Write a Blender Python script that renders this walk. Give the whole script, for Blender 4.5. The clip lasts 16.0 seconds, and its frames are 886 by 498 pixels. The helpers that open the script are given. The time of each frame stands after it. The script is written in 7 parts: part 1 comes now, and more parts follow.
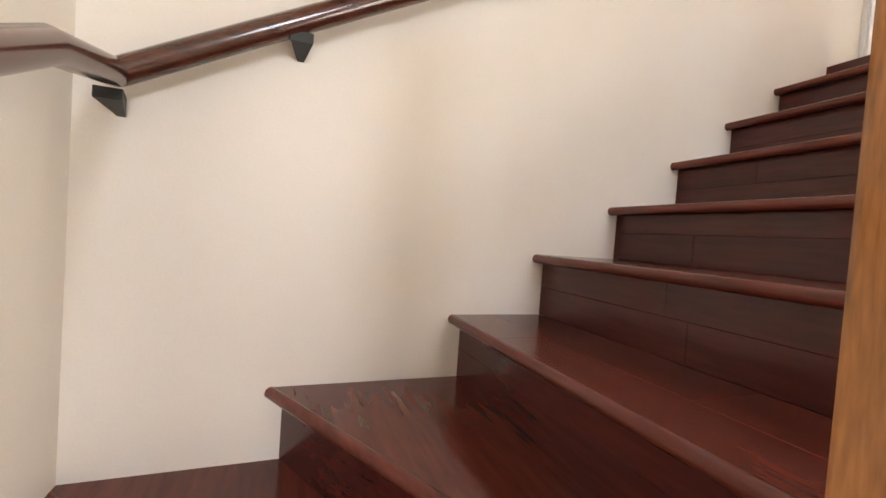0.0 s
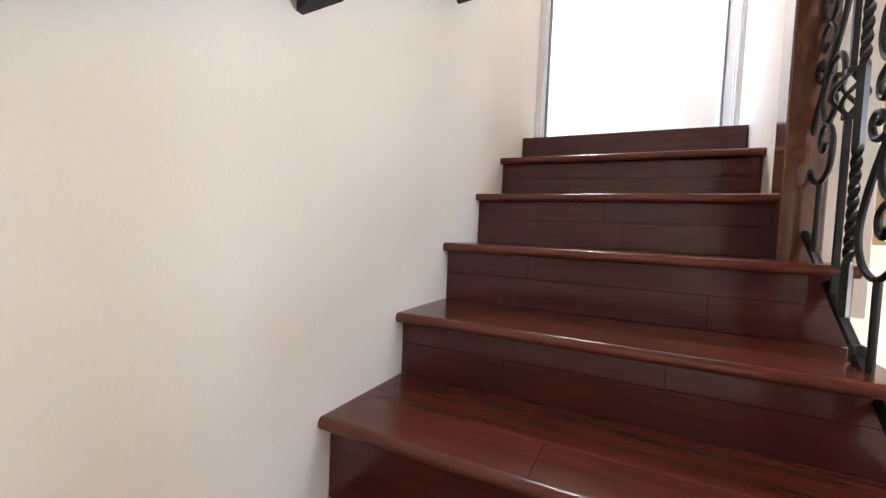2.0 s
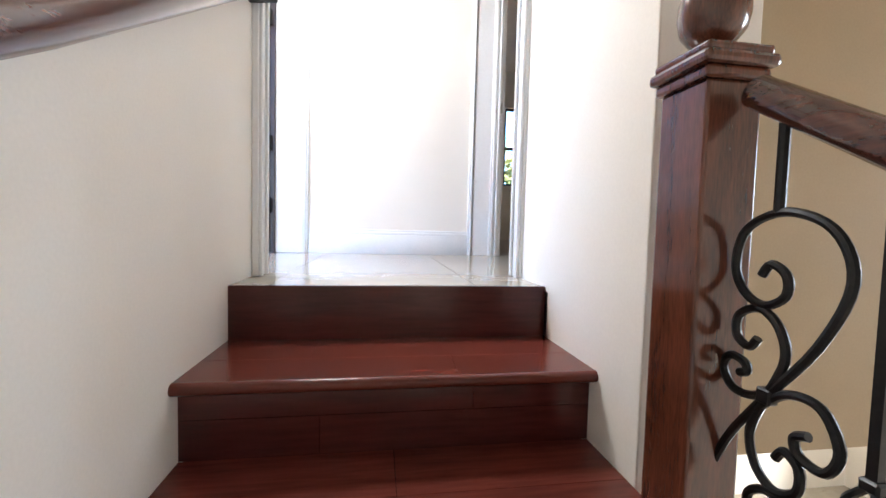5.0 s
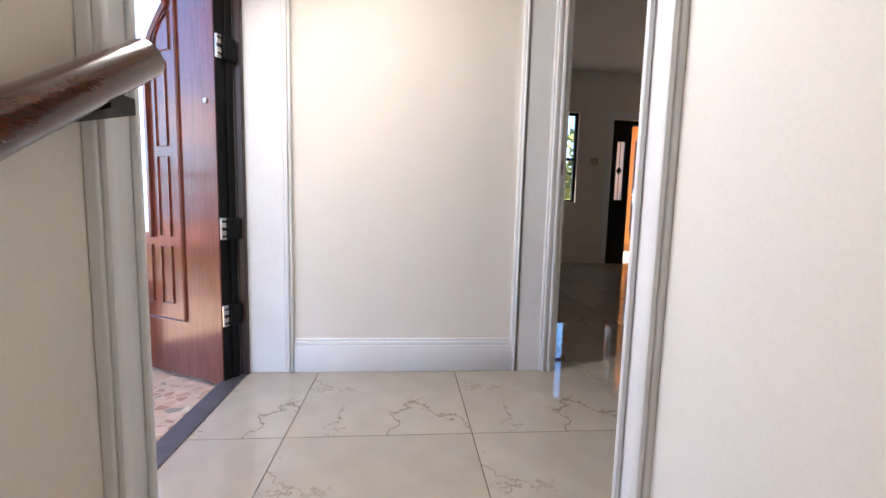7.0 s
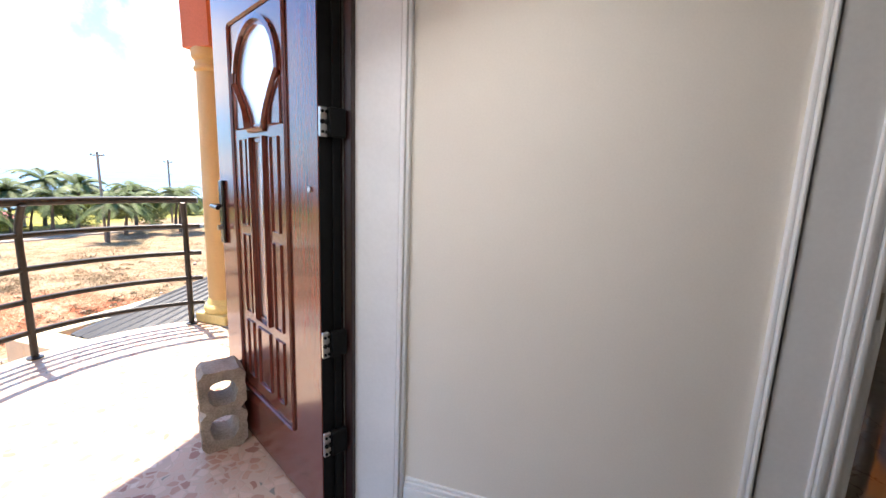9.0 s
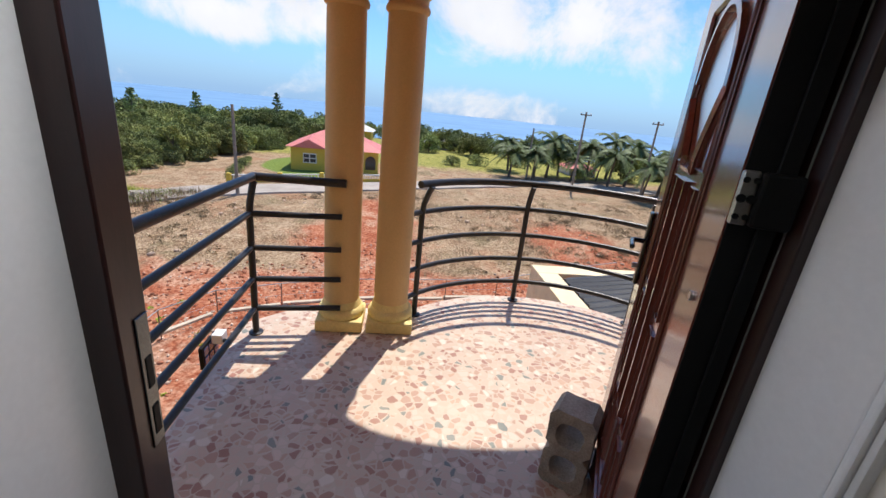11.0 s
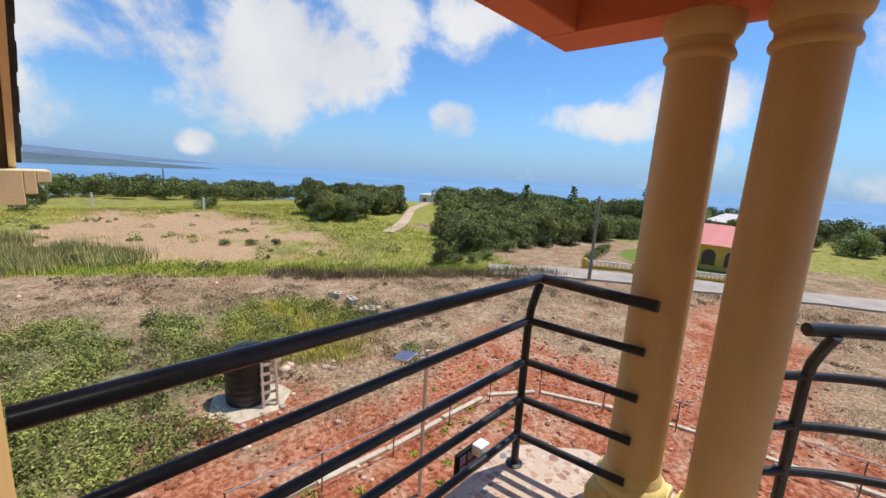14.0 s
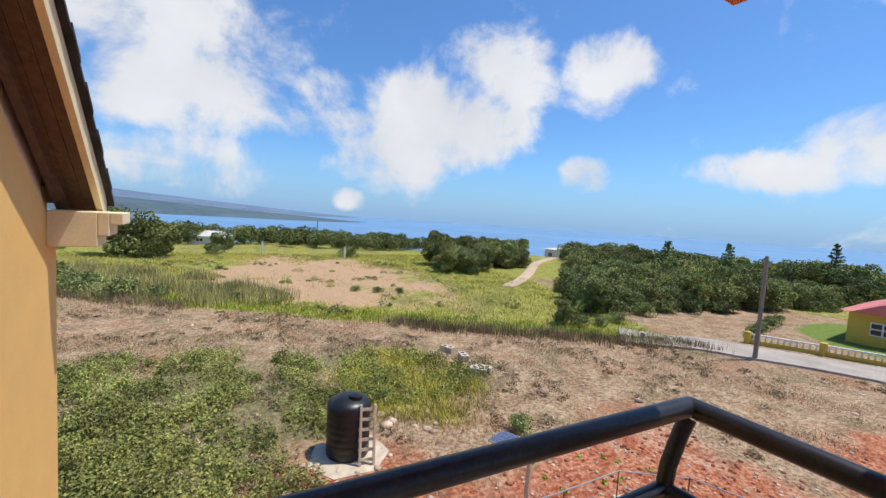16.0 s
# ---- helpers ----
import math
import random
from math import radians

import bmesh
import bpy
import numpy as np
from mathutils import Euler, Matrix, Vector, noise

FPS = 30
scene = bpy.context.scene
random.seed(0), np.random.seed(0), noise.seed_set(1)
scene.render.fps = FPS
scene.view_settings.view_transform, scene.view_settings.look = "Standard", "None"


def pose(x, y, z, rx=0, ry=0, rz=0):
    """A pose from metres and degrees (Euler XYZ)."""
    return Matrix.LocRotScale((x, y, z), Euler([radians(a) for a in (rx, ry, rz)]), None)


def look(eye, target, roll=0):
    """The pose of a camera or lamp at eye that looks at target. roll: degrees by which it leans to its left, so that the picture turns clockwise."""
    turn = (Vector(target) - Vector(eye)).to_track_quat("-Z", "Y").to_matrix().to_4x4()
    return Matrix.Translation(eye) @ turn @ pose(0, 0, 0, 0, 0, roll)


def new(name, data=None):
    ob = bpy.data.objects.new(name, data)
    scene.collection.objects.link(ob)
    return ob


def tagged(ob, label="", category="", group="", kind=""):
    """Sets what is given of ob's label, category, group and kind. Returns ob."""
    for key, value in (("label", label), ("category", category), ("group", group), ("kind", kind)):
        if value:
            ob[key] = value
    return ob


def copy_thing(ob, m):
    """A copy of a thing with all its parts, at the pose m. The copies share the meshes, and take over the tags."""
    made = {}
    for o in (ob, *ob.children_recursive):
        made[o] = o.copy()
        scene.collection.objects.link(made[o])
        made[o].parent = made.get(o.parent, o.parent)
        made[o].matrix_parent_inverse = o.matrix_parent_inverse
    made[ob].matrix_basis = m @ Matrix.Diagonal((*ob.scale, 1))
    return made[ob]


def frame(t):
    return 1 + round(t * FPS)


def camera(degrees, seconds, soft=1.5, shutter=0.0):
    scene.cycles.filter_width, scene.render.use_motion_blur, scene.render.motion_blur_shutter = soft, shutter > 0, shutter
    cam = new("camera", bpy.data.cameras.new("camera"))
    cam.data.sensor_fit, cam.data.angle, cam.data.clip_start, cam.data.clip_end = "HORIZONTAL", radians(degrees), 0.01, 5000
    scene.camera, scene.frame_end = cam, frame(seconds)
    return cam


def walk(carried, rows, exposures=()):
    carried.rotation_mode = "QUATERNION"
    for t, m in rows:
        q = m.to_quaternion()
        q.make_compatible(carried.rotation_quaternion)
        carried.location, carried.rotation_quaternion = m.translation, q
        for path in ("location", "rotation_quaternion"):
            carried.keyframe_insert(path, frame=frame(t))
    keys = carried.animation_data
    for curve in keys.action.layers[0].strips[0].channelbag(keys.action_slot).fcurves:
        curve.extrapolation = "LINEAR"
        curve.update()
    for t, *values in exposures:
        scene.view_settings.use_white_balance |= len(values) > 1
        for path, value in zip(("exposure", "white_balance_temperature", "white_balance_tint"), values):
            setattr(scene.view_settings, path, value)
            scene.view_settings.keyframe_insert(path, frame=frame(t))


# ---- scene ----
cam = camera(94.4, 16.0)
PATH = [
    (0, (1.138, -2.201, -0.869), (-0.727, -1.482, -0.932), 4.1),
    (0.5, (0.994, -2.266, -0.791), (-0.736, -1.265, -0.878), 4.1),
    (1, (0.887, -2.246, -0.653), (-0.635, -0.952, -0.743), 3.7),
    (1.5, (0.705, -2.123, -0.558), (-0.513, -0.541, -0.675), 3.4),
    (2, (0.606, -2.108, -0.495), (-0.278, -0.317, -0.585), 2.5),
    (2.5, (0.475, -2.067, -0.329), (0.003, -0.126, -0.424), 2.6),
    (3, (0.444, -1.899, -0.293), (0.319, 0.095, -0.384), 2.3),
    (3.5, (0.427, -1.749, -0.112), (0.529, 0.248, -0.168), 2.0),
    (4, (0.361, -1.625, 0.023), (0.632, 0.356, -0.015), 1.7),
    (4.5, (0.373, -1.501, 0.083), (0.67, 0.477, 0.044), 1.5),
    (4.7, (0.406, -1.396, 0.112), (0.714, 0.579, 0.047), 1.4),
    (6.8, (0.473, -0.563, 0.766), (0.724, 1.412, 0.578), 1.3),
    (7, (0.496, -0.461, 0.786), (0.675, 1.521, 0.58), 1.5),
    (7.5, (0.49, -0.281, 0.968), (0.569, 1.701, 0.718), 1.4),
    (8, (0.585, -0.081, 1.039), (0.502, 1.896, 0.748), 1.3),
    (8.5, (0.592, 0.017, 1.178), (0.276, 1.964, 0.852), 1.6),
    (9, (0.505, 0.196, 1.245), (-0.099, 2.072, 0.905), 2.1),
    (9.5, (0.466, 0.317, 1.372), (-0.603, 1.969, 1.014), 3.4),
    (10, (0.489, 0.513, 1.431), (-1.056, 1.703, 0.985), 5.6),
    (10.2, (0.485, 0.573, 1.479), (-1.198, 1.535, 0.984), 5.8),
    (12.3, (0.007, 0.889, 1.504), (-1.818, 0.333, 0.904), 4.5),
    (12.5, (-0.048, 0.885, 1.474), (-1.846, 0.203, 0.924), 4.1),
    (13, (-0.201, 0.842, 1.492), (-1.897, -0.093, 0.992), 3.7),
    (13.5, (-0.279, 0.877, 1.519), (-1.861, -0.263, 1.077), 3.4),
    (14, (-0.357, 0.853, 1.506), (-1.817, -0.461, 1.135), 3.4),
    (14.5, (-0.564, 0.742, 1.419), (-1.91, -0.705, 1.107), 3.5),
    (15, (-0.809, 0.704, 1.423), (-2.035, -0.855, 1.166), 3.8),
    (15.5, (-0.979, 0.645, 1.44), (-2.082, -1.011, 1.235), 3.7),
    (16, (-1.084, 0.445, 1.458), (-2.088, -1.277, 1.308), 3.6),
]
walk(cam, [(t, look(eye, target, roll)) for t, eye, target, roll in PATH],
     [(0, 3.85, 7700, 15), (0.5, 3.8, 7700, 15), (2.0, 3.85, 6700, 11), (3.5, 3.8, 6800, 12), (4.7, 3.6, 6500, 10), (6.8, 2.7, 7000, 14), (7.5, 2.45, 7200, 14), (8.0, 2.4, 7400, 15),
      (8.5, 2.2, 7500, 14), (9.0, 1.8, 7000, 13), (9.5, 1.2, 6900, 13), (10.2, 0.58, 6600, 12), (12.3, 0.2, 6500, 11), (13.0, 0.09, 6500, 10), (14.0, 0.08, 6500, 10), (16, 0.12, 6450, 10)])

# ---------------------------------------------------------------- world and sun
SUN_TO = Vector((-0.38, 0.14, 1.03)).normalized()
SUN_EL = math.asin(SUN_TO.z)
SUN_AZ = math.atan2(SUN_TO.x, SUN_TO.y)
world = bpy.data.worlds.new("world")
scene.world = world
world.use_nodes = True


def links_of(tree):
    nodes, links = tree.nodes, tree.links

    def node(kind, **values):
        n = nodes.new(kind)
        for key, value in values.items():
            if key == "operation":
                n.operation = value
            elif key == "blend":
                n.blend_type = value
            elif key == "dtype":
                n.data_type = value
            elif key in ("ins",):
                for k, v in value.items():
                    if isinstance(v, bpy.types.NodeSocket):
                        links.new(v, n.inputs[k])
                    else:
                        n.inputs[k].default_value = v
        return n
    return nodes, links, node


def sky_shader():
    tree = world.node_tree
    tree.nodes.clear()
    nodes, links, node = links_of(tree)
    sky = node("ShaderNodeTexSky")
    sky.sky_type = "NISHITA"
    sky.sun_disc = False
    sky.sun_elevation, sky.sun_rotation = SUN_EL, SUN_AZ
    sky.air_density, sky.dust_density, sky.ozone_density = 1.0, 0.6, 2.0
    coord = node("ShaderNodeTexCoord").outputs["Generated"]
    sep = node("ShaderNodeSeparateXYZ", ins={0: coord})
    # clouds lie on a flat layer: the direction divided by its height
    zc = node("ShaderNodeMath", operation="MAXIMUM", ins={0: sep.outputs[2], 1: 0.0})
    zz = node("ShaderNodeMath", operation="ADD", ins={0: zc.outputs[0], 1: 0.16})
    px = node("ShaderNodeMath", operation="DIVIDE", ins={0: sep.outputs[0], 1: zz.outputs[0]})
    py = node("ShaderNodeMath", operation="DIVIDE", ins={0: sep.outputs[1], 1: zz.outputs[0]})
    flat = node("ShaderNodeCombineXYZ", ins={0: px.outputs[0], 1: py.outputs[0], 2: 1.0})
    rough = node("ShaderNodeTexNoise", ins={"Vector": coord, "Scale": 5.0, "Detail": 10.0, "Roughness": 0.62, "Distortion": 0.25})
    big = node("ShaderNodeTexNoise", ins={"Vector": flat.outputs[0], "Scale": 0.9, "Detail": 5.0, "Roughness": 0.55, "Distortion": 0.3})
    total = None
    # (azimuth from +y to the left, elevation, size along, size up, weight)
    for az, el, wide, high, weight in CLOUDS:
        d = Vector((-math.sin(radians(az)) * math.cos(radians(el)), math.cos(radians(az)) * math.cos(radians(el)), math.sin(radians(el))))
        side = Vector((math.cos(radians(az)), math.sin(radians(az)), 0))
        up = side.cross(-d) if side.cross(-d).z > 0 else side.cross(d)
        a = node("ShaderNodeVectorMath", operation="DOT_PRODUCT", ins={0: coord, 1: side / math.sin(radians(wide))})
        b = node("ShaderNodeVectorMath", operation="DOT_PRODUCT", ins={0: coord, 1: up / math.sin(radians(high))})
        c = node("ShaderNodeVectorMath", operation="DOT_PRODUCT", ins={0: coord, 1: d})
        front = node("ShaderNodeMath", operation="GREATER_THAN", ins={0: c.outputs["Value"], 1: 0.2})
        aa = node("ShaderNodeMath", operation="MULTIPLY", ins={0: a.outputs["Value"], 1: a.outputs["Value"]})
        bb = node("ShaderNodeMath", operation="MULTIPLY_ADD", ins={0: b.outputs["Value"], 1: b.outputs["Value"], 2: aa.outputs[0]})
        fall = node("ShaderNodeMapRange", ins={0: bb.outputs[0], 1: 0.0, 2: 2.2, 3: weight, 4: 0.0})
        fall.interpolation_type = "SMOOTHSTEP"
        blob = node("ShaderNodeMath", operation="MULTIPLY", ins={0: fall.outputs[0], 1: front.outputs[0]})
        total = blob.outputs[0] if total is None else node("ShaderNodeMath", operation="MAXIMUM", ins={0: total, 1: blob.outputs[0]}).outputs[0]
    r2 = node("ShaderNodeMath", operation="MULTIPLY_ADD", ins={0: rough.outputs[0], 1: 3.4, 2: -1.74})
    wild = node("ShaderNodeMapRange", ins={0: big.outputs[0], 1: 0.60, 2: 0.85, 3: 0.0, 4: 0.45})
    summed = node("ShaderNodeMath", operation="ADD", ins={0: total, 1: r2.outputs[0]})
    summed = node("ShaderNodeMath", operation="ADD", ins={0: summed.outputs[0], 1: wild.outputs[0]})
    mask = node("ShaderNodeMapRange", ins={0: summed.outputs[0], 1: 0.26, 2: 1.02, 3: 0.0, 4: 0.97})
    mask.interpolation_type = "SMOOTHSTEP"
    grey = node("ShaderNodeTexNoise", ins={"Vector": coord, "Scale": 5.0, "Detail": 4.0})
    tone = node("ShaderNodeMapRange", ins={0: grey.outputs[0], 1: 0.3, 2: 0.7, 3: 0.55, 4: 1.0})
    cloud = node("ShaderNodeMix", dtype="RGBA", ins={0: tone.outputs[0], 6: (4.6, 5.1, 6.0, 1), 7: (8.9, 9.0, 9.2, 1)})
    # deeper blue overhead, pale haze over the sea
    deep = node("ShaderNodeMix", dtype="RGBA", blend="MULTIPLY", ins={0: 1.0, 6: sky.outputs[0], 7: (0.80, 1.22, 1.66, 1)})
    haze = node("ShaderNodeMapRange", ins={0: sep.outputs[2], 1: -0.02, 2: 0.16, 3: 0.75, 4: 0.0})
    haze.interpolation_type = "SMOOTHSTEP"
    hazed = node("ShaderNodeMix", dtype="RGBA", ins={0: haze.outputs[0], 6: deep.outputs[2], 7: (2.9, 5.0, 8.4, 1)})
    mixed = node("ShaderNodeMix", dtype="RGBA", ins={0: mask.outputs[0], 6: hazed.outputs[2], 7: cloud.outputs[2]})
    back = node("ShaderNodeBackground", ins={0: mixed.outputs[2], 1: SKY})
    out = node("ShaderNodeOutputWorld")
    links.new(back.outputs[0], out.inputs[0])


SKY = 0.09
CLOUDS = [(151, 13, 9.5, 6.5, 1.2), (145, 19, 7, 5.5, 0.92), (157, 8.0, 8, 4.8, 1.15), (164, 11, 8, 2.8, 0.95), (167, 14.5, 4, 3.2, 0.85), (129.5, 20, 5, 3.2, 0.8), (131.5, 6.4, 3.4, 2.6, 1.25), (163, 1.8, 2.1, 1.6, 0.85),
          (185, 17, 14, 9, 0.96), (182, 4.6, 9, 3.6, 0.82), (111, 7.2, 9, 2.0, 0.64), (103, 10, 6, 3.4, 0.76), (78, 12, 12, 6, 0.8), (80, 1.2, 10, 2.2, 0.62), (62, 13, 12, 6, 0.8), (44, 12, 13, 7, 0.9), (25, 10, 14, 8, 0.9), (8, 14, 12, 9, 0.9)]
sky_shader()

sun = new("sun", bpy.data.lights.new("sun", "SUN"))
sun.data.energy, sun.data.angle, sun.data.color = 4.2, radians(0.53), (1.0, 0.95, 0.87)
sun.matrix_world = look((0, 0, 40), Vector((0, 0, 40)) - SUN_TO)


def added_daylight(name, place, toward, width, height, watts):
    lamp = new(name, bpy.data.lights.new(name, "AREA"))
    lamp.data.shape, lamp.data.size, lamp.data.size_y, lamp.data.energy = "RECTANGLE", width, height, watts
    lamp.data.color = (0.93, 0.97, 1.0)
    lamp.matrix_world = look(place, Vector(place) + Vector(toward))
    return lamp


# added lamp for daylight of the open sky under the head of the front door
added_daylight("door_light", (-0.12, 0.78, 2.08), (0.38, -0.5, -0.78), 0.75, 0.2, 5.6)
# added lamps deep in the house; the first is the sky's daylight at the lower window
added_daylight("added_daylight", (3.5, 2.92, -1.75), (-0.3, -1, 0), 1.1, 1.0, 8)
# no opening behind this one: added to brighten the lower room and stairs
added_daylight("added_daylight", (5.9, 1.6, -1.9), (-1, -0.2, 0), 1.6, 2.0, 11)
# added in an invented east wall opening to brighten the stairwell
added_daylight("added_daylight", (6.42, -1.4, 0.55), (-1, 0, -0.12), 1.3, 1.3, 7)

# ---------------------------------------------------------------- materials
def material(name, colour, rough=0.6, metal=0.0, vary=0.12, scale=6.0, fine=60.0, bump=0.15, second=None, coat=0.0, island=0.0, objvary=0.0, stretch=(1, 1, 1), spec=0.5, depth=0.01):
    m = bpy.data.materials.new(name)
    m.use_nodes = True
    tree = m.node_tree
    nodes, links, node = links_of(tree)
    bsdf = nodes["Principled BSDF"]
    coord = node("ShaderNodeTexCoord").outputs["Object"]
    mapped = node("ShaderNodeMapping", ins={0: coord, 3: stretch}).outputs[0]
    large = node("ShaderNodeTexNoise", ins={"Vector": mapped, "Scale": scale, "Detail": 5.0, "Roughness": 0.6}).outputs[0]
    small = node("ShaderNodeTexNoise", ins={"Vector": mapped, "Scale": fine, "Detail": 3.0}).outputs[0]
    both = node("ShaderNodeMath", operation="MULTIPLY_ADD", ins={0: small, 1: 0.4, 2: node("ShaderNodeMath", operation="MULTIPLY", ins={0: large, 1: 0.6}).outputs[0]}).outputs[0]
    if second is None:
        second = tuple(c * (1 - 2.2 * vary) for c in colour)
        light = tuple(min(1, c * (1 + vary)) for c in colour)
    else:
        light = colour
    ramp = node("ShaderNodeMapRange", ins={0: both, 1: 0.36, 2: 0.64, 3: 0.0, 4: 1.0})
    mix = node("ShaderNodeMix", dtype="RGBA", ins={0: ramp.outputs[0], 6: (*second, 1), 7: (*light, 1)}).outputs[2]
    for amount, source in ((island, "ShaderNodeNewGeometry"), (objvary, "ShaderNodeObjectInfo")):
        if amount:
            value = node(source).outputs["Random Per Island" if source == "ShaderNodeNewGeometry" else "Random"]
            f = node("ShaderNodeMapRange", ins={0: value, 3: 1 - amount, 4: 1 + amount}).outputs[0]
            mix = node("ShaderNodeVectorMath", operation="SCALE", ins={0: mix, "Scale": f}).outputs[0]
    links.new(mix, bsdf.inputs["Base Color"])
    rr = node("ShaderNodeMapRange", ins={0: both, 1: 0.3, 2: 0.7, 3: min(1, rough * 1.12), 4: rough * 0.88})
    links.new(rr.outputs[0], bsdf.inputs["Roughness"])
    bsdf.inputs["Metallic"].default_value = metal
    bsdf.inputs["Specular IOR Level"].default_value = spec
    bsdf.inputs["Coat Weight"].default_value = coat
    bsdf.inputs["Coat Roughness"].default_value = 0.12
    if bump:
        b = node("ShaderNodeBump", ins={"Strength": bump, "Distance": depth, "Height": both})
        links.new(b.outputs[0], bsdf.inputs["Normal"])
    return m


def glass_material(name, colour=(0.95, 0.97, 0.96), rough=0.02, clear=0.0):
    m = bpy.data.materials.new(name)
    m.use_nodes = True
    bsdf = m.node_tree.nodes["Principled BSDF"]
    bsdf.inputs["Base Color"].default_value = (*colour, 1)
    bsdf.inputs["Roughness"].default_value = rough
    bsdf.inputs["Transmission Weight"].default_value = 1.0
    bsdf.inputs["IOR"].default_value = 1.45
    return m


PAINT = material("cream_wall_paint", (0.84, 0.79, 0.715), 0.72, vary=0.02, scale=1.6, fine=160, bump=0.06, depth=0.004)
TAN = material("tan_wall_paint", (0.44, 0.33, 0.20), 0.75, vary=0.03, scale=1.5, fine=140, bump=0.06, depth=0.004)
WHITE = material("white_gloss_paint", (0.83, 0.83, 0.83), 0.36, vary=0.02, scale=5, fine=90, bump=0.04, depth=0.003)
CEIL = material("ceiling_paint", (0.82, 0.81, 0.78), 0.85, vary=0.02, scale=2, fine=120, bump=0.05)
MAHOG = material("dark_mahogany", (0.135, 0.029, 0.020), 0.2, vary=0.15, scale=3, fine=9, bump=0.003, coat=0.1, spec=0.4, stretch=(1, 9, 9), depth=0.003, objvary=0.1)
# the treads' mahogany again, the risers' shade put in as a darker colour
MAHOG_SHADED = material("shaded_mahogany_riser", (0.078, 0.016, 0.014), 0.2, vary=0.15, scale=3, fine=9, bump=0.003, coat=0.1, spec=0.4, stretch=(1, 9, 9), depth=0.003, objvary=0.1)
RAILWOOD = material("varnished_rail_wood", (0.085, 0.024, 0.014), 0.2, vary=0.25, scale=4, fine=36, bump=0.03, coat=0.6, stretch=(9, 1, 9), depth=0.003)
# lower newel's varnished wood, the warm light on it put into the colour
WARMLITWOOD = material("warm_lit_varnished_post_wood", (0.36, 0.14, 0.035), 0.22, vary=0.2, scale=4, fine=30, bump=0.03, coat=0.4, stretch=(9, 9, 1), depth=0.003)
NEWELWOOD = material("varnished_newel_wood", (0.12, 0.035, 0.018), 0.2, vary=0.25, scale=4, fine=36, bump=0.03, coat=0.5, stretch=(9, 9, 1), depth=0.003)
IRON = material("black_wrought_iron", (0.016, 0.016, 0.017), 0.36, metal=0.3, vary=0.2, scale=20, fine=160, bump=0.08, depth=0.002)
BRACKET = material("black_bracket_paint", (0.012, 0.013, 0.014), 0.5, vary=0.2, scale=20, fine=160, bump=0.05)
DOORWOOD = material("red_brown_door_skin", (0.17, 0.042, 0.027), 0.25, vary=0.16, scale=5, fine=46, bump=0.04, coat=0.7, stretch=(10, 10, 1), depth=0.003)
DOORDARK = material("dark_brown_door_frame", (0.026, 0.008, 0.007), 0.33, vary=0.15, scale=5, fine=60, bump=0.04, stretch=(8, 8, 1), depth=0.003)
BLACK = material("black_seal", (0.006, 0.006, 0.006), 0.55, spec=0.15, vary=0.1, scale=20, fine=100, bump=0.05)
SEALGREY = material("grey_rubber_seal", (0.16, 0.17, 0.165), 0.6, vary=0.1, scale=10, fine=90, bump=0.05)
STEEL = material("brushed_steel", (0.55, 0.55, 0.54), 0.3, metal=1.0, vary=0.08, scale=20, fine=200, bump=0.05, depth=0.002)
HANDLE = material("dark_chrome", (0.10, 0.11, 0.11), 0.22, metal=0.9, vary=0.1, scale=20, fine=200, bump=0.03, depth=0.002)
GREY_ALU = material("grey_threshold_metal", (0.16, 0.16, 0.17), 0.4, metal=0.6, vary=0.1, scale=10, fine=150, bump=0.05)
YELLOW = material("yellow_ochre_render", (0.78, 0.47, 0.15), 0.72, vary=0.04, scale=2.5, fine=110, bump=0.18, depth=0.006)
YELLOWC = material("yellow_column_paint", (0.66, 0.445, 0.195), 0.62, vary=0.04, scale=3, fine=90, bump=0.1, depth=0.004)
YELLOWB = material("old_yellow_base_paint", (0.78, 0.62, 0.25), 0.66, vary=0.08, scale=7, fine=90, bump=0.2, depth=0.006)
ORANGE = material("terracotta_beam_paint", (0.66, 0.19, 0.085), 0.7, vary=0.05, scale=3, fine=90, bump=0.12, depth=0.005)
CREAMTRIM = material("cream_concrete_paint", (0.80, 0.66, 0.40), 0.7, vary=0.06, scale=4, fine=80, bump=0.15)
RAILIRON = material("graphite_rail_paint", (0.028, 0.028, 0.030), 0.35, metal=0.2, vary=0.25, scale=12, fine=120, bump=0.06, depth=0.002)
CONCRETE = material("weathered_concrete", (0.40, 0.34, 0.27), 0.9, vary=0.2, scale=9, fine=120, bump=0.7, depth=0.01)
MILK = glass_material("milky_leaded_glass", (0.95, 0.93, 0.80), 0.8)
MILK.node_tree.nodes["Principled BSDF"].inputs["Transmission Weight"].default_value = 0.85
CLEAR = glass_material("clear_glass")
TINTED = glass_material("tinted_window_glass", (0.42, 0.45, 0.43))
FROST = glass_material("patterned_glass", (0.92, 0.95, 0.94), 0.4)


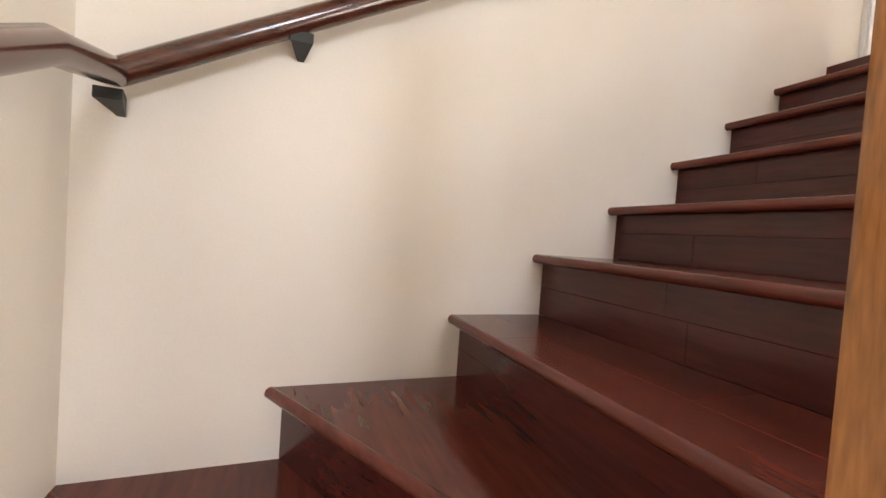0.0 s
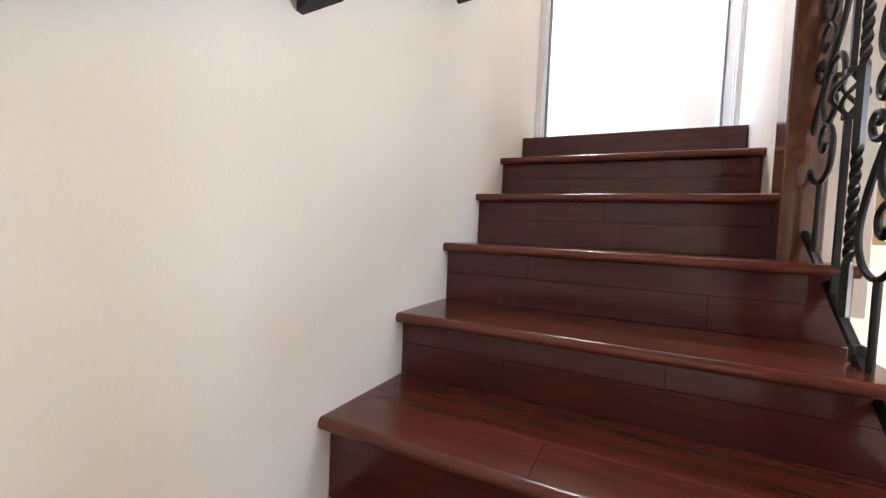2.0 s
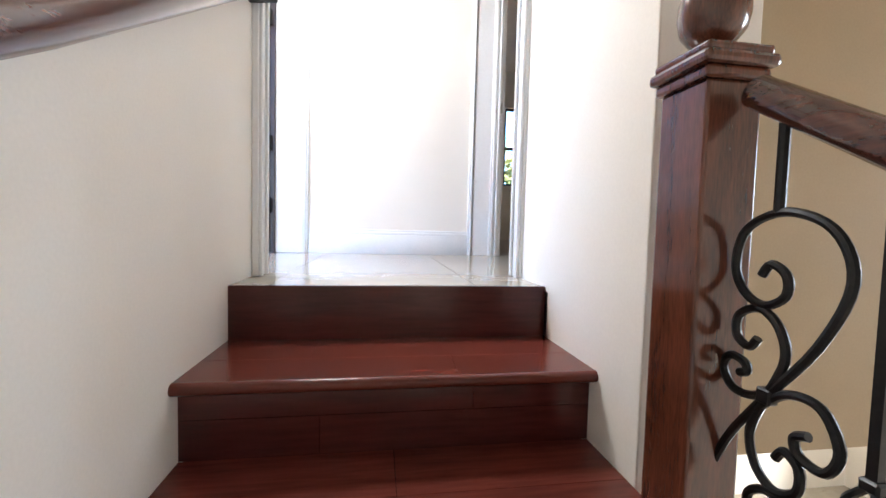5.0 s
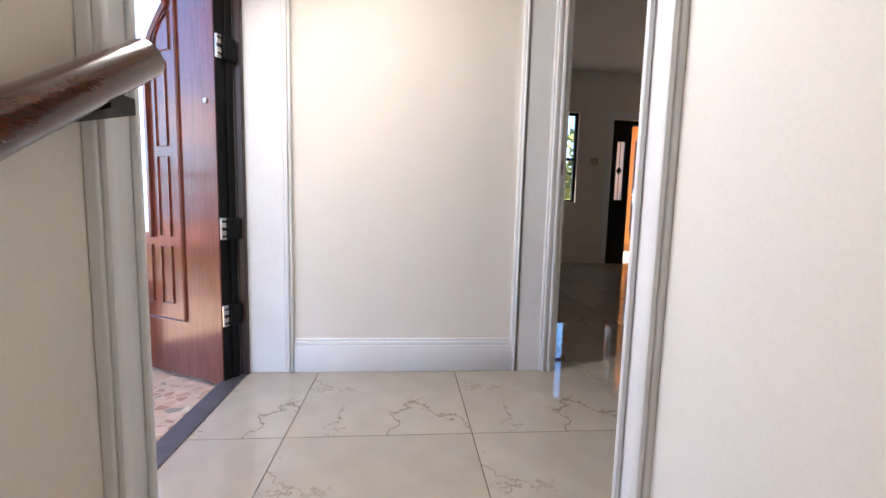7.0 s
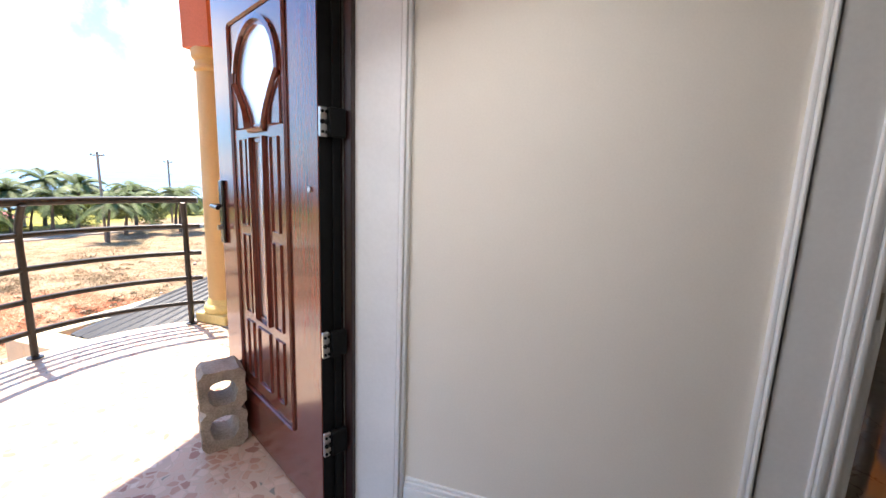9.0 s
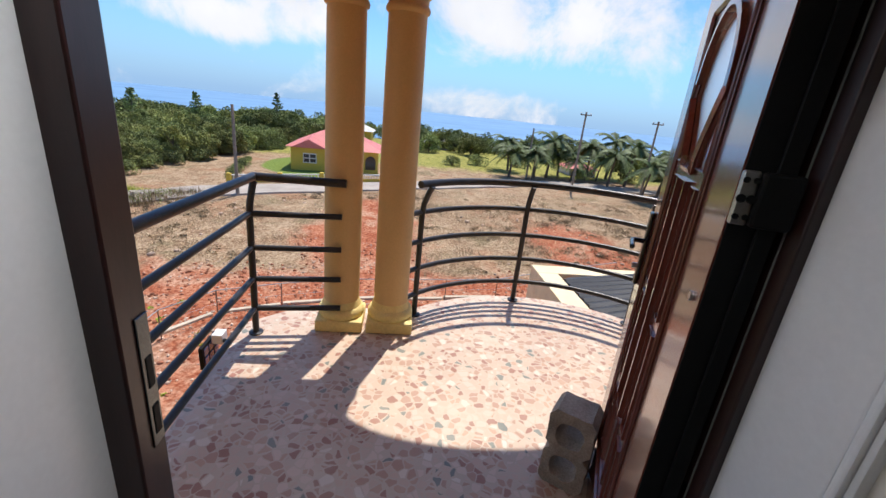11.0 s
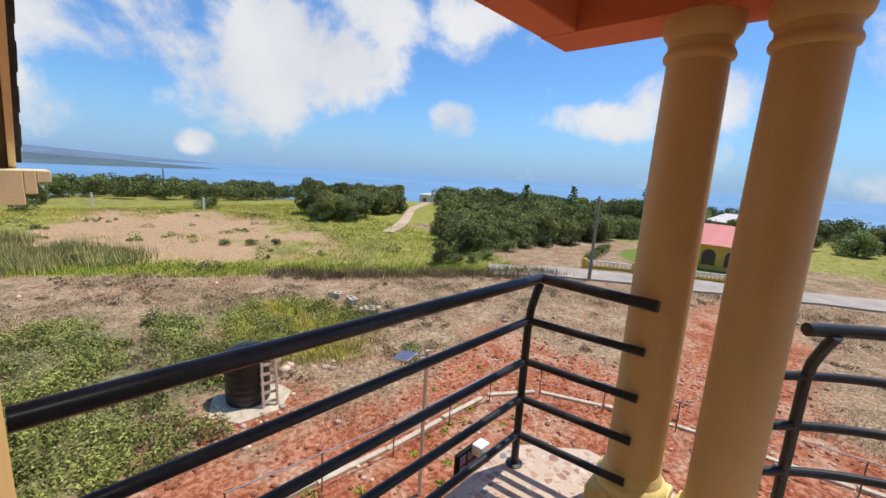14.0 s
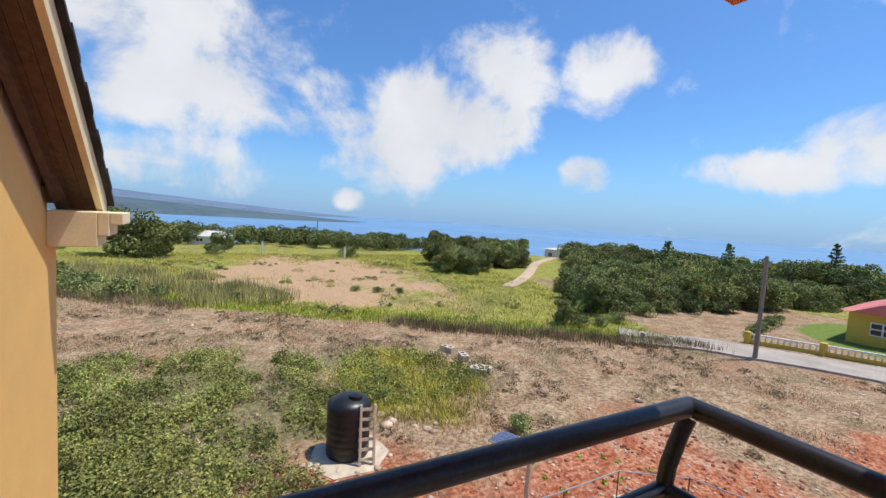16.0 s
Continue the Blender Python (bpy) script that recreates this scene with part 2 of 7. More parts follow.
def tile_material():
    m = material("polished_porcelain_tile", (0.44, 0.39, 0.32), 0.025, vary=0.05, scale=1.3, fine=9, bump=0.0, objvary=0.03)
    tree = m.node_tree
    nodes, links, node = links_of(tree)
    bsdf = nodes["Principled BSDF"]
    old = bsdf.inputs["Base Color"].links[0].from_socket
    coord = node("ShaderNodeTexCoord").outputs["Object"]
    shift = node("ShaderNodeTexNoise", ins={"Vector": coord, "Scale": 3.2, "Detail": 6.0, "Roughness": 0.65})
    bent = node("ShaderNodeVectorMath", operation="MULTIPLY_ADD", ins={0: shift.outputs["Color"], 1: (0.5, 0.5, 0.0), 2: coord})
    cells = node("ShaderNodeTexVoronoi", ins={"Vector": bent.outputs[0], "Scale": 2.3})
    cells.feature = "DISTANCE_TO_EDGE"
    vein = node("ShaderNodeMapRange", ins={0: cells.outputs["Distance"], 1: 0.0, 2: 0.012, 3: 1.0, 4: 0.0})
    gate = node("ShaderNodeTexNoise", ins={"Vector": coord, "Scale": 2.4, "Detail": 2.0})
    gated = node("ShaderNodeMapRange", ins={0: gate.outputs[0], 1: 0.48, 2: 0.58, 3: 0.0, 4: 0.85})
    amount = node("ShaderNodeMath", operation="MULTIPLY", ins={0: vein.outputs[0], 1: gated.outputs[0]})
    mix = node("ShaderNodeMix", dtype="RGBA", ins={0: amount.outputs[0], 6: old, 7: (0.16, 0.12, 0.09, 1)})
    links.new(mix.outputs[2], bsdf.inputs["Base Color"])
    return m


def pebble_material():
    """Terrazzo of broken pink, brown and grey stones in a pale bed."""
    m = bpy.data.materials.new("broken_stone_terrazzo")
    m.use_nodes = True
    nodes, links, node = links_of(m.node_tree)
    bsdf = nodes["Principled BSDF"]
    coord = node("ShaderNodeTexCoord").outputs["Object"]
    wob = node("ShaderNodeTexNoise", ins={"Vector": coord, "Scale": 14.0, "Detail": 2.0})
    bent = node("ShaderNodeVectorMath", operation="MULTIPLY_ADD", ins={0: wob.outputs["Color"], 1: (0.035, 0.035, 0.0), 2: coord})
    cut = node("ShaderNodeVectorMath", operation="MULTIPLY", ins={0: bent.outputs[0], 1: (1, 1, 0)})
    edge = node("ShaderNodeTexVoronoi", ins={"Vector": cut.outputs[0], "Scale": 24.0, "Randomness": 1.0})
    edge.feature = "DISTANCE_TO_EDGE"
    cell = node("ShaderNodeTexVoronoi", ins={"Vector": cut.outputs[0], "Scale": 24.0, "Randomness": 1.0})
    sep = node("ShaderNodeSeparateColor", ins={0: cell.outputs["Color"]})
    ramp = node("ShaderNodeValToRGB", ins={0: sep.outputs[0]})
    r = ramp.color_ramp
    r.interpolation = "CONSTANT"
    stops = [(0.0, (0.44, 0.26, 0.18)), (0.2, (0.56, 0.40, 0.30)), (0.45, (0.34, 0.16, 0.11)), (0.6, (0.62, 0.47, 0.37)), (0.8, (0.50, 0.31, 0.21)), (0.9, (0.19, 0.20, 0.17)), (0.95, (0.66, 0.56, 0.46))]
    r.elements[0].color = (*stops[0][1], 1)
    r.elements[1].position, r.elements[1].color = stops[1][0], (*stops[1][1], 1)
    for at, c in stops[2:]:
        e = r.elements.new(at)
        e.color = (*c, 1)
    size = node("ShaderNodeMapRange", ins={0: sep.outputs[1], 3: 0.03, 4: 0.13})
    grow = node("ShaderNodeMath", operation="SUBTRACT", ins={0: edge.outputs["Distance"], 1: size.outputs[0]})
    stone = node("ShaderNodeMapRange", ins={0: grow.outputs[0], 1: 0.0, 2: 0.03, 3: 0.0, 4: 1.0})
    dust = node("ShaderNodeTexNoise", ins={"Vector": coord, "Scale": 3.0, "Detail": 6.0})
    bed = node("ShaderNodeMix", dtype="RGBA", ins={0: dust.outputs[0], 6: (0.46, 0.35, 0.26, 1), 7: (0.62, 0.49, 0.37, 1)})
    mix = node("ShaderNodeMix", dtype="RGBA", ins={0: stone.outputs[0], 6: bed.outputs[2], 7: ramp.outputs[0]})
    worn = node("ShaderNodeMapRange", ins={0: dust.outputs[0], 1: 0.4, 2: 0.75, 3: 0.0, 4: 0.28})
    mix2 = node("ShaderNodeMix", dtype="RGBA", ins={0: worn.outputs[0], 6: mix.outputs[2], 7: (0.70, 0.58, 0.43, 1)})
    links.new(mix2.outputs[2], bsdf.inputs["Base Color"])
    bsdf.inputs["Roughness"].default_value = 0.42
    b = node("ShaderNodeBump", ins={"Strength": 0.25, "Distance": 0.004, "Height": stone.outputs[0]})
    links.new(b.outputs[0], bsdf.inputs["Normal"])
    return m


TILE = tile_material()
TERRAZZO = pebble_material()


# ---------------------------------------------------------------- mesh helpers
def box(bm, x0, x1, y0, y1, z0, z1, bevel=0.0, seg=2):
    made = bmesh.ops.create_cube(bm, size=1.0)["verts"]
    for v in made:
        v.co = Vector(((x0 + x1) / 2 + v.co.x * (x1 - x0), (y0 + y1) / 2 + v.co.y * (y1 - y0), (z0 + z1) / 2 + v.co.z * (z1 - z0)))
    if bevel:
        edges = list({e for v in made for e in v.link_edges})
        bmesh.ops.bevel(bm, geom=edges, offset=bevel, segments=seg, affect="EDGES", profile=0.5)


def tube(bm, points, radius, sides=10, caps=True, squash=None, radii=None):
    """A round bar along the points."""
    pts = [Vector(p) for p in points]
    rings = []
    ref = None
    for i, p in enumerate(pts):
        d = (pts[min(i + 1, len(pts) - 1)] - pts[max(i - 1, 0)]).normalized()
        if ref is None:
            ref = d.orthogonal().normalized() if abs(d.z) > 0.95 else d.cross(Vector((0, 0, 1))).normalized()
        ref = (ref - d * ref.dot(d)).normalized()
        other = d.cross(ref)
        r = radii[i] if radii else radius
        ring = []
        for k in range(sides):
            a = 2 * math.pi * k / sides
            ring.append(bm.verts.new(p + ref * math.cos(a) * r + other * math.sin(a) * r * (squash or 1)))
        rings.append(ring)
    for a, b in zip(rings, rings[1:]):
        for k in range(sides):
            bm.faces.new((a[k], a[(k + 1) % sides], b[(k + 1) % sides], b[k]))
    if caps:
        bm.faces.new(rings[0][::-1])
        bm.faces.new(rings[-1])


def lathe(bm, profile, sides=32, centre=(0, 0, 0)):
    rings = []
    for r, z in profile:
        rings.append([bm.verts.new((centre[0] + r * math.cos(2 * math.pi * k / sides), centre[1] + r * math.sin(2 * math.pi * k / sides), centre[2] + z)) for k in range(sides)])
    for a, b in zip(rings, rings[1:]):
        for k in range(sides):
            bm.faces.new((a[k], a[(k + 1) % sides], b[(k + 1) % sides], b[k]))
    bm.faces.new(rings[0][::-1])
    bm.faces.new(rings[-1])


def prism(bm, outline, z0, z1):
    low = [bm.verts.new((x, y, z0)) for x, y in outline]
    high = [bm.verts.new((x, y, z1)) for x, y in outline]
    n = len(outline)
    bm.faces.new(low[::-1])
    bm.faces.new(high)
    for i in range(n):
        bm.faces.new((low[i], low[(i + 1) % n], high[(i + 1) % n], high[i]))


def mesh_object(name, bm, mat, smooth=False):
    bmesh.ops.recalc_face_normals(bm, faces=bm.faces)
    data = bpy.data.meshes.new(name)
    bm.to_mesh(data)
    bm.free()
    data.materials.append(mat)
    if smooth:
        for f in data.polygons:
            f.use_smooth = True
        data.set_sharp_from_angle(angle=radians(38))
    return new(name, data)


def part(name, bm, mat, parent, label="", smooth=False):
    ob = mesh_object(name, bm, mat, smooth)
    ob.parent = parent
    if label:
        tagged(ob, label)
    return ob


def thing(name, label, category, m=None, group=""):
    ob = new(name)
    ob.empty_display_size = 0.2
    if m is not None:
        ob.matrix_world = m
    return tagged(ob, label, category, group)


def structure(name, mat, boxes, label, bevel=0.0, smooth=False):
    bm = bmesh.new()
    for b in boxes:
        box(bm, *b, bevel)
    return tagged(mesh_object(name, bm, mat, smooth), label, kind="structure", category=name.split("_")[0])


# ---------------------------------------------------------------- house shell
FZ = 2.75            # ceiling
LOW = -3.0           # lower floor
structure("wall_west", PAINT, [(-0.22, 0.0, -2.95, 0.32, -3.3, FZ), (-0.22, 0.0, 0.32, 1.45, 2.12, FZ), (-0.22, 1.19, 1.45, 1.66, -0.02, FZ),
                               (0.96, 1.19, -0.50, 0.32, -0.7, FZ), (0.96, 1.19, 0.32, 1.45, 2.12, FZ), (1.0, 1.19, 1.66, 5.4, -0.02, FZ)],
          "cream painted plaster walls round the stair head", 0.004)
structure("wall_south", PAINT, [(0.0, 6.4, -2.95, -2.65, -3.3, FZ)], "cream painted plaster wall with an unseen opening added for a lamp behind the stair winders")
structure("wall_stairwell", TAN, [(1.19, 6.4, -0.20, -0.02, -0.48, FZ)], "tan painted wall above the stairwell opening", 0.004)
structure("wall_low_north", PAINT, [(-0.3, 2.68, 3.0, 3.2, -3.3, -0.25), (2.68, 3.12, 3.0, 3.2, -0.9, -0.25), (3.12, 3.42, 3.0, 3.2, -3.3, -0.25),
                                    (3.42, 3.88, 3.0, 3.2, -1.30, -0.25), (3.42, 3.88, 3.0, 3.2, -3.3, -2.2), (3.88, 6.4, 3.0, 3.2, -3.3, -0.25)],
          "pale painted wall of the lower room with a window")
# the opening at y -2.1 to -0.7 is unseen, added for the stairwell lamp
structure("wall_east", PAINT, [(6.4, 6.6, -2.95, -2.1, -3.3, FZ), (6.4, 6.6, -2.1, -0.7, -3.3, -0.15), (6.4, 6.6, -2.1, -0.7, 1.25, FZ), (6.4, 6.6, -0.7, 5.6, -3.3, FZ)], "cream painted plaster wall with an unseen opening added for a lamp")
structure("wall_north", PAINT, [(1.19, 2.45, 5.40, 5.58, -0.02, FZ), (2.45, 2.95, 5.40, 5.58, -0.02, 0.90), (2.45, 2.95, 5.40, 5.58, 2.18, FZ),
                                (2.95, 3.44, 5.40, 5.58, -0.02, FZ), (3.44, 4.62, 5.40, 5.58, 2.12, FZ), (4.62, 4.95, 5.40, 5.58, -0.02, FZ),
                                (4.95, 5.62, 5.40, 5.58, -0.02, 0.90), (4.95, 5.62, 5.40, 5.58, 2.18, FZ), (5.62, 6.4, 5.40, 5.58, -0.02, FZ)],
          "cream painted plaster wall with an unseen opening added for a lamp with a door and two windows")
structure("ceiling", CEIL, [(-0.3, 6.6, -2.95, 5.6, FZ, FZ + 0.15)], "plain white ceiling")
structure("slab", CEIL, [(-0.25, 0.96, 0.02, 1.45, -0.27, -0.014), (0.96, 6.4, -0.02, 5.58, -0.27, -0.014)], "concrete floor slab")
structure("floor_low", TILE, [(-0.3, 6.4, -2.65, 3.0, LOW - 0.1, LOW)], "polished tiles of the lower room")

# floor tiles of the upper hall and room
floor = tagged(new("floor"), "polished beige porcelain tiles with dark veins", "floor", kind="structure")


def floor_tiles():
    pitch, joint = 0.638, 0.003
    bm = bmesh.new()
    h = (pitch - joint) / 2
    box(bm, -h, h, -h, h, -0.012, 0.0)
    shared = None
    for i in range(-1, 11):
        for j in range(-1, 9):
            x0, y0 = 0.10 + i * pitch, 0.885 - pitch + j * pitch
            x1, y1 = x0 + pitch - joint, y0 + pitch - joint
            cx0, cx1, cy0, cy1 = max(x0, -0.222), min(x1, 6.4), max(y0, 0.004 if x0 < 0.96 else -0.015), min(y1, 5.58)
            if y0 > 1.45:
                cx0 = max(cx0, 1.19)
            if cx1 - cx0 < 0.02 or cy1 - cy0 < 0.02:
                continue
            whole = (cx0, cx1, cy0, cy1) == (x0, x1, y0, y1)
            if whole and shared:
                ob = new("tile", shared)
                ob.location = ((x0 + x1) / 2, (y0 + y1) / 2, 0)
            else:
                b = bmesh.new()
                mx, my = (cx0 + cx1) / 2, (cy0 + cy1) / 2
                box(b, cx0 - mx, cx1 - mx, cy0 - my, cy1 - my, -0.012, 0.0)
                ob = mesh_object("tile", b, TILE)
                ob.location = (mx, my, 0)
                if whole:
                    shared = ob.data
            ob.parent = floor
    bm.free()


# ---------------------------------------------------------------- stairs
STEPS = [(-0.325, -0.158), (-0.598, -0.345), (-0.867, -0.535), (-1.142, -0.727), (-1.434, -0.907), (-1.715, -1.104)]
stairs = tagged(new("stairs"), "dark mahogany staircase with rounded nosings between cream walls", "stairs", kind="structure")


def nosing_tread(outline, z, lip):
    """A tread of dark boards with a rounded front edge along lip (two points)."""
    bm = bmesh.new()
    prism(bm, outline, z - 0.026, z)
    part("tread", bm, MAHOG, stairs)
    bm = bmesh.new()
    tube(bm, [(*lip[0], z - 0.014), (*lip[1], z - 0.014)], 0.0165, 12, squash=0.95)
    part("nosing", bm, MAHOG, stairs, smooth=True)


def straight_tread(i, y, back, right, z):
    """A straight tread: two courses of boards with staggered end joints behind a rounded nosing."""
    half = (y + back) / 2 - 0.02
    for y0, y1, cut in ((y, half, 0.62 - 0.17 * (i % 3)), (half + 0.0008, back, 0.26 + 0.21 * (i % 3))):
        for x0, x1 in ((0.0, cut - 0.0004), (cut + 0.0004, right)):
            bm = bmesh.new()
            box(bm, x0, x1, y0, y1, z - 0.026, z, 0.0006, 1)
            part("tread_board", bm, MAHOG, stairs)
    bm = bmesh.new()
    tube(bm, [(0.0, y, z - 0.014), (right, y, z - 0.014)], 0.0155, 12, squash=0.95)
    part("nosing", bm, MAHOG, stairs, smooth=True)


def build_stairs():
    right = 1.04
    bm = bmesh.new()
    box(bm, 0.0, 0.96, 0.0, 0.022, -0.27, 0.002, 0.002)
    part("riser", bm, MAHOG_SHADED, stairs)
    back = 0.0
    for i, (y, z) in enumerate(STEPS):
        r = 0.96 if i < 2 else right
        straight_tread(i, y, back + 0.001, r, z)
        low = STEPS[i + 1][1] if i + 1 < len(STEPS) else z - 0.193
        face = y + 0.026
        mid = low + 0.092
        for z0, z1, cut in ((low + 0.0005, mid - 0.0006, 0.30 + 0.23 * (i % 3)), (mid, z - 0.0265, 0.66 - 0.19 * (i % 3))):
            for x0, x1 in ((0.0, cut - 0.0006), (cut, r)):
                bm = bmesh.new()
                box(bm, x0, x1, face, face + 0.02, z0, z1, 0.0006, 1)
                part("riser_board", bm, MAHOG_SHADED, stairs)
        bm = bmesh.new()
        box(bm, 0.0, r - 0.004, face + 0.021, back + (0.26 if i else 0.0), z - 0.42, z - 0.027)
        part("step_core", bm, MAHOG_SHADED, stairs)
        back = face
    # winders round the lower newel
    z1, z0 = -1.294, -1.488
    nosing_tread([(0.0, -2.215), (0.99, -1.70), (0.99, back), (0.0, back)], z1, ((0.0, -2.215), (0.99, -1.70)))
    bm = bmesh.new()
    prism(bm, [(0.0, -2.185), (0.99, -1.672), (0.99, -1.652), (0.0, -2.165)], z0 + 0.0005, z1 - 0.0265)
    part("riser", bm, MAHOG_SHADED, stairs)
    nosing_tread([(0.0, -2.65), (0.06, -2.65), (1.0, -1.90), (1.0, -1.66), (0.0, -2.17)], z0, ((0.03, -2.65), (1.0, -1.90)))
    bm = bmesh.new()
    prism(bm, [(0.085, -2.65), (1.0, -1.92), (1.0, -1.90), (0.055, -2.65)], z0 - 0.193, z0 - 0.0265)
    part("riser", bm, MAHOG_SHADED, stairs)
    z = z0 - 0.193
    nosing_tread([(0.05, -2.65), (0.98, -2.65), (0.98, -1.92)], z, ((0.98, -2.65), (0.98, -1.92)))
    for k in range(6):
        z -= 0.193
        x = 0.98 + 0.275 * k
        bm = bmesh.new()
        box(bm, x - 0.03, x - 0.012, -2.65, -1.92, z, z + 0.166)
        part("riser", bm, MAHOG_SHADED, stairs)
        nosing_tread([(x - 0.03, -2.65), (x + 0.275, -2.65), (x + 0.275, -1.92), (x - 0.03, -1.92)], z, ((x + 0.275, -2.65), (x + 0.275, -1.92)))


def rail_z(y):
    return 0.127 + 0.582 * (y + 1.25) - 0.03 * math.exp(-((y + 0.95) / 0.7) ** 2) + 0.031 * max(0.0, -0.8 - y)


def handrail_section(bm, points, w=0.027, h=0.030, sides=16):
    tube(bm, points, w, sides, squash=h / w)


def build_handrail():
    rail = thing("handrail", "varnished dark wood handrail on black wall brackets", "handrail", pose(0.07, -1.1, 0))
    bm = bmesh.new()
    pts = [(0.0, y + 1.1, rail_z(y)) for y in np.linspace(-2.55, 0.275, 12)]
    handrail_section(bm, pts)
    part("rail", bm, RAILWOOD, rail, smooth=True)
    bm = bmesh.new()
    pts = [(0.0, -1.45, rail_z(-2.55)), (0.26, -1.452, rail_z(-2.55) - 0.048), (1.6, -1.452, rail_z(-2.55) - 0.66)]
    handrail_section(bm, pts)
    part("rail", bm, RAILWOOD, rail, smooth=True)
    for y in (-2.56, -2.19, -1.53, -0.85, 0.195):
        bm = bmesh.new()
        z = rail_z(y) - 0.030
        prism(bm, [(-0.07, -0.008), (-0.07, 0.008), (0.012, 0.026), (0.012, -0.026)], -0.042, 0.0)
        for v in bm.verts:
            if v.co.x > 0 and v.co.z < -0.01:
                v.co.z += 0.018
            v.co += Vector((0, y + 1.1, z))
        part("bracket", bm, BRACKET, rail)


def newel(x, y, z0, z1, wood, label):
    post = thing("newel_post", label, "newel post", pose(x, y, z0))
    h = z1 - z0
    bm = bmesh.new()
    box(bm, -0.050, 0.050, -0.055, 0.055, 0, h, 0.005)
    part("shaft", bm, wood, post)
    bm = bmesh.new()
    box(bm, -0.058, 0.058, -0.063, 0.063, h, h + 0.020, 0.006)
    box(bm, -0.067, 0.067, -0.072, 0.072, h + 0.020, h + 0.042, 0.008)
    box(bm, -0.060, 0.060, -0.065, 0.065, h + 0.042, h + 0.056, 0.005)
    part("cap", bm, wood, post)
    bm = bmesh.new()
    lathe(bm, [(0.024, h + 0.054), (0.028, h + 0.060), (0.022, h + 0.068), (0.036, h + 0.078), (0.050, h + 0.097), (0.055, h + 0.123), (0.054, h + 0.148), (0.045, h + 0.174), (0.029, h + 0.190), (0.006, h + 0.196)], 28)
    part("ball", bm, wood, post, smooth=True)
    return post


def smooth_curve(points, per=5):
    """A Catmull-Rom curve through the points."""
    pts = [points[0], *points, points[-1]]
    out = []
    for a, b, c, d in zip(pts, pts[1:], pts[2:], pts[3:]):
        for k in range(per):
            t = k / per
            out.append(tuple(0.5 * (2 * q + (r - p) * t + (2 * p - 5 * q + 4 * r - s) * t * t + (3 * q - p - 3 * r + s) * t ** 3) for p, q, r, s in zip(a, b, c, d)))
    return out + [points[-1]]


def scroll_curves():
    """One wrought scroll in its own plane, about its crossing: u down the rail, v up."""
    loop = [(0, 0), (0.065, 0.09), (0.10, 0.18), (0.075, 0.245), (0.01, 0.27), (-0.05, 0.245), (-0.066, 0.19), (-0.05, 0.15), (-0.015, 0.132), (0.018, 0.15), (0.018, 0.18), (-0.006, 0.194), (-0.02, 0.176)]
    curl = [(0, 0), (0.024, 0.06), (0.012, 0.105), (-0.02, 0.126), (-0.054, 0.110), (-0.056, 0.078), (-0.034, 0.064), (-0.020, 0.080)]
    side = [(-0.01, -0.02), (0.03, 0.014), (0.075, 0.014), (0.100, -0.03), (0.085, -0.066), (0.052, -0.062), (0.044, -0.040), (0.062, -0.030)]
    turned = [[(-0.95 * u, -1.04 * v) for u, v in c] for c in (loop, curl)]
    back = [(-0.78 * u, -0.62 * v) for u, v in side]
    return [smooth_curve(c) for c in (loop, curl, side, *turned, back)]


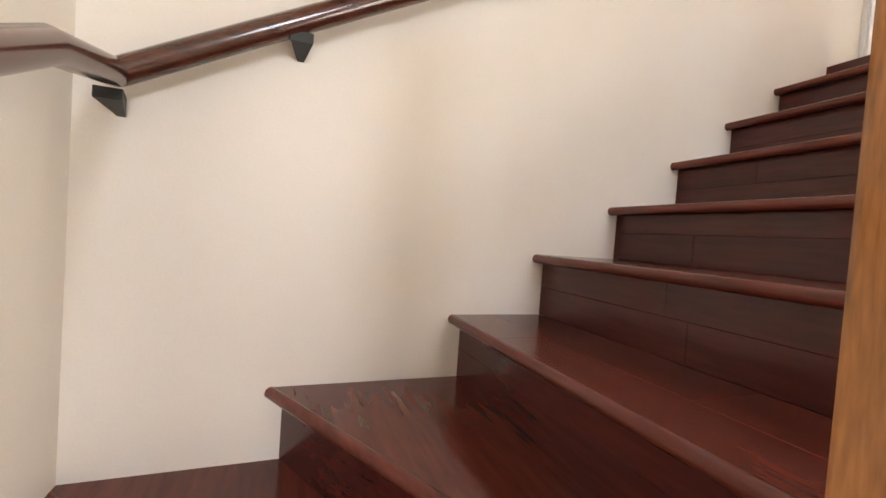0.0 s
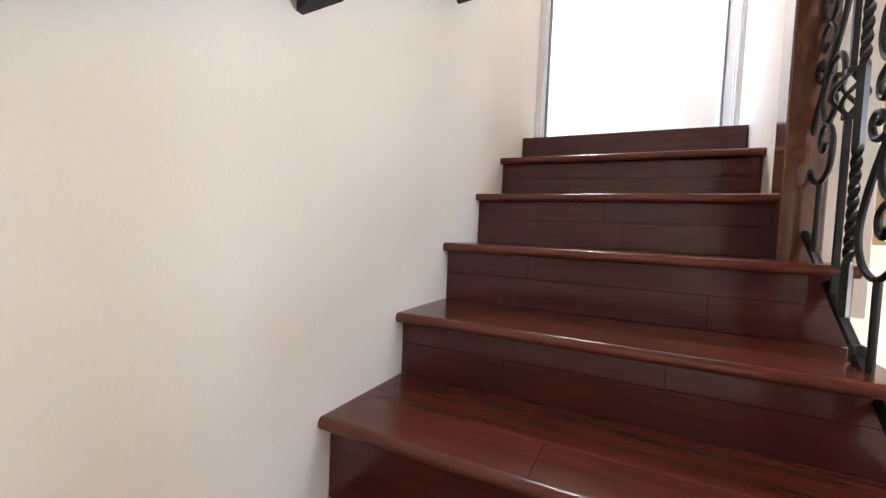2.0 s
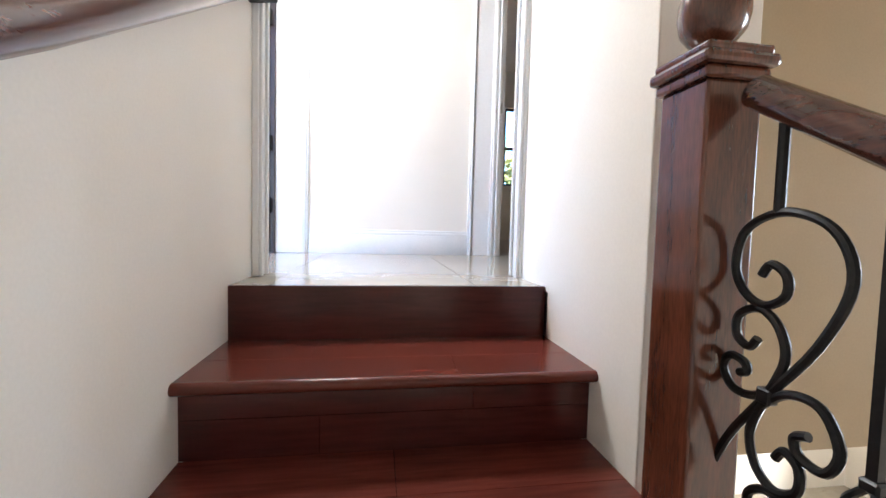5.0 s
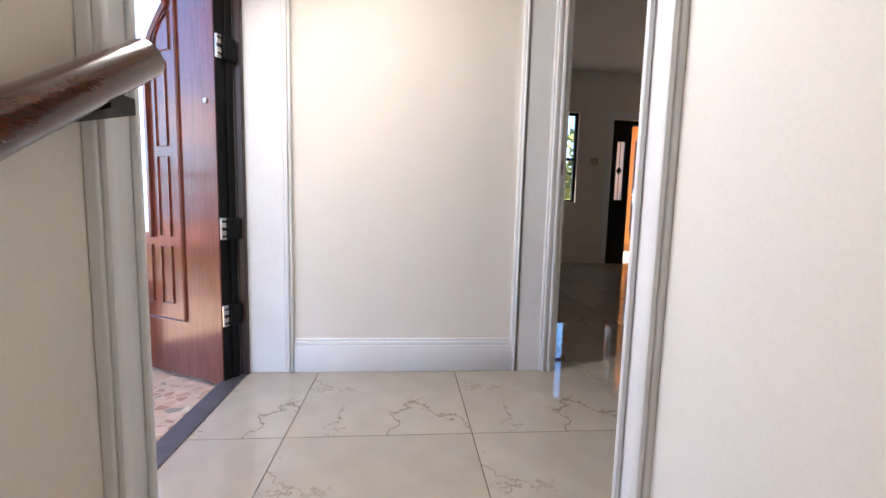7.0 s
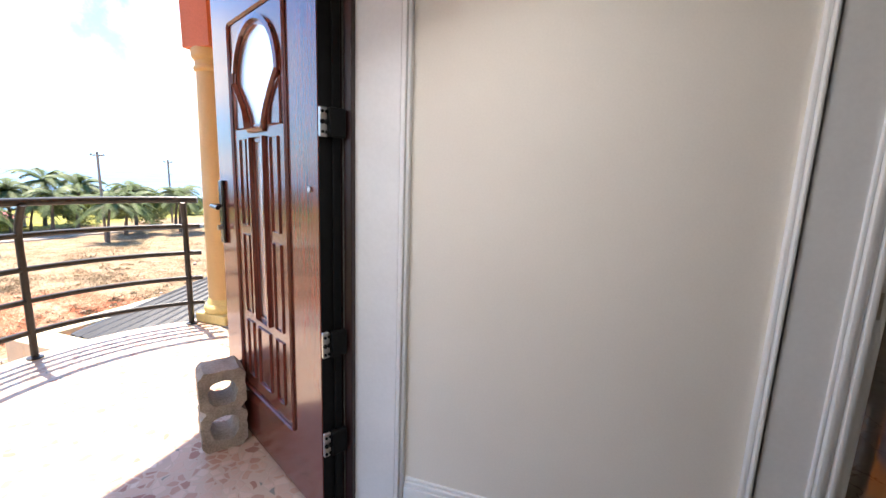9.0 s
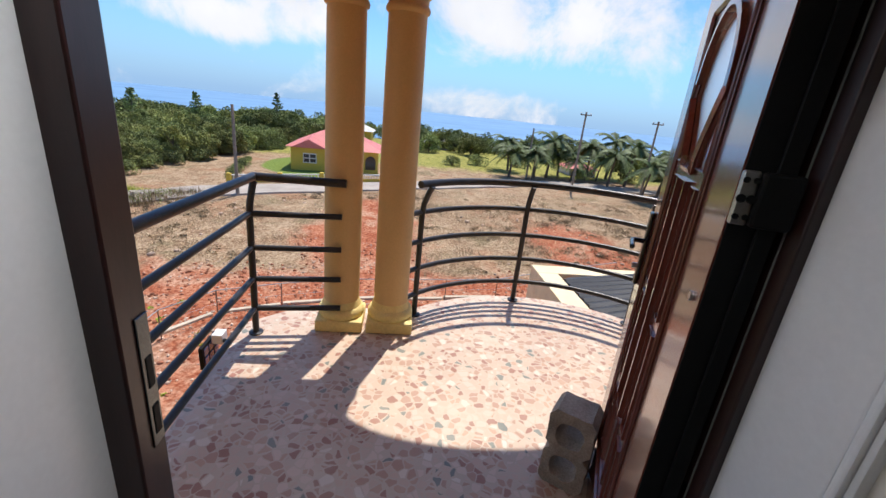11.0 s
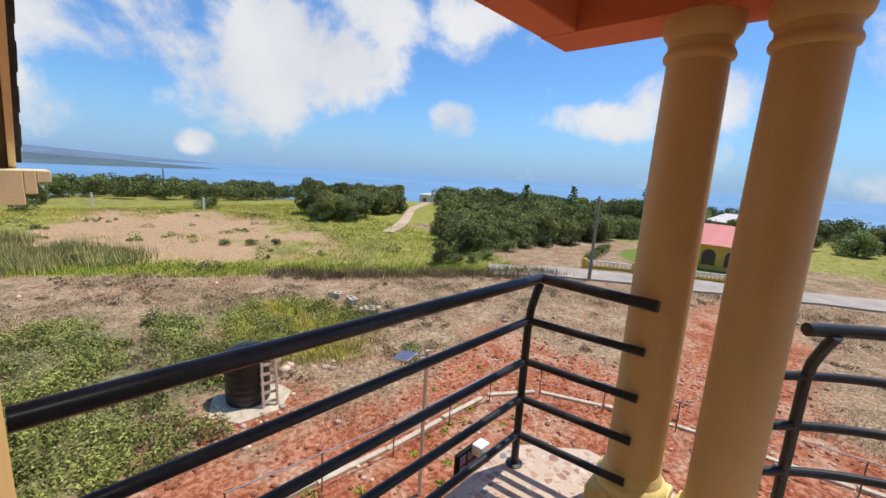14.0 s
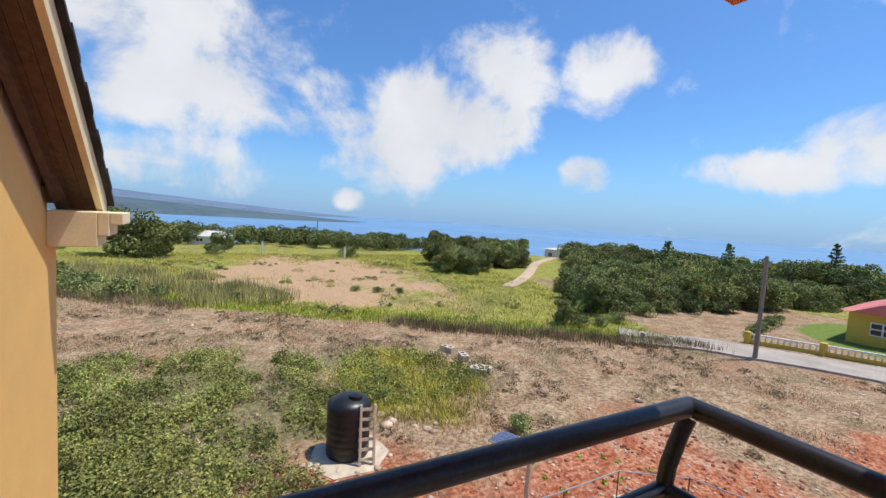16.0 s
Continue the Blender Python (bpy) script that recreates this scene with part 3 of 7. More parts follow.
def build_balustrade():
    x0 = 0.995
    rail = thing("stair_balustrade", "black wrought iron scroll balustrade with a varnished wood handrail", "balustrade", pose(x0, -1.1, 0))

    def top(y):
        return 0.345 + 0.655 * (y + 0.738)

    def bottom(y):
        return -0.396 + 0.672 * (y + 0.559)
    bm = bmesh.new()
    handrail_section(bm, [(0, y + 1.1, top(y) + 0.028) for y in np.linspace(-0.69, -1.86, 6)], 0.025, 0.025)
    part("handrail", bm, RAILWOOD, rail, smooth=True)
    bm = bmesh.new()
    tube(bm, [(0, y + 1.1, bottom(y)) for y in (-0.57, -1.86)], 0.011, 8)
    for y in (-0.62, -0.82, -1.02, -1.22, -1.42, -1.62):
        box(bm, -0.012, 0.012, y + 1.09, y + 1.115, bottom(y) - 0.02, bottom(y) + 0.02, 0.004, 1)
    part("bottom_rail", bm, IRON, rail, smooth=True)
    pitch = 0.333
    for k in range(4):
        ys = -0.738 - pitch * k
        if ys < -1.75:
            break
        mid = (top(ys) + bottom(ys)) / 2 + 0.035
        curves = scroll_curves()
        for c in curves:
            bm = bmesh.new()
            tube(bm, [(0.0, ys + 1.1 - u, mid + v) for u, v in c], 0.0068, 8)
            part("scroll", bm, IRON, rail, smooth=True)
        bm = bmesh.new()
        tube(bm, [(0, ys + 1.1, top(ys) + 0.01), (0, ys + 1.1, mid + 0.268)], 0.0075, 8)
        part("stem", bm, IRON, rail, smooth=True)
        bm = bmesh.new()
        tube(bm, [(0, ys + 1.1, bottom(ys)), (0, ys + 1.1, mid - 0.275)], 0.0075, 8)
        part("stem", bm, IRON, rail, smooth=True)
        bm = bmesh.new()
        box(bm, -0.009, 0.009, ys + 1.088, ys + 1.112, mid - 0.012, mid + 0.012, 0.003, 1)
        part("collar", bm, IRON, rail)
        yb = ys - 0.137
        if yb > -1.8:
            bm = bmesh.new()
            zb = bottom(yb) + 0.45 * (top(yb) - bottom(yb)) + 0.07
            tube(bm, [(0, yb + 1.1, top(yb) + 0.01), (0, yb + 1.1, zb + 0.055)], 0.0085, 4)
            tube(bm, [(0, yb + 1.1, zb - 0.055), (0, yb + 1.1, bottom(yb))], 0.0085, 4)
            for e in (zb + 0.05, zb - 0.05):
                box(bm, -0.011, 0.011, yb + 1.089, yb + 1.111, e - 0.008, e + 0.008, 0.003, 1)
            part("basket_bar", bm, IRON, rail)
            for a in range(4):
                bm = bmesh.new()
                pts = []
                for f in np.linspace(0, 1, 15):
                    r = 0.027 * math.sin(math.pi * f) + 0.003
                    t = a * math.pi / 2 + 2.6 * f
                    pts.append((r * math.cos(t), yb + 1.1 + r * math.sin(t), zb - 0.05 + 0.10 * f))
                tube(bm, pts, 0.0048, 6)
                part("basket_strand", bm, IRON, rail, smooth=True)
        yt = ys - 0.198
        if yt > -1.8:
            bm = bmesh.new()
            n, sides = 70, 4
            rings = []
            for i in range(n + 1):
                f = i / n
                z = bottom(yt) + (top(yt) + 0.01 - bottom(yt)) * f
                tw = 0.0
                for lo, hi in ((0.14, 0.42), (0.62, 0.92)):
                    tw += max(0.0, min(1.0, (f - lo) / (hi - lo))) * 14.0
                rings.append([bm.verts.new((0.0105 * math.cos(tw + q * math.pi / 2), yt + 1.1 + 0.0105 * math.sin(tw + q * math.pi / 2), z)) for q in range(sides)])
            for a, b in zip(rings, rings[1:]):
                for q in range(sides):
                    bm.faces.new((a[q], a[(q + 1) % sides], b[(q + 1) % sides], b[q]))
            bm.faces.new(rings[0][::-1])
            bm.faces.new(rings[-1])
            part("twisted_bar", bm, IRON, rail)


build_stairs()
build_handrail()
newel(0.985, -0.605, -0.60, 0.432, NEWELWOOD, "dark varnished square newel post with a ball finial")
newel(1.03, -1.80, -1.95, -0.30, WARMLITWOOD, "varnished square newel post at the stair turn, warm light in its colour")
build_balustrade()

# ---------------------------------------------------------------- trims of the two openings
structure("trim", WHITE, [(0.0, 0.022, 0.222, 0.325, 0.0, 2.2), (-0.215, 0.004, 0.322, 0.336, 0.0, 2.12),
                          (-0.222, -0.048, 1.428, 1.448, 0.0, 2.12), (0.0, 0.022, 0.222, 1.44, 2.12, 2.22)],
          "white moulded casing of the front door opening", 0.004)
structure("trim", WHITE, [(0.948, 0.97, 0.222, 0.325, 0.0, 2.2), (0.96, 1.19, 0.322, 0.34, 0.0, 2.12),
                          (1.03, 1.235, 1.428, 1.448, 0.0, 2.12), (0.948, 0.97, 0.222, 1.44, 2.12, 2.22)],
          "white moulded casing of the room opening", 0.004)


def mouldings():
    bm = bmesh.new()
    for x0 in (-0.05, 1.008):
        for dx, w, d in ((0.0, 0.012, 0.018), (0.012, 0.010, 0.030), (0.022, 0.012, 0.020)):
            box(bm, x0 + dx, x0 + dx + w, 1.448 - d, 1.452, 0.0, 2.15, 0.004, 2)
    for dx, w, d in ((0.0, 0.010, 0.028), (0.010, 0.018, 0.038), (0.028, 0.010, 0.030), (0.038, 0.016, 0.040), (0.054, 0.020, 0.024)):
        box(bm, 1.150 + dx, 1.150 + dx + w, 1.448 - d, 1.452, 0.0, 2.15, 0.004, 2)
    tagged(mesh_object("trim", bm, WHITE, True), "white beaded edge mouldings beside the hall wall", "trim", kind="structure")
    for x0, x1, s in ((0.022, 0.034, 1), (0.936, 0.948, -1)):
        bm = bmesh.new()
        for y0, w in ((0.226, 0.022), (0.300, 0.014)):
            box(bm, x0, x1, y0, y0 + w, 0.0, 2.2, 0.004, 2)
        tagged(mesh_object("trim", bm, WHITE, True), "white beaded edge mouldings of the casing", "trim", kind="structure")
    bm = bmesh.new()
    box(bm, -0.012, 1.008, 1.430, 1.452, 0.0, 0.125, 0.003)
    box(bm, -0.012, 1.008, 1.436, 1.452, 0.125, 0.145, 0.005, 3)
    box(bm, -0.012, 1.008, 1.442, 1.452, 0.145, 0.158, 0.004, 3)
    tagged(mesh_object("baseboard", bm, WHITE, True), "tall white moulded baseboard", "baseboard", kind="structure")


mouldings()
# ---------------------------------------------------------------- front door
def panel_frame(bm, pts, depth0, w=0.012, closed=True):
    """A raised bead round a panel; pts in the leaf's own plane."""
    loop = [(x, depth0, z) for x, z in pts]
    if closed:
        loop = loop + [loop[0], loop[1]]
    tube(bm, loop, w / 2, 4, caps=not closed, squash=1.0)


def build_front_door():
    # local: x along the leaf from the hinge, y outwards from the inner face, z up
    door = thing("front_door", "open red-brown panelled steel front door with glass panes", "door", pose(-0.286, 1.330, -0.012, 0, 0, 153))
    X0, W, H, T = 0.0, 0.963, 2.04, 0.07
    c, za, zp0, zp1 = 0.4815, 1.612, 0.645, 1.372

    def dpart(name, bm, mat, parent, label="", smooth=False):
        for v in bm.verts:
            v.co.y = -v.co.y
        return part(name, bm, mat, parent, label, smooth)

    def fan(z):
        """Half width of the upper pane at a height."""
        if z > za:
            return 0.192 * math.sqrt(max(0.0, 1 - ((z - za) / 0.19) ** 2))
        return 0.056 + 0.136 * (max(0.0, z - 1.44) / (za - 1.44)) ** 1.4
    bm = bmesh.new()
    ztop = za + 0.19
    zs = [0.0, zp0, zp1, 1.44] + list(np.linspace(1.44, ztop, 19))[1:] + [H]
    for y in (0.0, T):
        for z0, z1 in zip(zs, zs[1:]):
            zm = (z0 + z1) / 2
            if 1.44 <= zm <= ztop:
                h0, h1 = max(fan(z0), 0.0005), max(fan(z1), 0.0005)
            elif zp0 <= zm <= zp1:
                h0 = h1 = 0.050
            else:
                h0 = h1 = 0.0
            if h0 or h1:
                quads = [((X0, z0), (c - h0, z0), (c - h1, z1), (X0, z1)), ((c + h0, z0), (W, z0), (W, z1), (c + h1, z1))]
                if y == 0.0:
                    for sg in (-1, 1):
                        bm.faces.new([bm.verts.new((c + sg * h0, 0, z0)), bm.verts.new((c + sg * h0, T, z0)), bm.verts.new((c + sg * h1, T, z1)), bm.verts.new((c + sg * h1, 0, z1))])
            else:
                quads = [((X0, z0), (W, z0), (W, z1), (X0, z1))]
            for q in quads:
                bm.faces.new([bm.verts.new((x, y, z)) for x, z in q])
    for z, h in ((zp0, 0.050), (zp1, 0.050), (1.44, 0.056)):
        bm.faces.new([bm.verts.new(p) for p in ((c - h, 0, z), (c + h, 0, z), (c + h, T, z), (c - h, T, z))])
    for p in (((W, 0, 0), (W, T, 0), (W, T, H), (W, 0, H)), ((X0, 0, 0), (W, 0, 0), (W, T, 0), (X0, T, 0)), ((X0, 0, H), (W, 0, H), (W, T, H), (X0, T, H)), ((X0, 0, 0), (X0, T, 0), (X0, T, H), (X0, 0, H))):
        bm.faces.new([bm.verts.new(q) for q in p])
    bmesh.ops.remove_doubles(bm, verts=bm.verts, dist=0.0001)
    dpart("leaf", bm, DOORWOOD, door)
    bm = bmesh.new()
    box(bm, -0.005, -0.0005, 0.003, T, 0.0, H, 0.001, 1)
    box(bm, -0.014, -0.005, 0.046, T + 0.004, 0.0, H, 0.002, 1)
    dpart("edge", bm, BLACK, door, "black rebated hinge edge")
    bead = DOORWOOD
    bm = bmesh.new()
    panel_frame(bm, [(c - 0.264, 0.255), (c - 0.264, 1.845), (c - 0.252, 1.857), (c + 0.252, 1.857), (c + 0.264, 1.845), (c + 0.264, 0.255)], -0.003, 0.016)
    dpart("panel_bead", bm, bead, door)
    arch = [(c + 0.212 * math.cos(t), za + 0.213 * math.sin(t)) for t in np.linspace(0, math.pi, 17)]
    flare = np.linspace(za, 1.42, 8)
    left = [(c - (0.074 + 0.138 * ((z - 1.42) / (za - 1.42)) ** 1.4), z) for z in flare]
    right = [(c + (0.074 + 0.138 * ((z - 1.42) / (za - 1.42)) ** 1.4), z) for z in flare[::-1]]
    for pts in (arch + left + right, [(c - 0.068, zp0 - 0.018), (c - 0.068, zp1 + 0.018), (c + 0.068, zp1 + 0.018), (c + 0.068, zp0 - 0.018)]):
        bm = bmesh.new()
        panel_frame(bm, pts, -0.004, 0.026)
        dpart("pane_bead", bm, bead, door)
    for sg in (-1, 1):
        x = c + sg * 0.155
        for pts in ([(c + sg * 0.118, 1.43), (c + sg * 0.135, 1.50), (c + sg * 0.170, 1.55), (c + sg * 0.222, 1.585), (c + sg * 0.222, 1.43)],
                    [(x - 0.034, 1.03), (x - 0.034, 1.385), (x + 0.034, 1.385), (x + 0.034, 1.03)],
                    [(x - 0.034, 0.635), (x - 0.034, 0.985), (x + 0.034, 0.985), (x + 0.034, 0.635)],
                    [(x - 0.034, 0.33), (x - 0.034, 0.59), (x + 0.034, 0.59), (x + 0.034, 0.33)]):
            bm = bmesh.new()
            panel_frame(bm, pts, -0.002, 0.012)
            dpart("panel_bead", bm, bead, door)
    bm = bmesh.new()
    panel_frame(bm, [(c - 0.06, 0.33), (c - 0.06, 0.59), (c + 0.06, 0.59), (c + 0.06, 0.33)], -0.002, 0.012)
    dpart("panel_bead", bm, bead, door)
    bm = bmesh.new()
    ring = [(c + 0.191 * math.cos(t), za + 0.189 * math.sin(t)) for t in np.linspace(0, math.pi, 17)] + [(c - fan(z), z) for z in np.linspace(za - 0.005, 1.442, 7)] + [(c + fan(z), z) for z in np.linspace(1.442, za - 0.005, 7)]
    for y in (0.010, 0.016):
        bm.faces.new([bm.verts.new((x, y, z)) for x, z in ring])
    g = dpart("pane", bm, FROST, door, "patterned glass pane")
    g.visible_shadow = False
    bm = bmesh.new()
    box(bm, c - 0.0495, c + 0.0495, 0.010, 0.016, zp0 + 0.001, zp1 - 0.001)
    g = dpart("pane", bm, FROST, door, "patterned glass pane")
    g.visible_shadow = False
    bm = bmesh.new()
    box(bm, W - 0.068, W - 0.018, -0.016, 0.0, 0.91, 1.21, 0.006)
    handle = dpart("handle_plate", bm, HANDLE, door, "dark steel handle plate")
    bm = bmesh.new()
    tube(bm, [(W - 0.044, -0.012, 1.09), (W - 0.044, -0.050, 1.09), (W - 0.055, -0.058, 1.09), (W - 0.15, -0.060, 1.088)], 0.010, 10)
    dpart("lever", bm, HANDLE, handle, smooth=True)
    bm = bmesh.new()
    tube(bm, [(W - 0.044, -0.012, 0.985), (W - 0.044, -0.034, 0.985)], 0.012, 12)
    dpart("lock_cylinder", bm, STEEL, handle, smooth=True)
    bm = bmesh.new()
    tube(bm, [(0.052, 0.002, 1.205), (0.052, -0.006, 1.205)], 0.010, 14)
    dpart("screw", bm, STEEL, door, smooth=True)
    for z in (0.305, 0.680, 1.417, 1.850):
        bm = bmesh.new()
        box(bm, -0.030, -0.004, 0.0262, 0.086, z - 0.046, z + 0.046, 0.006)
        hinge = dpart("hinge", bm, BLACK, door, "black hinge with steel leaf plate")
        bm = bmesh.new()
        box(bm, -0.018, -0.004, 0.000, 0.026, z - 0.046, z + 0.046, 0.003, 1)
        dpart("hinge_plate", bm, STEEL, hinge)
        for dy in (0.006, 0.021):
            for dz in (-0.031, 0.0, 0.031):
                bm = bmesh.new()
                tube(bm, [(-0.019, dy, z + dz), (-0.024, dy, z + dz)], 0.0052 if dz else 0.0075, 8)
                dpart("bolt", bm, BLACK, hinge)
    return door


def build_door_frame():
    fr = tagged(new("door_frame"), "dark brown steel frame of the front door", "door frame", kind="structure")
    for x0, x1, y0, y1, z0, z1 in ((-0.240, -0.209, 1.405, 1.452, -0.02, 2.14), (-0.242, -0.172, 0.318, 0.380, -0.02, 2.14), (-0.262, -0.222, 0.348, 1.405, 2.09, 2.14)):
        bm = bmesh.new()
        box(bm, x0, x1, y0, y1, z0, z1, 0.004)
        part("jamb", bm, DOORDARK, fr)
    bm = bmesh.new()
    box(bm, -0.273, -0.2405, 1.414, 1.452, -0.005, 2.09, 0.004)
    part("stop", bm, DOORDARK, fr)
    bm = bmesh.new()
    box(bm, -0.345, -0.2735, 1.436, 1.470, -0.02, 2.14, 0.002, 1)
    part("rebate", bm, BLACK, fr, "black rebate behind the hinges")
    bm = bmesh.new()
    box(bm, -0.300, -0.215, 0.330, 1.440, -0.03, 0.006, 0.004)
    part("threshold", bm, GREY_ALU, fr, "grey metal threshold strip")
    bm = bmesh.new()
    box(bm, -0.236, -0.206, 0.3795, 0.383, 0.92, 1.16, 0.001, 1)
    latch = part("latch_plate", bm, HANDLE, fr, "dark steel latch plate")
    for z in (0.97, 1.06):
        bm = bmesh.new()
        box(bm, -0.230, -0.214, 0.382, 0.3845, z - 0.028, z + 0.028, 0.001, 1)
        part("latch_hole", bm, BLACK, latch)
    bm = bmesh.new()
    box(bm, -0.246, -0.2405, 1.406, 1.4135, -0.005, 2.09, 0.002, 1)
    part("weather_seal", bm, SEALGREY, fr, "grey rubber weather seal")
    for z, mat in ((0.775, BLACK), (1.20, DOORDARK), (0.50, DOORDARK)):
        bm = bmesh.new()
        tube(bm, [(-0.257, 1.416, z), (-0.257, 1.411, z)], 0.010, 14)
        part("hole_plug", bm, mat, fr)


build_front_door()
build_door_frame()

strike = thing("strike_plate", "worn steel strike plate on the white jamb", "strike plate", pose(1.20, 1.427, 0.98))
b = bmesh.new()
box(b, -0.02, 0.02, -0.004, 0.0, -0.035, 0.035, 0.002, 1)
part("plate", b, STEEL, strike)
b = bmesh.new()
box(b, -0.008, 0.01, -0.006, -0.003, -0.016, 0.016, 0.001, 1)
part("latch_hole", b, BLACK, strike)

# ---------------------------------------------------------------- balcony
BZ = -0.03
CX, CY, CR = -1.56, 1.80, 1.27


def arc(r, a0, a1, n):
    return [(CX + r * math.cos(a), CY + r * math.sin(a)) for a in np.linspace(a0, a1, n)]


ARC0, ARC1 = radians(180 + 47), radians(180 - 47)
slab_line = [(-0.266, -0.24), (-2.26, -0.24), (-2.55, 0.10), (-2.55, 0.86)] + arc(CR + 0.07, ARC0 - 0.06, ARC1 + 0.06, 25) + [(-2.55, 2.74), (-2.55, 3.5), (-2.26, 3.84), (-0.266, 3.84)]
b = bmesh.new()
prism(b, slab_line, BZ - 0.22, BZ)
tagged(mesh_object("balcony_floor", b, TERRAZZO), "broken-stone terrazzo balcony floor with a curved front", "floor", kind="structure")


def build_column(x, y):
    col = thing("column", "yellow painted round column on a square plinth", "column", pose(x, y, BZ), "balcony columns")
    b = bmesh.new()
    box(b, -0.16, 0.16, -0.16, 0.16, 0.0, 0.085, 0.012)
    part("plinth", b, YELLOWB, col)
    b = bmesh.new()
    lathe(b, [(0.150, 0.083), (0.160, 0.10), (0.160, 0.125), (0.150, 0.145), (0.136, 0.155), (0.133, 0.17), (0.122, 0.20)], 40)
    part("base_moulding", b, YELLOWB, col, smooth=True)
    b = bmesh.new()
    lathe(b, [(0.121, 0.19), (0.121, 0.6), (0.120, 1.2), (0.117, 1.7), (0.113, 2.035)], 48)
    part("shaft", b, YELLOWC, col, smooth=True)
    b = bmesh.new()
    lathe(b, [(0.113, 2.02), (0.126, 2.03), (0.130, 2.045), (0.124, 2.06), (0.116, 2.07), (0.118, 2.10), (0.128, 2.11), (0.138, 2.125), (0.142, 2.145), (0.142, 2.19)], 48)
    part("capital", b, YELLOWC, col, smooth=True)
    return col


first = build_column(-2.33, 0.395)
for y in (0.742, 2.88, 3.205):
    copy_thing(first, pose(-2.33, y, BZ))


def rails(name, label, paths, posts, m):
    r = thing(name, label, "railing", m)
    for pts, rad in paths:
        b = bmesh.new()
        tube(b, pts, rad, 12)
        part("rail", b, RAILIRON, r, smooth=True)
    for pts, rad in posts:
        b = bmesh.new()
        tube(b, pts, rad, 12)
        post = part("post", b, RAILIRON, r, smooth=True)
        b = bmesh.new()
        x, y, z = pts[0]
        lathe(b, [(0.045, z), (0.045, z + 0.008), (0.028, z + 0.012)], 16, (x, y, 0))
        part("base_flange", b, RAILIRON, post)
    return r


HEIGHTS = (0.15, 0.36, 0.57, 0.79, 1.005)


def build_railings():
    m = pose(-2.0, 0.6, BZ)
    ox, oy = 2.0, -0.6
    cx, cy = -2.135, -0.135
    paths = []
    for i, h in enumerate(HEIGHTS):
        rad = 0.026 if i == 4 else 0.019
        out = 0.05 if i == 4 else 0.0
        qx, qy = (-2.195, -0.122) if i == 4 else (cx, cy)
        paths.append(([(-0.335 + ox, -0.155 - out * 0.7 + oy, h + 0.03), (qx + ox, qy + oy, h + 0.03)], rad))
        paths.append(([(qx + ox, qy + oy, h + 0.03), (-2.186 + ox, 0.43 + oy, h + 0.03)] if i == 4 else [(cx + ox, cy + oy, h + 0.03), (-2.191 + ox, 0.405 + oy, h + 0.03)], rad))

    def bent(x, y, nx, ny):
        return [(x + ox, y + oy, 0), (x + ox, y + oy, 0.80), (x + nx * 0.012 + ox, y + ny * 0.012 + oy, 0.88), (x + nx * 0.05 + ox, y + ny * 0.05 + oy, 0.965), (x + nx * 0.075 + ox, y + ny * 0.075 + oy, 1.005)]
    rails("balcony_railing", "dark grey tubular balcony railing with a bent corner post", paths, [(bent(cx, cy, -0.78, 0.17), 0.021)], m)
    m2 = pose(CX, CY, BZ)
    paths = []
    for i, h in enumerate(HEIGHTS):
        rad = 0.026 if i == 4 else 0.019
        rr = CR - 0.055 if i == 4 else CR
        paths.append(([(x - CX, y - CY, h + 0.03) for x, y in arc(rr, ARC0 + 0.02, ARC1 - 0.02, 33)], rad))
    posts = []
    for a in (radians(180 + 43.5), radians(180), radians(180 - 43.5)):
        dx, dy = math.cos(a), math.sin(a)
        posts.append(([(dx * CR, dy * CR, 0), (dx * CR, dy * CR, 0.80), (dx * (CR - 0.012), dy * (CR - 0.012), 0.88), (dx * (CR - 0.05), dy * (CR - 0.05), 0.97), (dx * (CR - 0.08), dy * (CR - 0.08), 1.02)], 0.021))
    rails("balcony_railing", "dark grey tubular railing curving along the balcony front", paths, posts, m2)
    ms = pose(-2.0, 3.0, BZ)
    rails("balcony_railing", "dark grey straight tubular railing between column and house", [([(0.0 + (-0.335 + 2.0), 0.75, h + 0.03), (-0.2, 0.75, h + 0.03)], 0.019) for h in HEIGHTS], [([(-0.2, 0.75, 0), (-0.2, 0.75, 1.02)], 0.021)], ms)


build_railings()


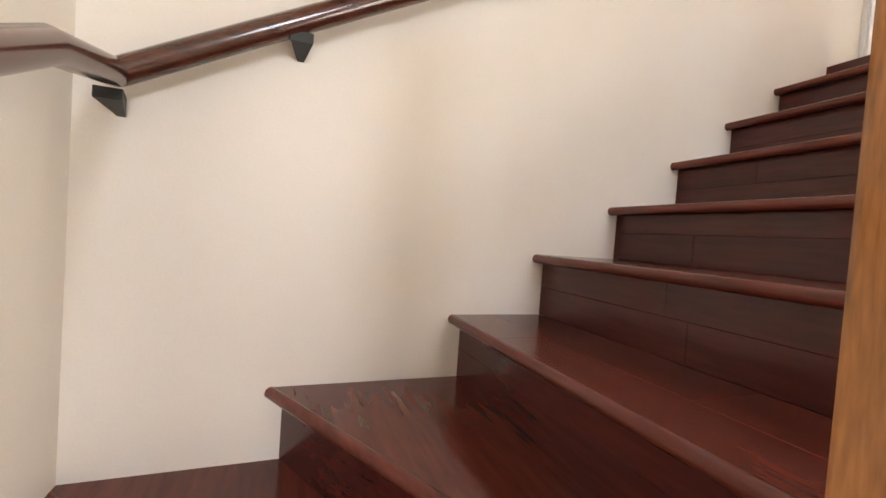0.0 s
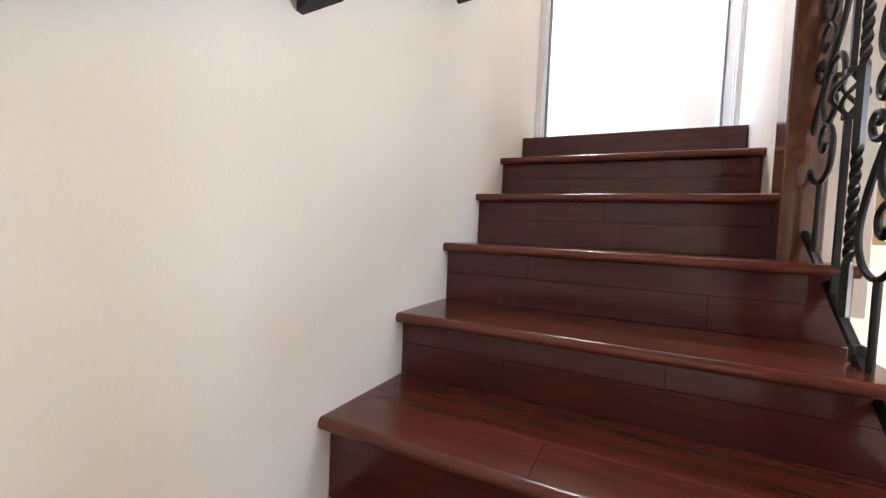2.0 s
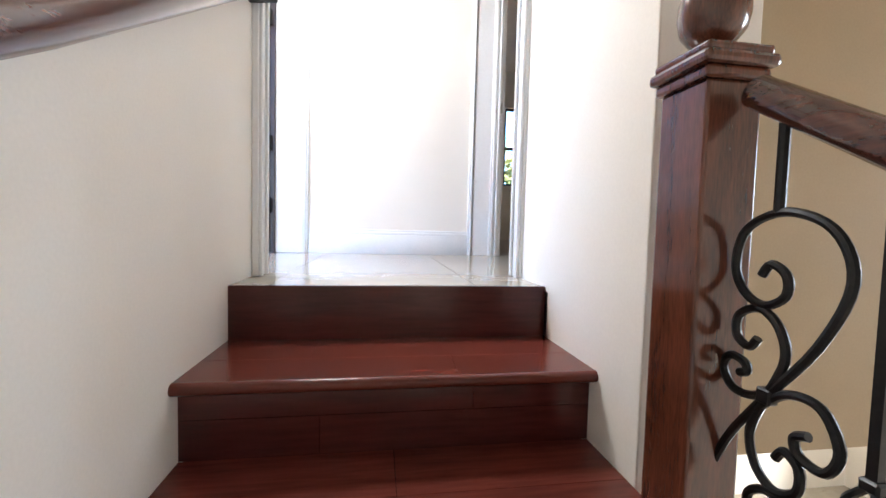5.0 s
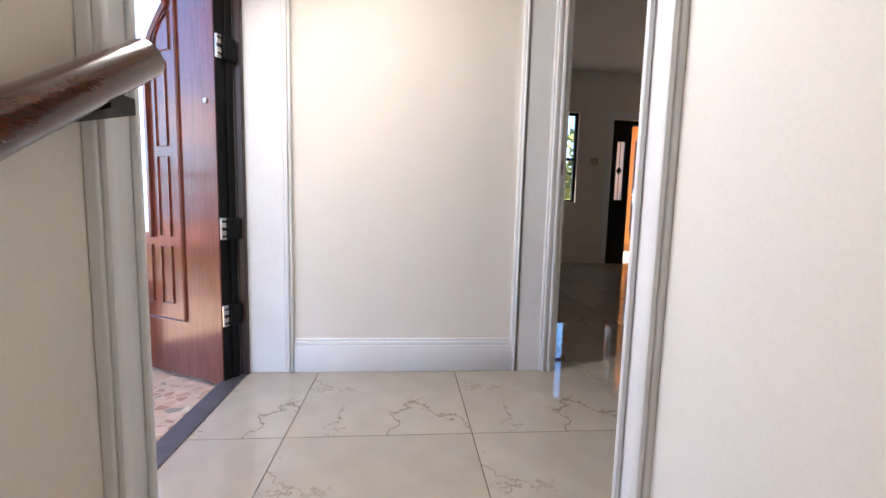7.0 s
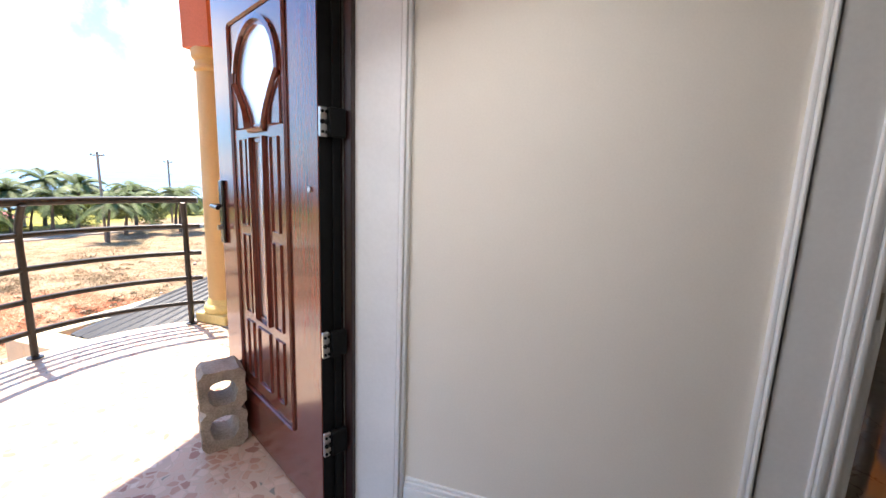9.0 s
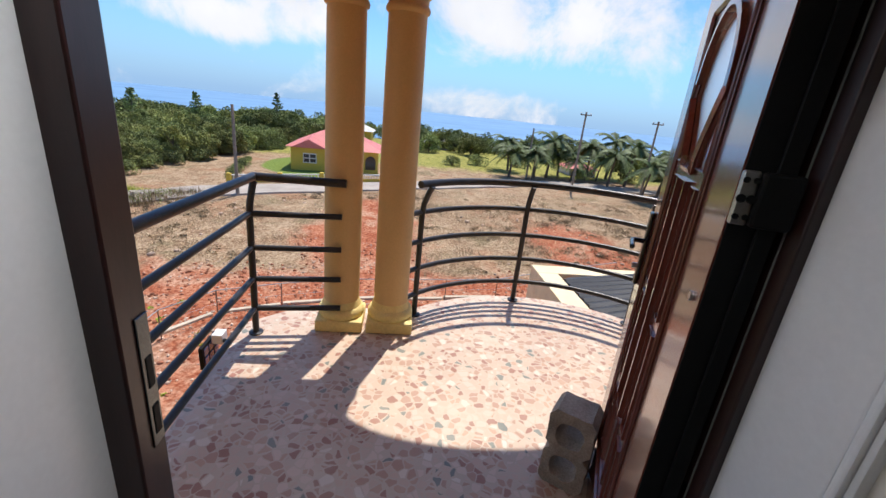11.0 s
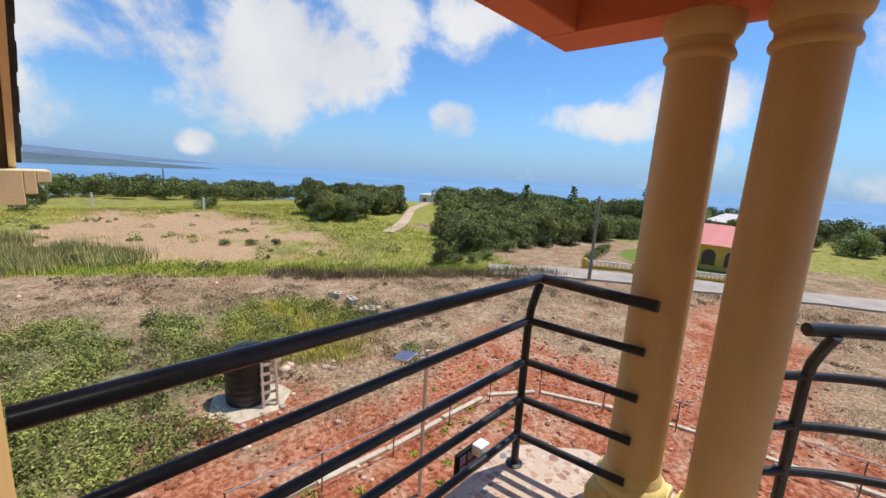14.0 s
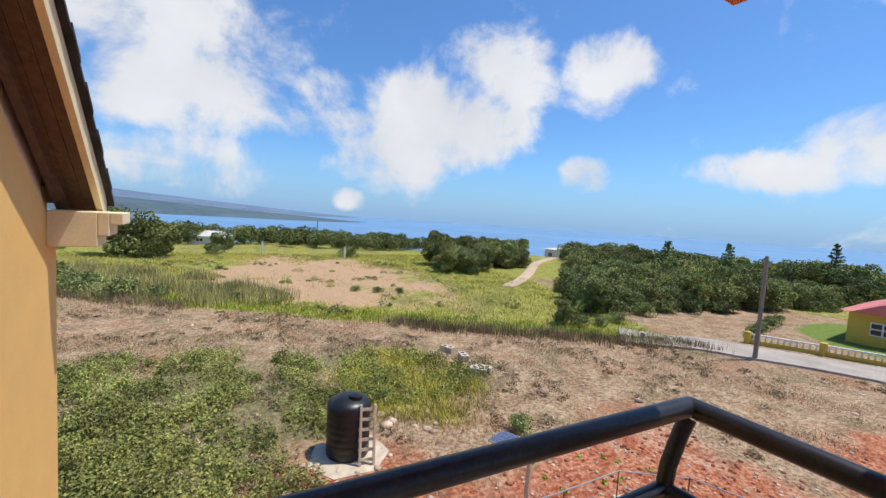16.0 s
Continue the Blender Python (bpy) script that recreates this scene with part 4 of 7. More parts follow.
def build_porch_roof():
    """Terracotta beams over the columns, an arch between the pairs and a ceiling."""
    z0, z1 = 2.155, 3.75
    b = bmesh.new()
    # front wall with the arch: strips from pier to pier
    n = 30
    x0, x1 = -2.46, -2.20

    def under(y):
        if y < 0.86 or y > 2.74:
            return z0
        f = (y - 1.80) / 0.94
        return 2.45 + 1.05 * math.sqrt(max(0, 1 - f * f)) if abs(f) < 0.999 else z0
    ys = [-0.26, 0.20, 0.86] + [1.80 - 0.94 * math.cos(math.pi * k / n) for k in range(1, n)] + [2.74, 3.40, 3.86]
    for a, c in zip(ys, ys[1:]):
        za, zc = under(a + 1e-4), under(c - 1e-4)
        low = [bm_v for bm_v in (b.verts.new((x0, a, za)), b.verts.new((x1, a, za)), b.verts.new((x1, c, zc)), b.verts.new((x0, c, zc)))]
        high = [b.verts.new((x0, a, z1)), b.verts.new((x1, a, z1)), b.verts.new((x1, c, z1)), b.verts.new((x0, c, z1))]
        b.faces.new(low)
        b.faces.new(high[::-1])
        for k in range(4):
            b.faces.new((low[k], low[(k + 1) % 4], high[(k + 1) % 4], high[k]))
    ob = tagged(mesh_object("porch_beam", b, ORANGE), "terracotta painted beam with an arch over the columns", "beam", kind="structure")
    structure("porch_beam", ORANGE, [(-2.20, -0.34, -0.26, -0.08, z0, z1), (-2.20, -0.34, 3.66, 3.86, z0, z1)], "terracotta painted side beams of the porch", 0.01)
    structure("ceiling", CEIL, [(-2.46, -0.34, -0.26, 3.86, z1, z1 + 0.2)], "plain porch ceiling")


build_porch_roof()
floor_tiles()
# ---------------------------------------------------------------- outer walls and eave
structure("wall_outer", YELLOW, [(-0.262, -0.22, -3.05, 0.318, -4.3, 1.22), (-0.262, -0.22, 0.318, 1.452, 2.14, 3.9), (-0.262, -0.22, 1.452, 5.6, -4.3, 3.9), (-0.262, -0.22, 0.318, 1.452, -4.3, -0.25), (-0.22, 6.6, -3.05, -2.95, -4.3, 1.5), (-0.22, 6.6, 5.58, 5.64, -4.3, -0.27)],
          "yellow ochre rendered outer walls of the house")
EAVE_SLOPE = 0.77


def build_gable():
    """The gable over the front wall: its wall, the boards under the slope, the barge board and the shingle edge."""
    b = bmesh.new()
    top = 1.22 + EAVE_SLOPE * 2.6
    ring = [(-3.05, 1.22), (0.318, 1.22), (0.318, top + 0.2), (-0.45, top)]
    low = [b.verts.new((-0.262, y, z)) for y, z in ring]
    back = [b.verts.new((-0.22, y, z)) for y, z in ring]
    b.faces.new(low)
    b.faces.new(back[::-1])
    for k in range(4):
        b.faces.new((low[k], low[(k + 1) % 4], back[(k + 1) % 4], back[k]))
    tagged(mesh_object("wall_gable", b, YELLOW), "yellow ochre rendered gable wall", "wall", kind="structure")
    roof = tagged(new("roof"), "dark shingled roof with a cream barge board and boarded soffit", "roof", kind="structure")

    def slope_slab(name, mat, x0, x1, lift0, lift1, y0=-3.24, y1=-0.45):
        bb = bmesh.new()
        pts = []
        for x in (x0, x1):
            for y, l in ((y0, lift0), (y1, lift0), (y1, lift1), (y0, lift1)):
                pts.append(bb.verts.new((x, y, 1.31 + EAVE_SLOPE * (y + 3.22) + l)))
        bb.faces.new(pts[:4])
        bb.faces.new(pts[4:][::-1])
        for k in range(4):
            bb.faces.new((pts[k], pts[(k + 1) % 4], pts[4 + (k + 1) % 4], pts[4 + k]))
        return part(name, bb, mat, roof)
    slope_slab("barge_board", CREAMTRIM, -0.485, -0.45, -0.02, 0.14)
    for k in range(3):
        slope_slab("soffit_board", SOFFIT, -0.45 + k * 0.062, -0.391 + k * 0.062, 0.02, 0.045)
    slope_slab("rafter", SOFFIT, -0.305, -0.264, -0.08, 0.018)
    for k in range(22):
        y = -3.30 + k * 0.135
        slope_slab("shingle", SHINGLE, -0.520 - 0.006 * (k % 2), 3.0, 0.145 + 0.004 * (k % 2), 0.170 + 0.008 * (k % 2), y, y + 0.15)
    # stepped concrete corbel under the foot of the barge board
    b = bmesh.new()
    box(b, -0.50, -0.262, -3.14, -2.86, 1.14, 1.36, 0.006)
    box(b, -0.56, -0.50, -3.14, -2.86, 1.21, 1.36, 0.006)
    box(b, -0.63, -0.56, -3.14, -2.86, 1.285, 1.36, 0.006)
    part("corbel", b, CREAMTRIM, roof)


SOFFIT = material("brown_boarded_soffit", (0.13, 0.072, 0.04), 0.6, vary=0.2, scale=5, fine=50, bump=0.1, stretch=(8, 1, 8))
SHINGLE = material("dark_asphalt_shingle", (0.035, 0.035, 0.038), 0.85, vary=0.25, scale=10, fine=140, bump=0.5, objvary=0.2)
build_gable()

# ---------------------------------------------------------------- ground
GZ = -4.0


def ground_z(x, y):
    r = math.hypot(x + 1, y)
    z = GZ + 0.7 * math.exp(-((x + 47) ** 2 + (y + 45) ** 2) / 190.0) + 0.10 * noise.noise(Vector((x * 0.35, y * 0.35, 0))) + 0.35 * min(1, r / 60) * noise.noise(Vector((x * 0.06, y * 0.06, 3)))
    if r > 48:
        z -= 0.0011 * min(r - 48, 90) ** 2
    if r > 110:
        f = min(1.0, (r - 110) / 500)
        z -= 62 * f * f * (3 - 2 * f)
    return z


def chain(node, op, a, b_, c=None):
    ins = {0: a, 1: b_}
    if c is not None:
        ins[2] = c
    return node("ShaderNodeMath", operation=op, ins=ins).outputs[0]


def ground_material():
    m = bpy.data.materials.new("red_soil_dry_grass_and_pasture")
    m.use_nodes = True
    nodes, links, node = links_of(m.node_tree)
    bsdf = nodes["Principled BSDF"]
    coord = node("ShaderNodeTexCoord").outputs["Object"]
    sep = node("ShaderNodeSeparateXYZ", ins={0: coord})
    X, Y = sep.outputs[0], sep.outputs[1]
    wild = node("ShaderNodeTexNoise", ins={"Vector": coord, "Scale": 0.22, "Detail": 7.0, "Roughness": 0.62}).outputs[0]
    mid = node("ShaderNodeTexNoise", ins={"Vector": coord, "Scale": 1.3, "Detail": 6.0, "Roughness": 0.7}).outputs[0]
    fine = node("ShaderNodeTexNoise", ins={"Vector": coord, "Scale": 9.0, "Detail": 5.0, "Roughness": 0.7}).outputs[0]
    n = chain(node, "ADD", chain(node, "MULTIPLY_ADD", wild, 9.0, -4.5), chain(node, "MULTIPLY_ADD", mid, 3.4, -1.7))

    def blend(old, new_colour, mask):
        return node("ShaderNodeMix", dtype="RGBA", ins={0: mask, 6: old, 7: new_colour}).outputs[2]

    def soft(value, lo, hi):
        r = node("ShaderNodeMapRange", ins={0: value, 1: lo, 2: hi, 3: 0.0, 4: 1.0})
        r.interpolation_type = "SMOOTHSTEP"
        return r.outputs[0]

    def tone(a, b_, t):
        return node("ShaderNodeMix", dtype="RGBA", ins={0: t, 6: (*a, 1), 7: (*b_, 1)}).outputs[2]

    def ellipse(cx, cy, rx, ry):
        ex = chain(node, "DIVIDE", chain(node, "SUBTRACT", X, cx), rx)
        ey = chain(node, "DIVIDE", chain(node, "SUBTRACT", Y, cy), ry)
        d = chain(node, "SQRT", chain(node, "MULTIPLY_ADD", ex, ex, chain(node, "MULTIPLY", ey, ey)), 0.0)
        return chain(node, "MULTIPLY", chain(node, "SUBTRACT", 1.0, d), min(rx, ry))
    t_fine = soft(fine, 0.40, 0.60)
    t_mid = soft(mid, 0.36, 0.64)
    dry = node("ShaderNodeMix", dtype="RGBA", ins={0: t_fine, 6: tone((0.17, 0.095, 0.052), (0.29, 0.19, 0.11), t_mid), 7: tone((0.38, 0.255, 0.15), (0.54, 0.40, 0.255), t_mid)}).outputs[2]
    red = node("ShaderNodeMix", dtype="RGBA", ins={0: t_fine, 6: tone((0.21, 0.048, 0.021), (0.32, 0.085, 0.037), t_mid), 7: tone((0.43, 0.135, 0.062), (0.56, 0.27, 0.155), t_mid)}).outputs[2]
    green = node("ShaderNodeMix", dtype="RGBA", ins={0: t_fine, 6: tone((0.11, 0.125, 0.022), (0.19, 0.20, 0.04), t_mid), 7: tone((0.33, 0.32, 0.06), (0.50, 0.44, 0.12), t_mid)}).outputs[2]
    brown = tone((0.40, 0.24, 0.13), (0.56, 0.37, 0.23), t_fine)
    weeds = tone((0.12, 0.12, 0.05), (0.26, 0.23, 0.11), t_fine)
    lawn = tone((0.12, 0.17, 0.03), (0.20, 0.26, 0.06), t_fine)
    scrub = tone((0.13, 0.105, 0.05), (0.24, 0.185, 0.10), t_fine)
    earth = tone((0.27, 0.135, 0.07), (0.42, 0.235, 0.135), t_fine)
    patch = node("ShaderNodeTexNoise", ins={"Vector": coord, "Scale": 0.42, "Detail": 6.0, "Roughness": 0.68, "Distortion": 0.6}).outputs[0]
    red = blend(red, tone((0.42, 0.235, 0.135), (0.60, 0.42, 0.29), t_fine), chain(node, "MULTIPLY", soft(patch, 0.50, 0.60), 0.6))
    colour = blend(dry, scrub, chain(node, "MULTIPLY", soft(patch, 0.52, 0.64), 0.7))
    colour = blend(colour, earth, chain(node, "MULTIPLY", soft(patch, 0.46, 0.36), 0.75))
    f_red = chain(node, "MINIMUM", chain(node, "ADD", X, 12.6), chain(node, "ADD", Y, 6.9))
    f_red = chain(node, "MAXIMUM", f_red, ellipse(-3.6, -7.4, 2.2, 1.5))
    f_red = chain(node, "MAXIMUM", f_red, ellipse(-17.5, -0.6, 6.5, 2.6))
    f_red = chain(node, "MAXIMUM", f_red, ellipse(-16.0, 9.0, 5.0, 3.0))
    colour = blend(colour, red, soft(chain(node, "ADD", f_red, chain(node, "MULTIPLY", n, 0.55)), -0.5, 0.7))
    colour = blend(colour, weeds, chain(node, "MULTIPLY", soft(chain(node, "ADD", ellipse(1.0, -11.6, 6.6, 4.8), n), -0.3, 1.5), 0.85))
    colour = blend(colour, weeds, chain(node, "MULTIPLY", soft(chain(node, "ADD", ellipse(-7.0, -12.0, 3.0, 2.2), n), -0.3, 1.5), 0.7))
    f_green = chain(node, "MULTIPLY", chain(node, "ADD", chain(node, "MULTIPLY_ADD", X, 0.66, 24.3), Y), -0.83)
    f_green = chain(node, "MINIMUM", f_green, chain(node, "ADD", chain(node, "MULTIPLY_ADD", Y, -0.35, 18.5), X))
    colour = blend(colour, green, soft(chain(node, "MULTIPLY_ADD", n, 0.18, f_green), -0.2, 0.8))
    colour = blend(colour, tone((0.15, 0.14, 0.05), (0.27, 0.23, 0.10), t_fine), chain(node, "MULTIPLY", chain(node, "MULTIPLY", soft(patch, 0.49, 0.60), soft(f_green, 2.0, 5.0)), 0.75))
    colour = blend(colour, brown, chain(node, "MULTIPLY", soft(chain(node, "MULTIPLY_ADD", n, 2.3, ellipse(-9.5, -35.0, 9.0, 14.0)), -0.5, 2.6), 0.92))
    colour = blend(colour, lawn, soft(chain(node, "MULTIPLY_ADD", n, 0.1, ellipse(-35.5, -6.2, 6.0, 4.4)), 0.0, 0.4))
    colour = blend(colour, green, soft(chain(node, "MULTIPLY_ADD", n, 0.5, ellipse(-42.0, -44.0, 24.0, 18.0)), 0.0, 2.0))
    f_far = chain(node, "MULTIPLY", chain(node, "ADD", X, 39.0), -1.0)
    colour = blend(colour, green, chain(node, "MULTIPLY", soft(chain(node, "ADD", f_far, n), 0.0, 3.0), 0.9))
    links.new(colour, bsdf.inputs["Base Color"])
    bsdf.inputs["Roughness"].default_value = 0.95
    bsdf.inputs["Specular IOR Level"].default_value = 0.15
    height = chain(node, "MULTIPLY_ADD", fine, 0.5, chain(node, "MULTIPLY", mid, 0.8))
    bump = node("ShaderNodeBump", ins={"Strength": 0.9, "Distance": 0.12, "Height": height})
    links.new(bump.outputs[0], bsdf.inputs["Normal"])
    return m


def build_ground():
    radii = [0.0]
    r = 1.2
    while r < 900:
        radii.append(r)
        r *= 1.035
    n = 240
    verts, faces = [(-1, 0, GZ)], []
    for r in radii[1:]:
        for k in range(n):
            a = 2 * math.pi * k / n
            x, y = -1 + r * math.cos(a), r * math.sin(a)
            verts.append((x, y, ground_z(x, y)))
    for k in range(n):
        faces.append((0, 1 + k, 1 + (k + 1) % n))
    for i in range(len(radii) - 2):
        for k in range(n):
            a, b_ = 1 + i * n + k, 1 + i * n + (k + 1) % n
            faces.append((a, a + n, b_ + n, b_))
    data = bpy.data.meshes.new("ground")
    data.from_pydata(verts, [], faces)
    data.materials.append(ground_material())
    for f in data.polygons:
        f.use_smooth = True
    tagged(new("ground", data), "red soil, dry grass and green pasture around the house", "ground", kind="structure")


build_ground()
SEA = material("open_sea", (0.13, 0.27, 0.44), 0.8, vary=0.06, scale=0.002, fine=0.01, bump=0.0)
b = bmesh.new()
bmesh.ops.create_circle(b, cap_ends=True, segments=96, radius=4800)
for v in b.verts:
    v.co.z = -52
tagged(mesh_object("water", b, SEA), "blue sea out to the horizon", "sea", kind="structure")


def build_far_hills():
    """Far wooded hills along the coast, the air's pale blue haze painted into their colour."""
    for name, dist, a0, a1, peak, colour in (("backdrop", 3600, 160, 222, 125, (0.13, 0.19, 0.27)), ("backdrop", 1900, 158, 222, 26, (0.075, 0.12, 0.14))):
        m = material("haze_tinted_far_hill", colour, 0.95, vary=0.15, scale=0.004, fine=0.03, bump=0.4, depth=4.0)
        verts, faces = [], []
        n = 90
        for k in range(n + 1):
            f = k / n
            az = a0 + (a1 - a0) * f
            rise = min(1.0, f / 0.55) ** 1.2
            h = -55 + (peak + 55) * rise * (0.93 + 0.10 * noise.noise(Vector((f * 9, dist, 0))))
            for j, (dd, hh) in enumerate(((0, -60), (0.12, -60 + (h + 60) * 0.55), (0.3, h), (0.5, -60))):
                d = dist * (1 + dd)
                verts.append((-math.sin(radians(az)) * d, math.cos(radians(az)) * d, hh))
        for k in range(n):
            for j in range(3):
                a = k * 4 + j
                faces.append((a, a + 1, a + 5, a + 4))
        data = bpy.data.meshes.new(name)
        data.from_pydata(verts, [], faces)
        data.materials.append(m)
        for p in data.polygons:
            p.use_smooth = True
        tagged(new(name, data), "far wooded hills on the coast with blue haze in their colour", "hills", kind="structure")


build_far_hills()

# ---------------------------------------------------------------- road
ASPHALT = material("pale_worn_asphalt", (0.40, 0.34, 0.28), 0.9, vary=0.12, scale=0.8, fine=12, bump=0.3)
MARL = material("white_marl_track", (0.55, 0.40, 0.27), 0.95, vary=0.12, scale=0.5, fine=6, bump=0.3)


def ribbon(name, pts, width, mat, label, lift=0.03):
    line = smooth_curve(pts, 8)
    verts, faces = [], []
    for i, (x, y) in enumerate(line):
        a, c = line[max(i - 1, 0)], line[min(i + 1, len(line) - 1)]
        d = Vector((c[0] - a[0], c[1] - a[1])).normalized()
        for s in (-1, -0.96, 0.96, 1):
            px, py = x - d.y * s * width / 2, y + d.x * s * width / 2
            verts.append((px, py, ground_z(px, py) + (lift if abs(s) < 1 else -0.25)))
    for i in range(len(line) - 1):
        for k in range(3):
            a = 4 * i + k
            faces.append((a, a + 1, a + 5, a + 4))
    data = bpy.data.meshes.new(name)
    data.from_pydata(verts, [], faces)
    data.materials.append(mat)
    tagged(new(name, data), label, name, kind="structure")


ribbon("road", [(-19.8, -12.9), (-21.2, -11.3), (-23.0, -9.5), (-25.8, -4.6), (-29, 1.0), (-33, 8), (-36, 15), (-35, 23), (-31, 32), (-20, 60)], 2.6, ASPHALT, "pale worn asphalt road past the plots", 0.10)
ribbon("road", [(-23, -26), (-26.5, -28.6), (-31, -32.5), (-37, -38), (-44, -43), (-60, -55)], 1.15, MARL, "pale marl track climbing between the woods", 0.07)


# ---------------------------------------------------------------- grass, weeds and stones
def scatter_mesh(name, verts, faces, mat, label, category):
    data = bpy.data.meshes.new(name)
    nv, nf = len(verts), len(faces)
    width = faces.shape[1]
    data.vertices.add(nv)
    data.vertices.foreach_set("co", np.ascontiguousarray(verts, dtype=np.float32).ravel())
    data.loops.add(nf * width)
    data.loops.foreach_set("vertex_index", np.ascontiguousarray(faces, dtype=np.int32).ravel())
    data.polygons.add(nf)
    data.polygons.foreach_set("loop_start", np.arange(0, nf * width, width, dtype=np.int32))
    data.update(calc_edges=True)
    data.materials.append(mat)
    return tagged(new(name, data), label, category, kind="stuff")


RNG = np.random.default_rng(7)


def region_points(n, x0, x1, y0, y1, keep):
    out = []
    while len(out) < n:
        x, y = RNG.uniform(x0, x1), RNG.uniform(y0, y1)
        if keep(x, y):
            out.append((x, y))
    return out


def blades(name, spots, per, height, spread, width, mat, label, lean=0.6):
    """Tufts of thin leaning blades."""
    c = np.array([(x, y, ground_z(x, y)) for x, y in spots])
    n = len(c) * per
    base = np.repeat(c, per, axis=0)
    size = np.repeat(RNG.uniform(0.5, 1.5, len(c)), per)
    base[:, :2] += RNG.normal(0, spread, (n, 2)) * size[:, None]
    base[:, 2] -= 0.02
    a = RNG.uniform(0, 2 * np.pi, n)
    h = height * size * RNG.uniform(0.5, 1.2, n)
    out = RNG.uniform(0, lean, n) * h
    w = width * RNG.uniform(0.6, 1.4, n)
    side = np.stack([-np.sin(a) * w, np.cos(a) * w, np.zeros(n)], 1)
    tip = base + np.stack([np.cos(a) * out, np.sin(a) * out, h], 1)
    verts = np.stack([base - side, base + side, tip], 1).reshape(-1, 3)
    return scatter_mesh(name, verts, np.arange(n * 3).reshape(-1, 3), mat, label, "grass")


def leaves(spots, per, radius, height, leaf, flat=0.5):
    """Small leaf quads in low mounds."""
    c = np.array([(x, y, ground_z(x, y)) for x, y in spots])
    n = len(c) * per
    size = np.repeat(RNG.uniform(0.45, 1.4, len(c)), per)
    base = np.repeat(c, per, axis=0)
    d = RNG.normal(0, 1, (n, 3))
    d /= np.linalg.norm(d, axis=1)[:, None]
    d[:, 2] = np.abs(d[:, 2])
    rr = RNG.uniform(0.5, 1.0, n)[:, None] * size[:, None]
    base = base + d * rr * np.array((radius, radius, height))
    return quads_at(base, leaf * RNG.uniform(0.6, 1.5, n), flat)


def quads_at(base, s, flat):
    n = len(base)
    u = RNG.normal(0, 1, (n, 3))
    u[:, 2] *= flat
    u /= np.linalg.norm(u, axis=1)[:, None]
    t = RNG.normal(0, 1, (n, 3))
    v = np.cross(u, t)
    v /= np.linalg.norm(v, axis=1)[:, None]
    u, v = u * s[:, None], v * s[:, None] * 0.6
    verts = np.stack([base - u, base - v * 0.9, base + u, base + v * 0.9], 1).reshape(-1, 3)
    return verts, np.arange(n * 4).reshape(-1, 4)


DRYGRASS = material("dry_straw_grass", (0.66, 0.49, 0.29), 0.9, vary=0.34, scale=0.5, fine=3, bump=0, island=0.35, spec=0.2)
DULLGRASS = material("grey_brown_dead_weeds", (0.36, 0.26, 0.15), 0.9, vary=0.3, scale=0.6, fine=3, bump=0, island=0.35, spec=0.2)
FIELDGRASS = material("yellow_green_pasture_grass", (0.56, 0.50, 0.09), 0.85, vary=0.25, scale=0.15, fine=1.5, bump=0, island=0.4, spec=0.2)
TALLGRASS = material("olive_tall_grass", (0.50, 0.45, 0.17), 0.85, vary=0.3, scale=0.5, fine=3, bump=0, island=0.4, spec=0.2)
BRIGHTGRASS = material("bright_green_grass", (0.30, 0.40, 0.04), 0.85, vary=0.2, scale=0.3, fine=2, bump=0, island=0.3, spec=0.2)
WEED = material("green_low_weeds", (0.315, 0.325, 0.085), 0.75, vary=0.3, scale=0.5, fine=3, bump=0, island=0.45, spec=0.25)
LEAF = material("dark_green_foliage", (0.27, 0.31, 0.10), 0.7, vary=0.3, scale=0.3, fine=2, bump=0, island=0.5, spec=0.25, objvary=0.4)
OLIVE = material("olive_green_foliage", (0.30, 0.31, 0.09), 0.7, vary=0.3, scale=0.3, fine=2, bump=0, island=0.5, spec=0.25, objvary=0.3)
PALMLEAF = material("palm_frond_green", (0.12, 0.16, 0.045), 0.6, vary=0.25, scale=0.5, fine=3, bump=0, island=0.35, spec=0.3)
BARK = material("grey_brown_bark", (0.16, 0.12, 0.085), 0.9, vary=0.25, scale=3, fine=25, bump=0.5, stretch=(3, 3, 1))
POLEWOOD = material("weathered_pole_wood", (0.30, 0.245, 0.19), 0.85, vary=0.2, scale=3, fine=30, bump=0.3, stretch=(6, 6, 1))
STONE = material("pale_field_stone", (0.60, 0.43, 0.31), 0.9, vary=0.2, scale=6, fine=40, bump=0.4, island=0.3)
REDSTONE = material("red_clod_of_soil", (0.34, 0.12, 0.06), 0.95, vary=0.2, scale=6, fine=40, bump=0.5, island=0.3)


def field_edge(x, y):
    return -(y + 24.3 + 0.66 * x) * 0.83


def is_red(x, y):
    w = 2.0 * noise.noise(Vector((x * 0.3, y * 0.3, 5)))
    return (x > -12.6 + w and y > -6.9 + w) or ((x + 17.5) / 6.5) ** 2 + ((y + 0.6) / 2.6) ** 2 < 1


def off_road(x, y):
    for (ax, ay), (bx, by) in zip(ROADLINE, ROADLINE[1:]):
        t = max(0, min(1, ((x - ax) * (bx - ax) + (y - ay) * (by - ay)) / ((bx - ax) ** 2 + (by - ay) ** 2)))
        if math.hypot(x - ax - t * (bx - ax), y - ay - t * (by - ay)) < 1.5:
            return False
    return True


ROADLINE = [(-19.8, -12.9), (-21.2, -11.3), (-23.0, -9.5), (-25.8, -4.6), (-29, 1.0), (-33, 8), (-36, 15), (-35, 23), (-31, 32)]


def tank_clear(x, y):
    return math.hypot(x + 4.0, y + 8.2) > 1.2


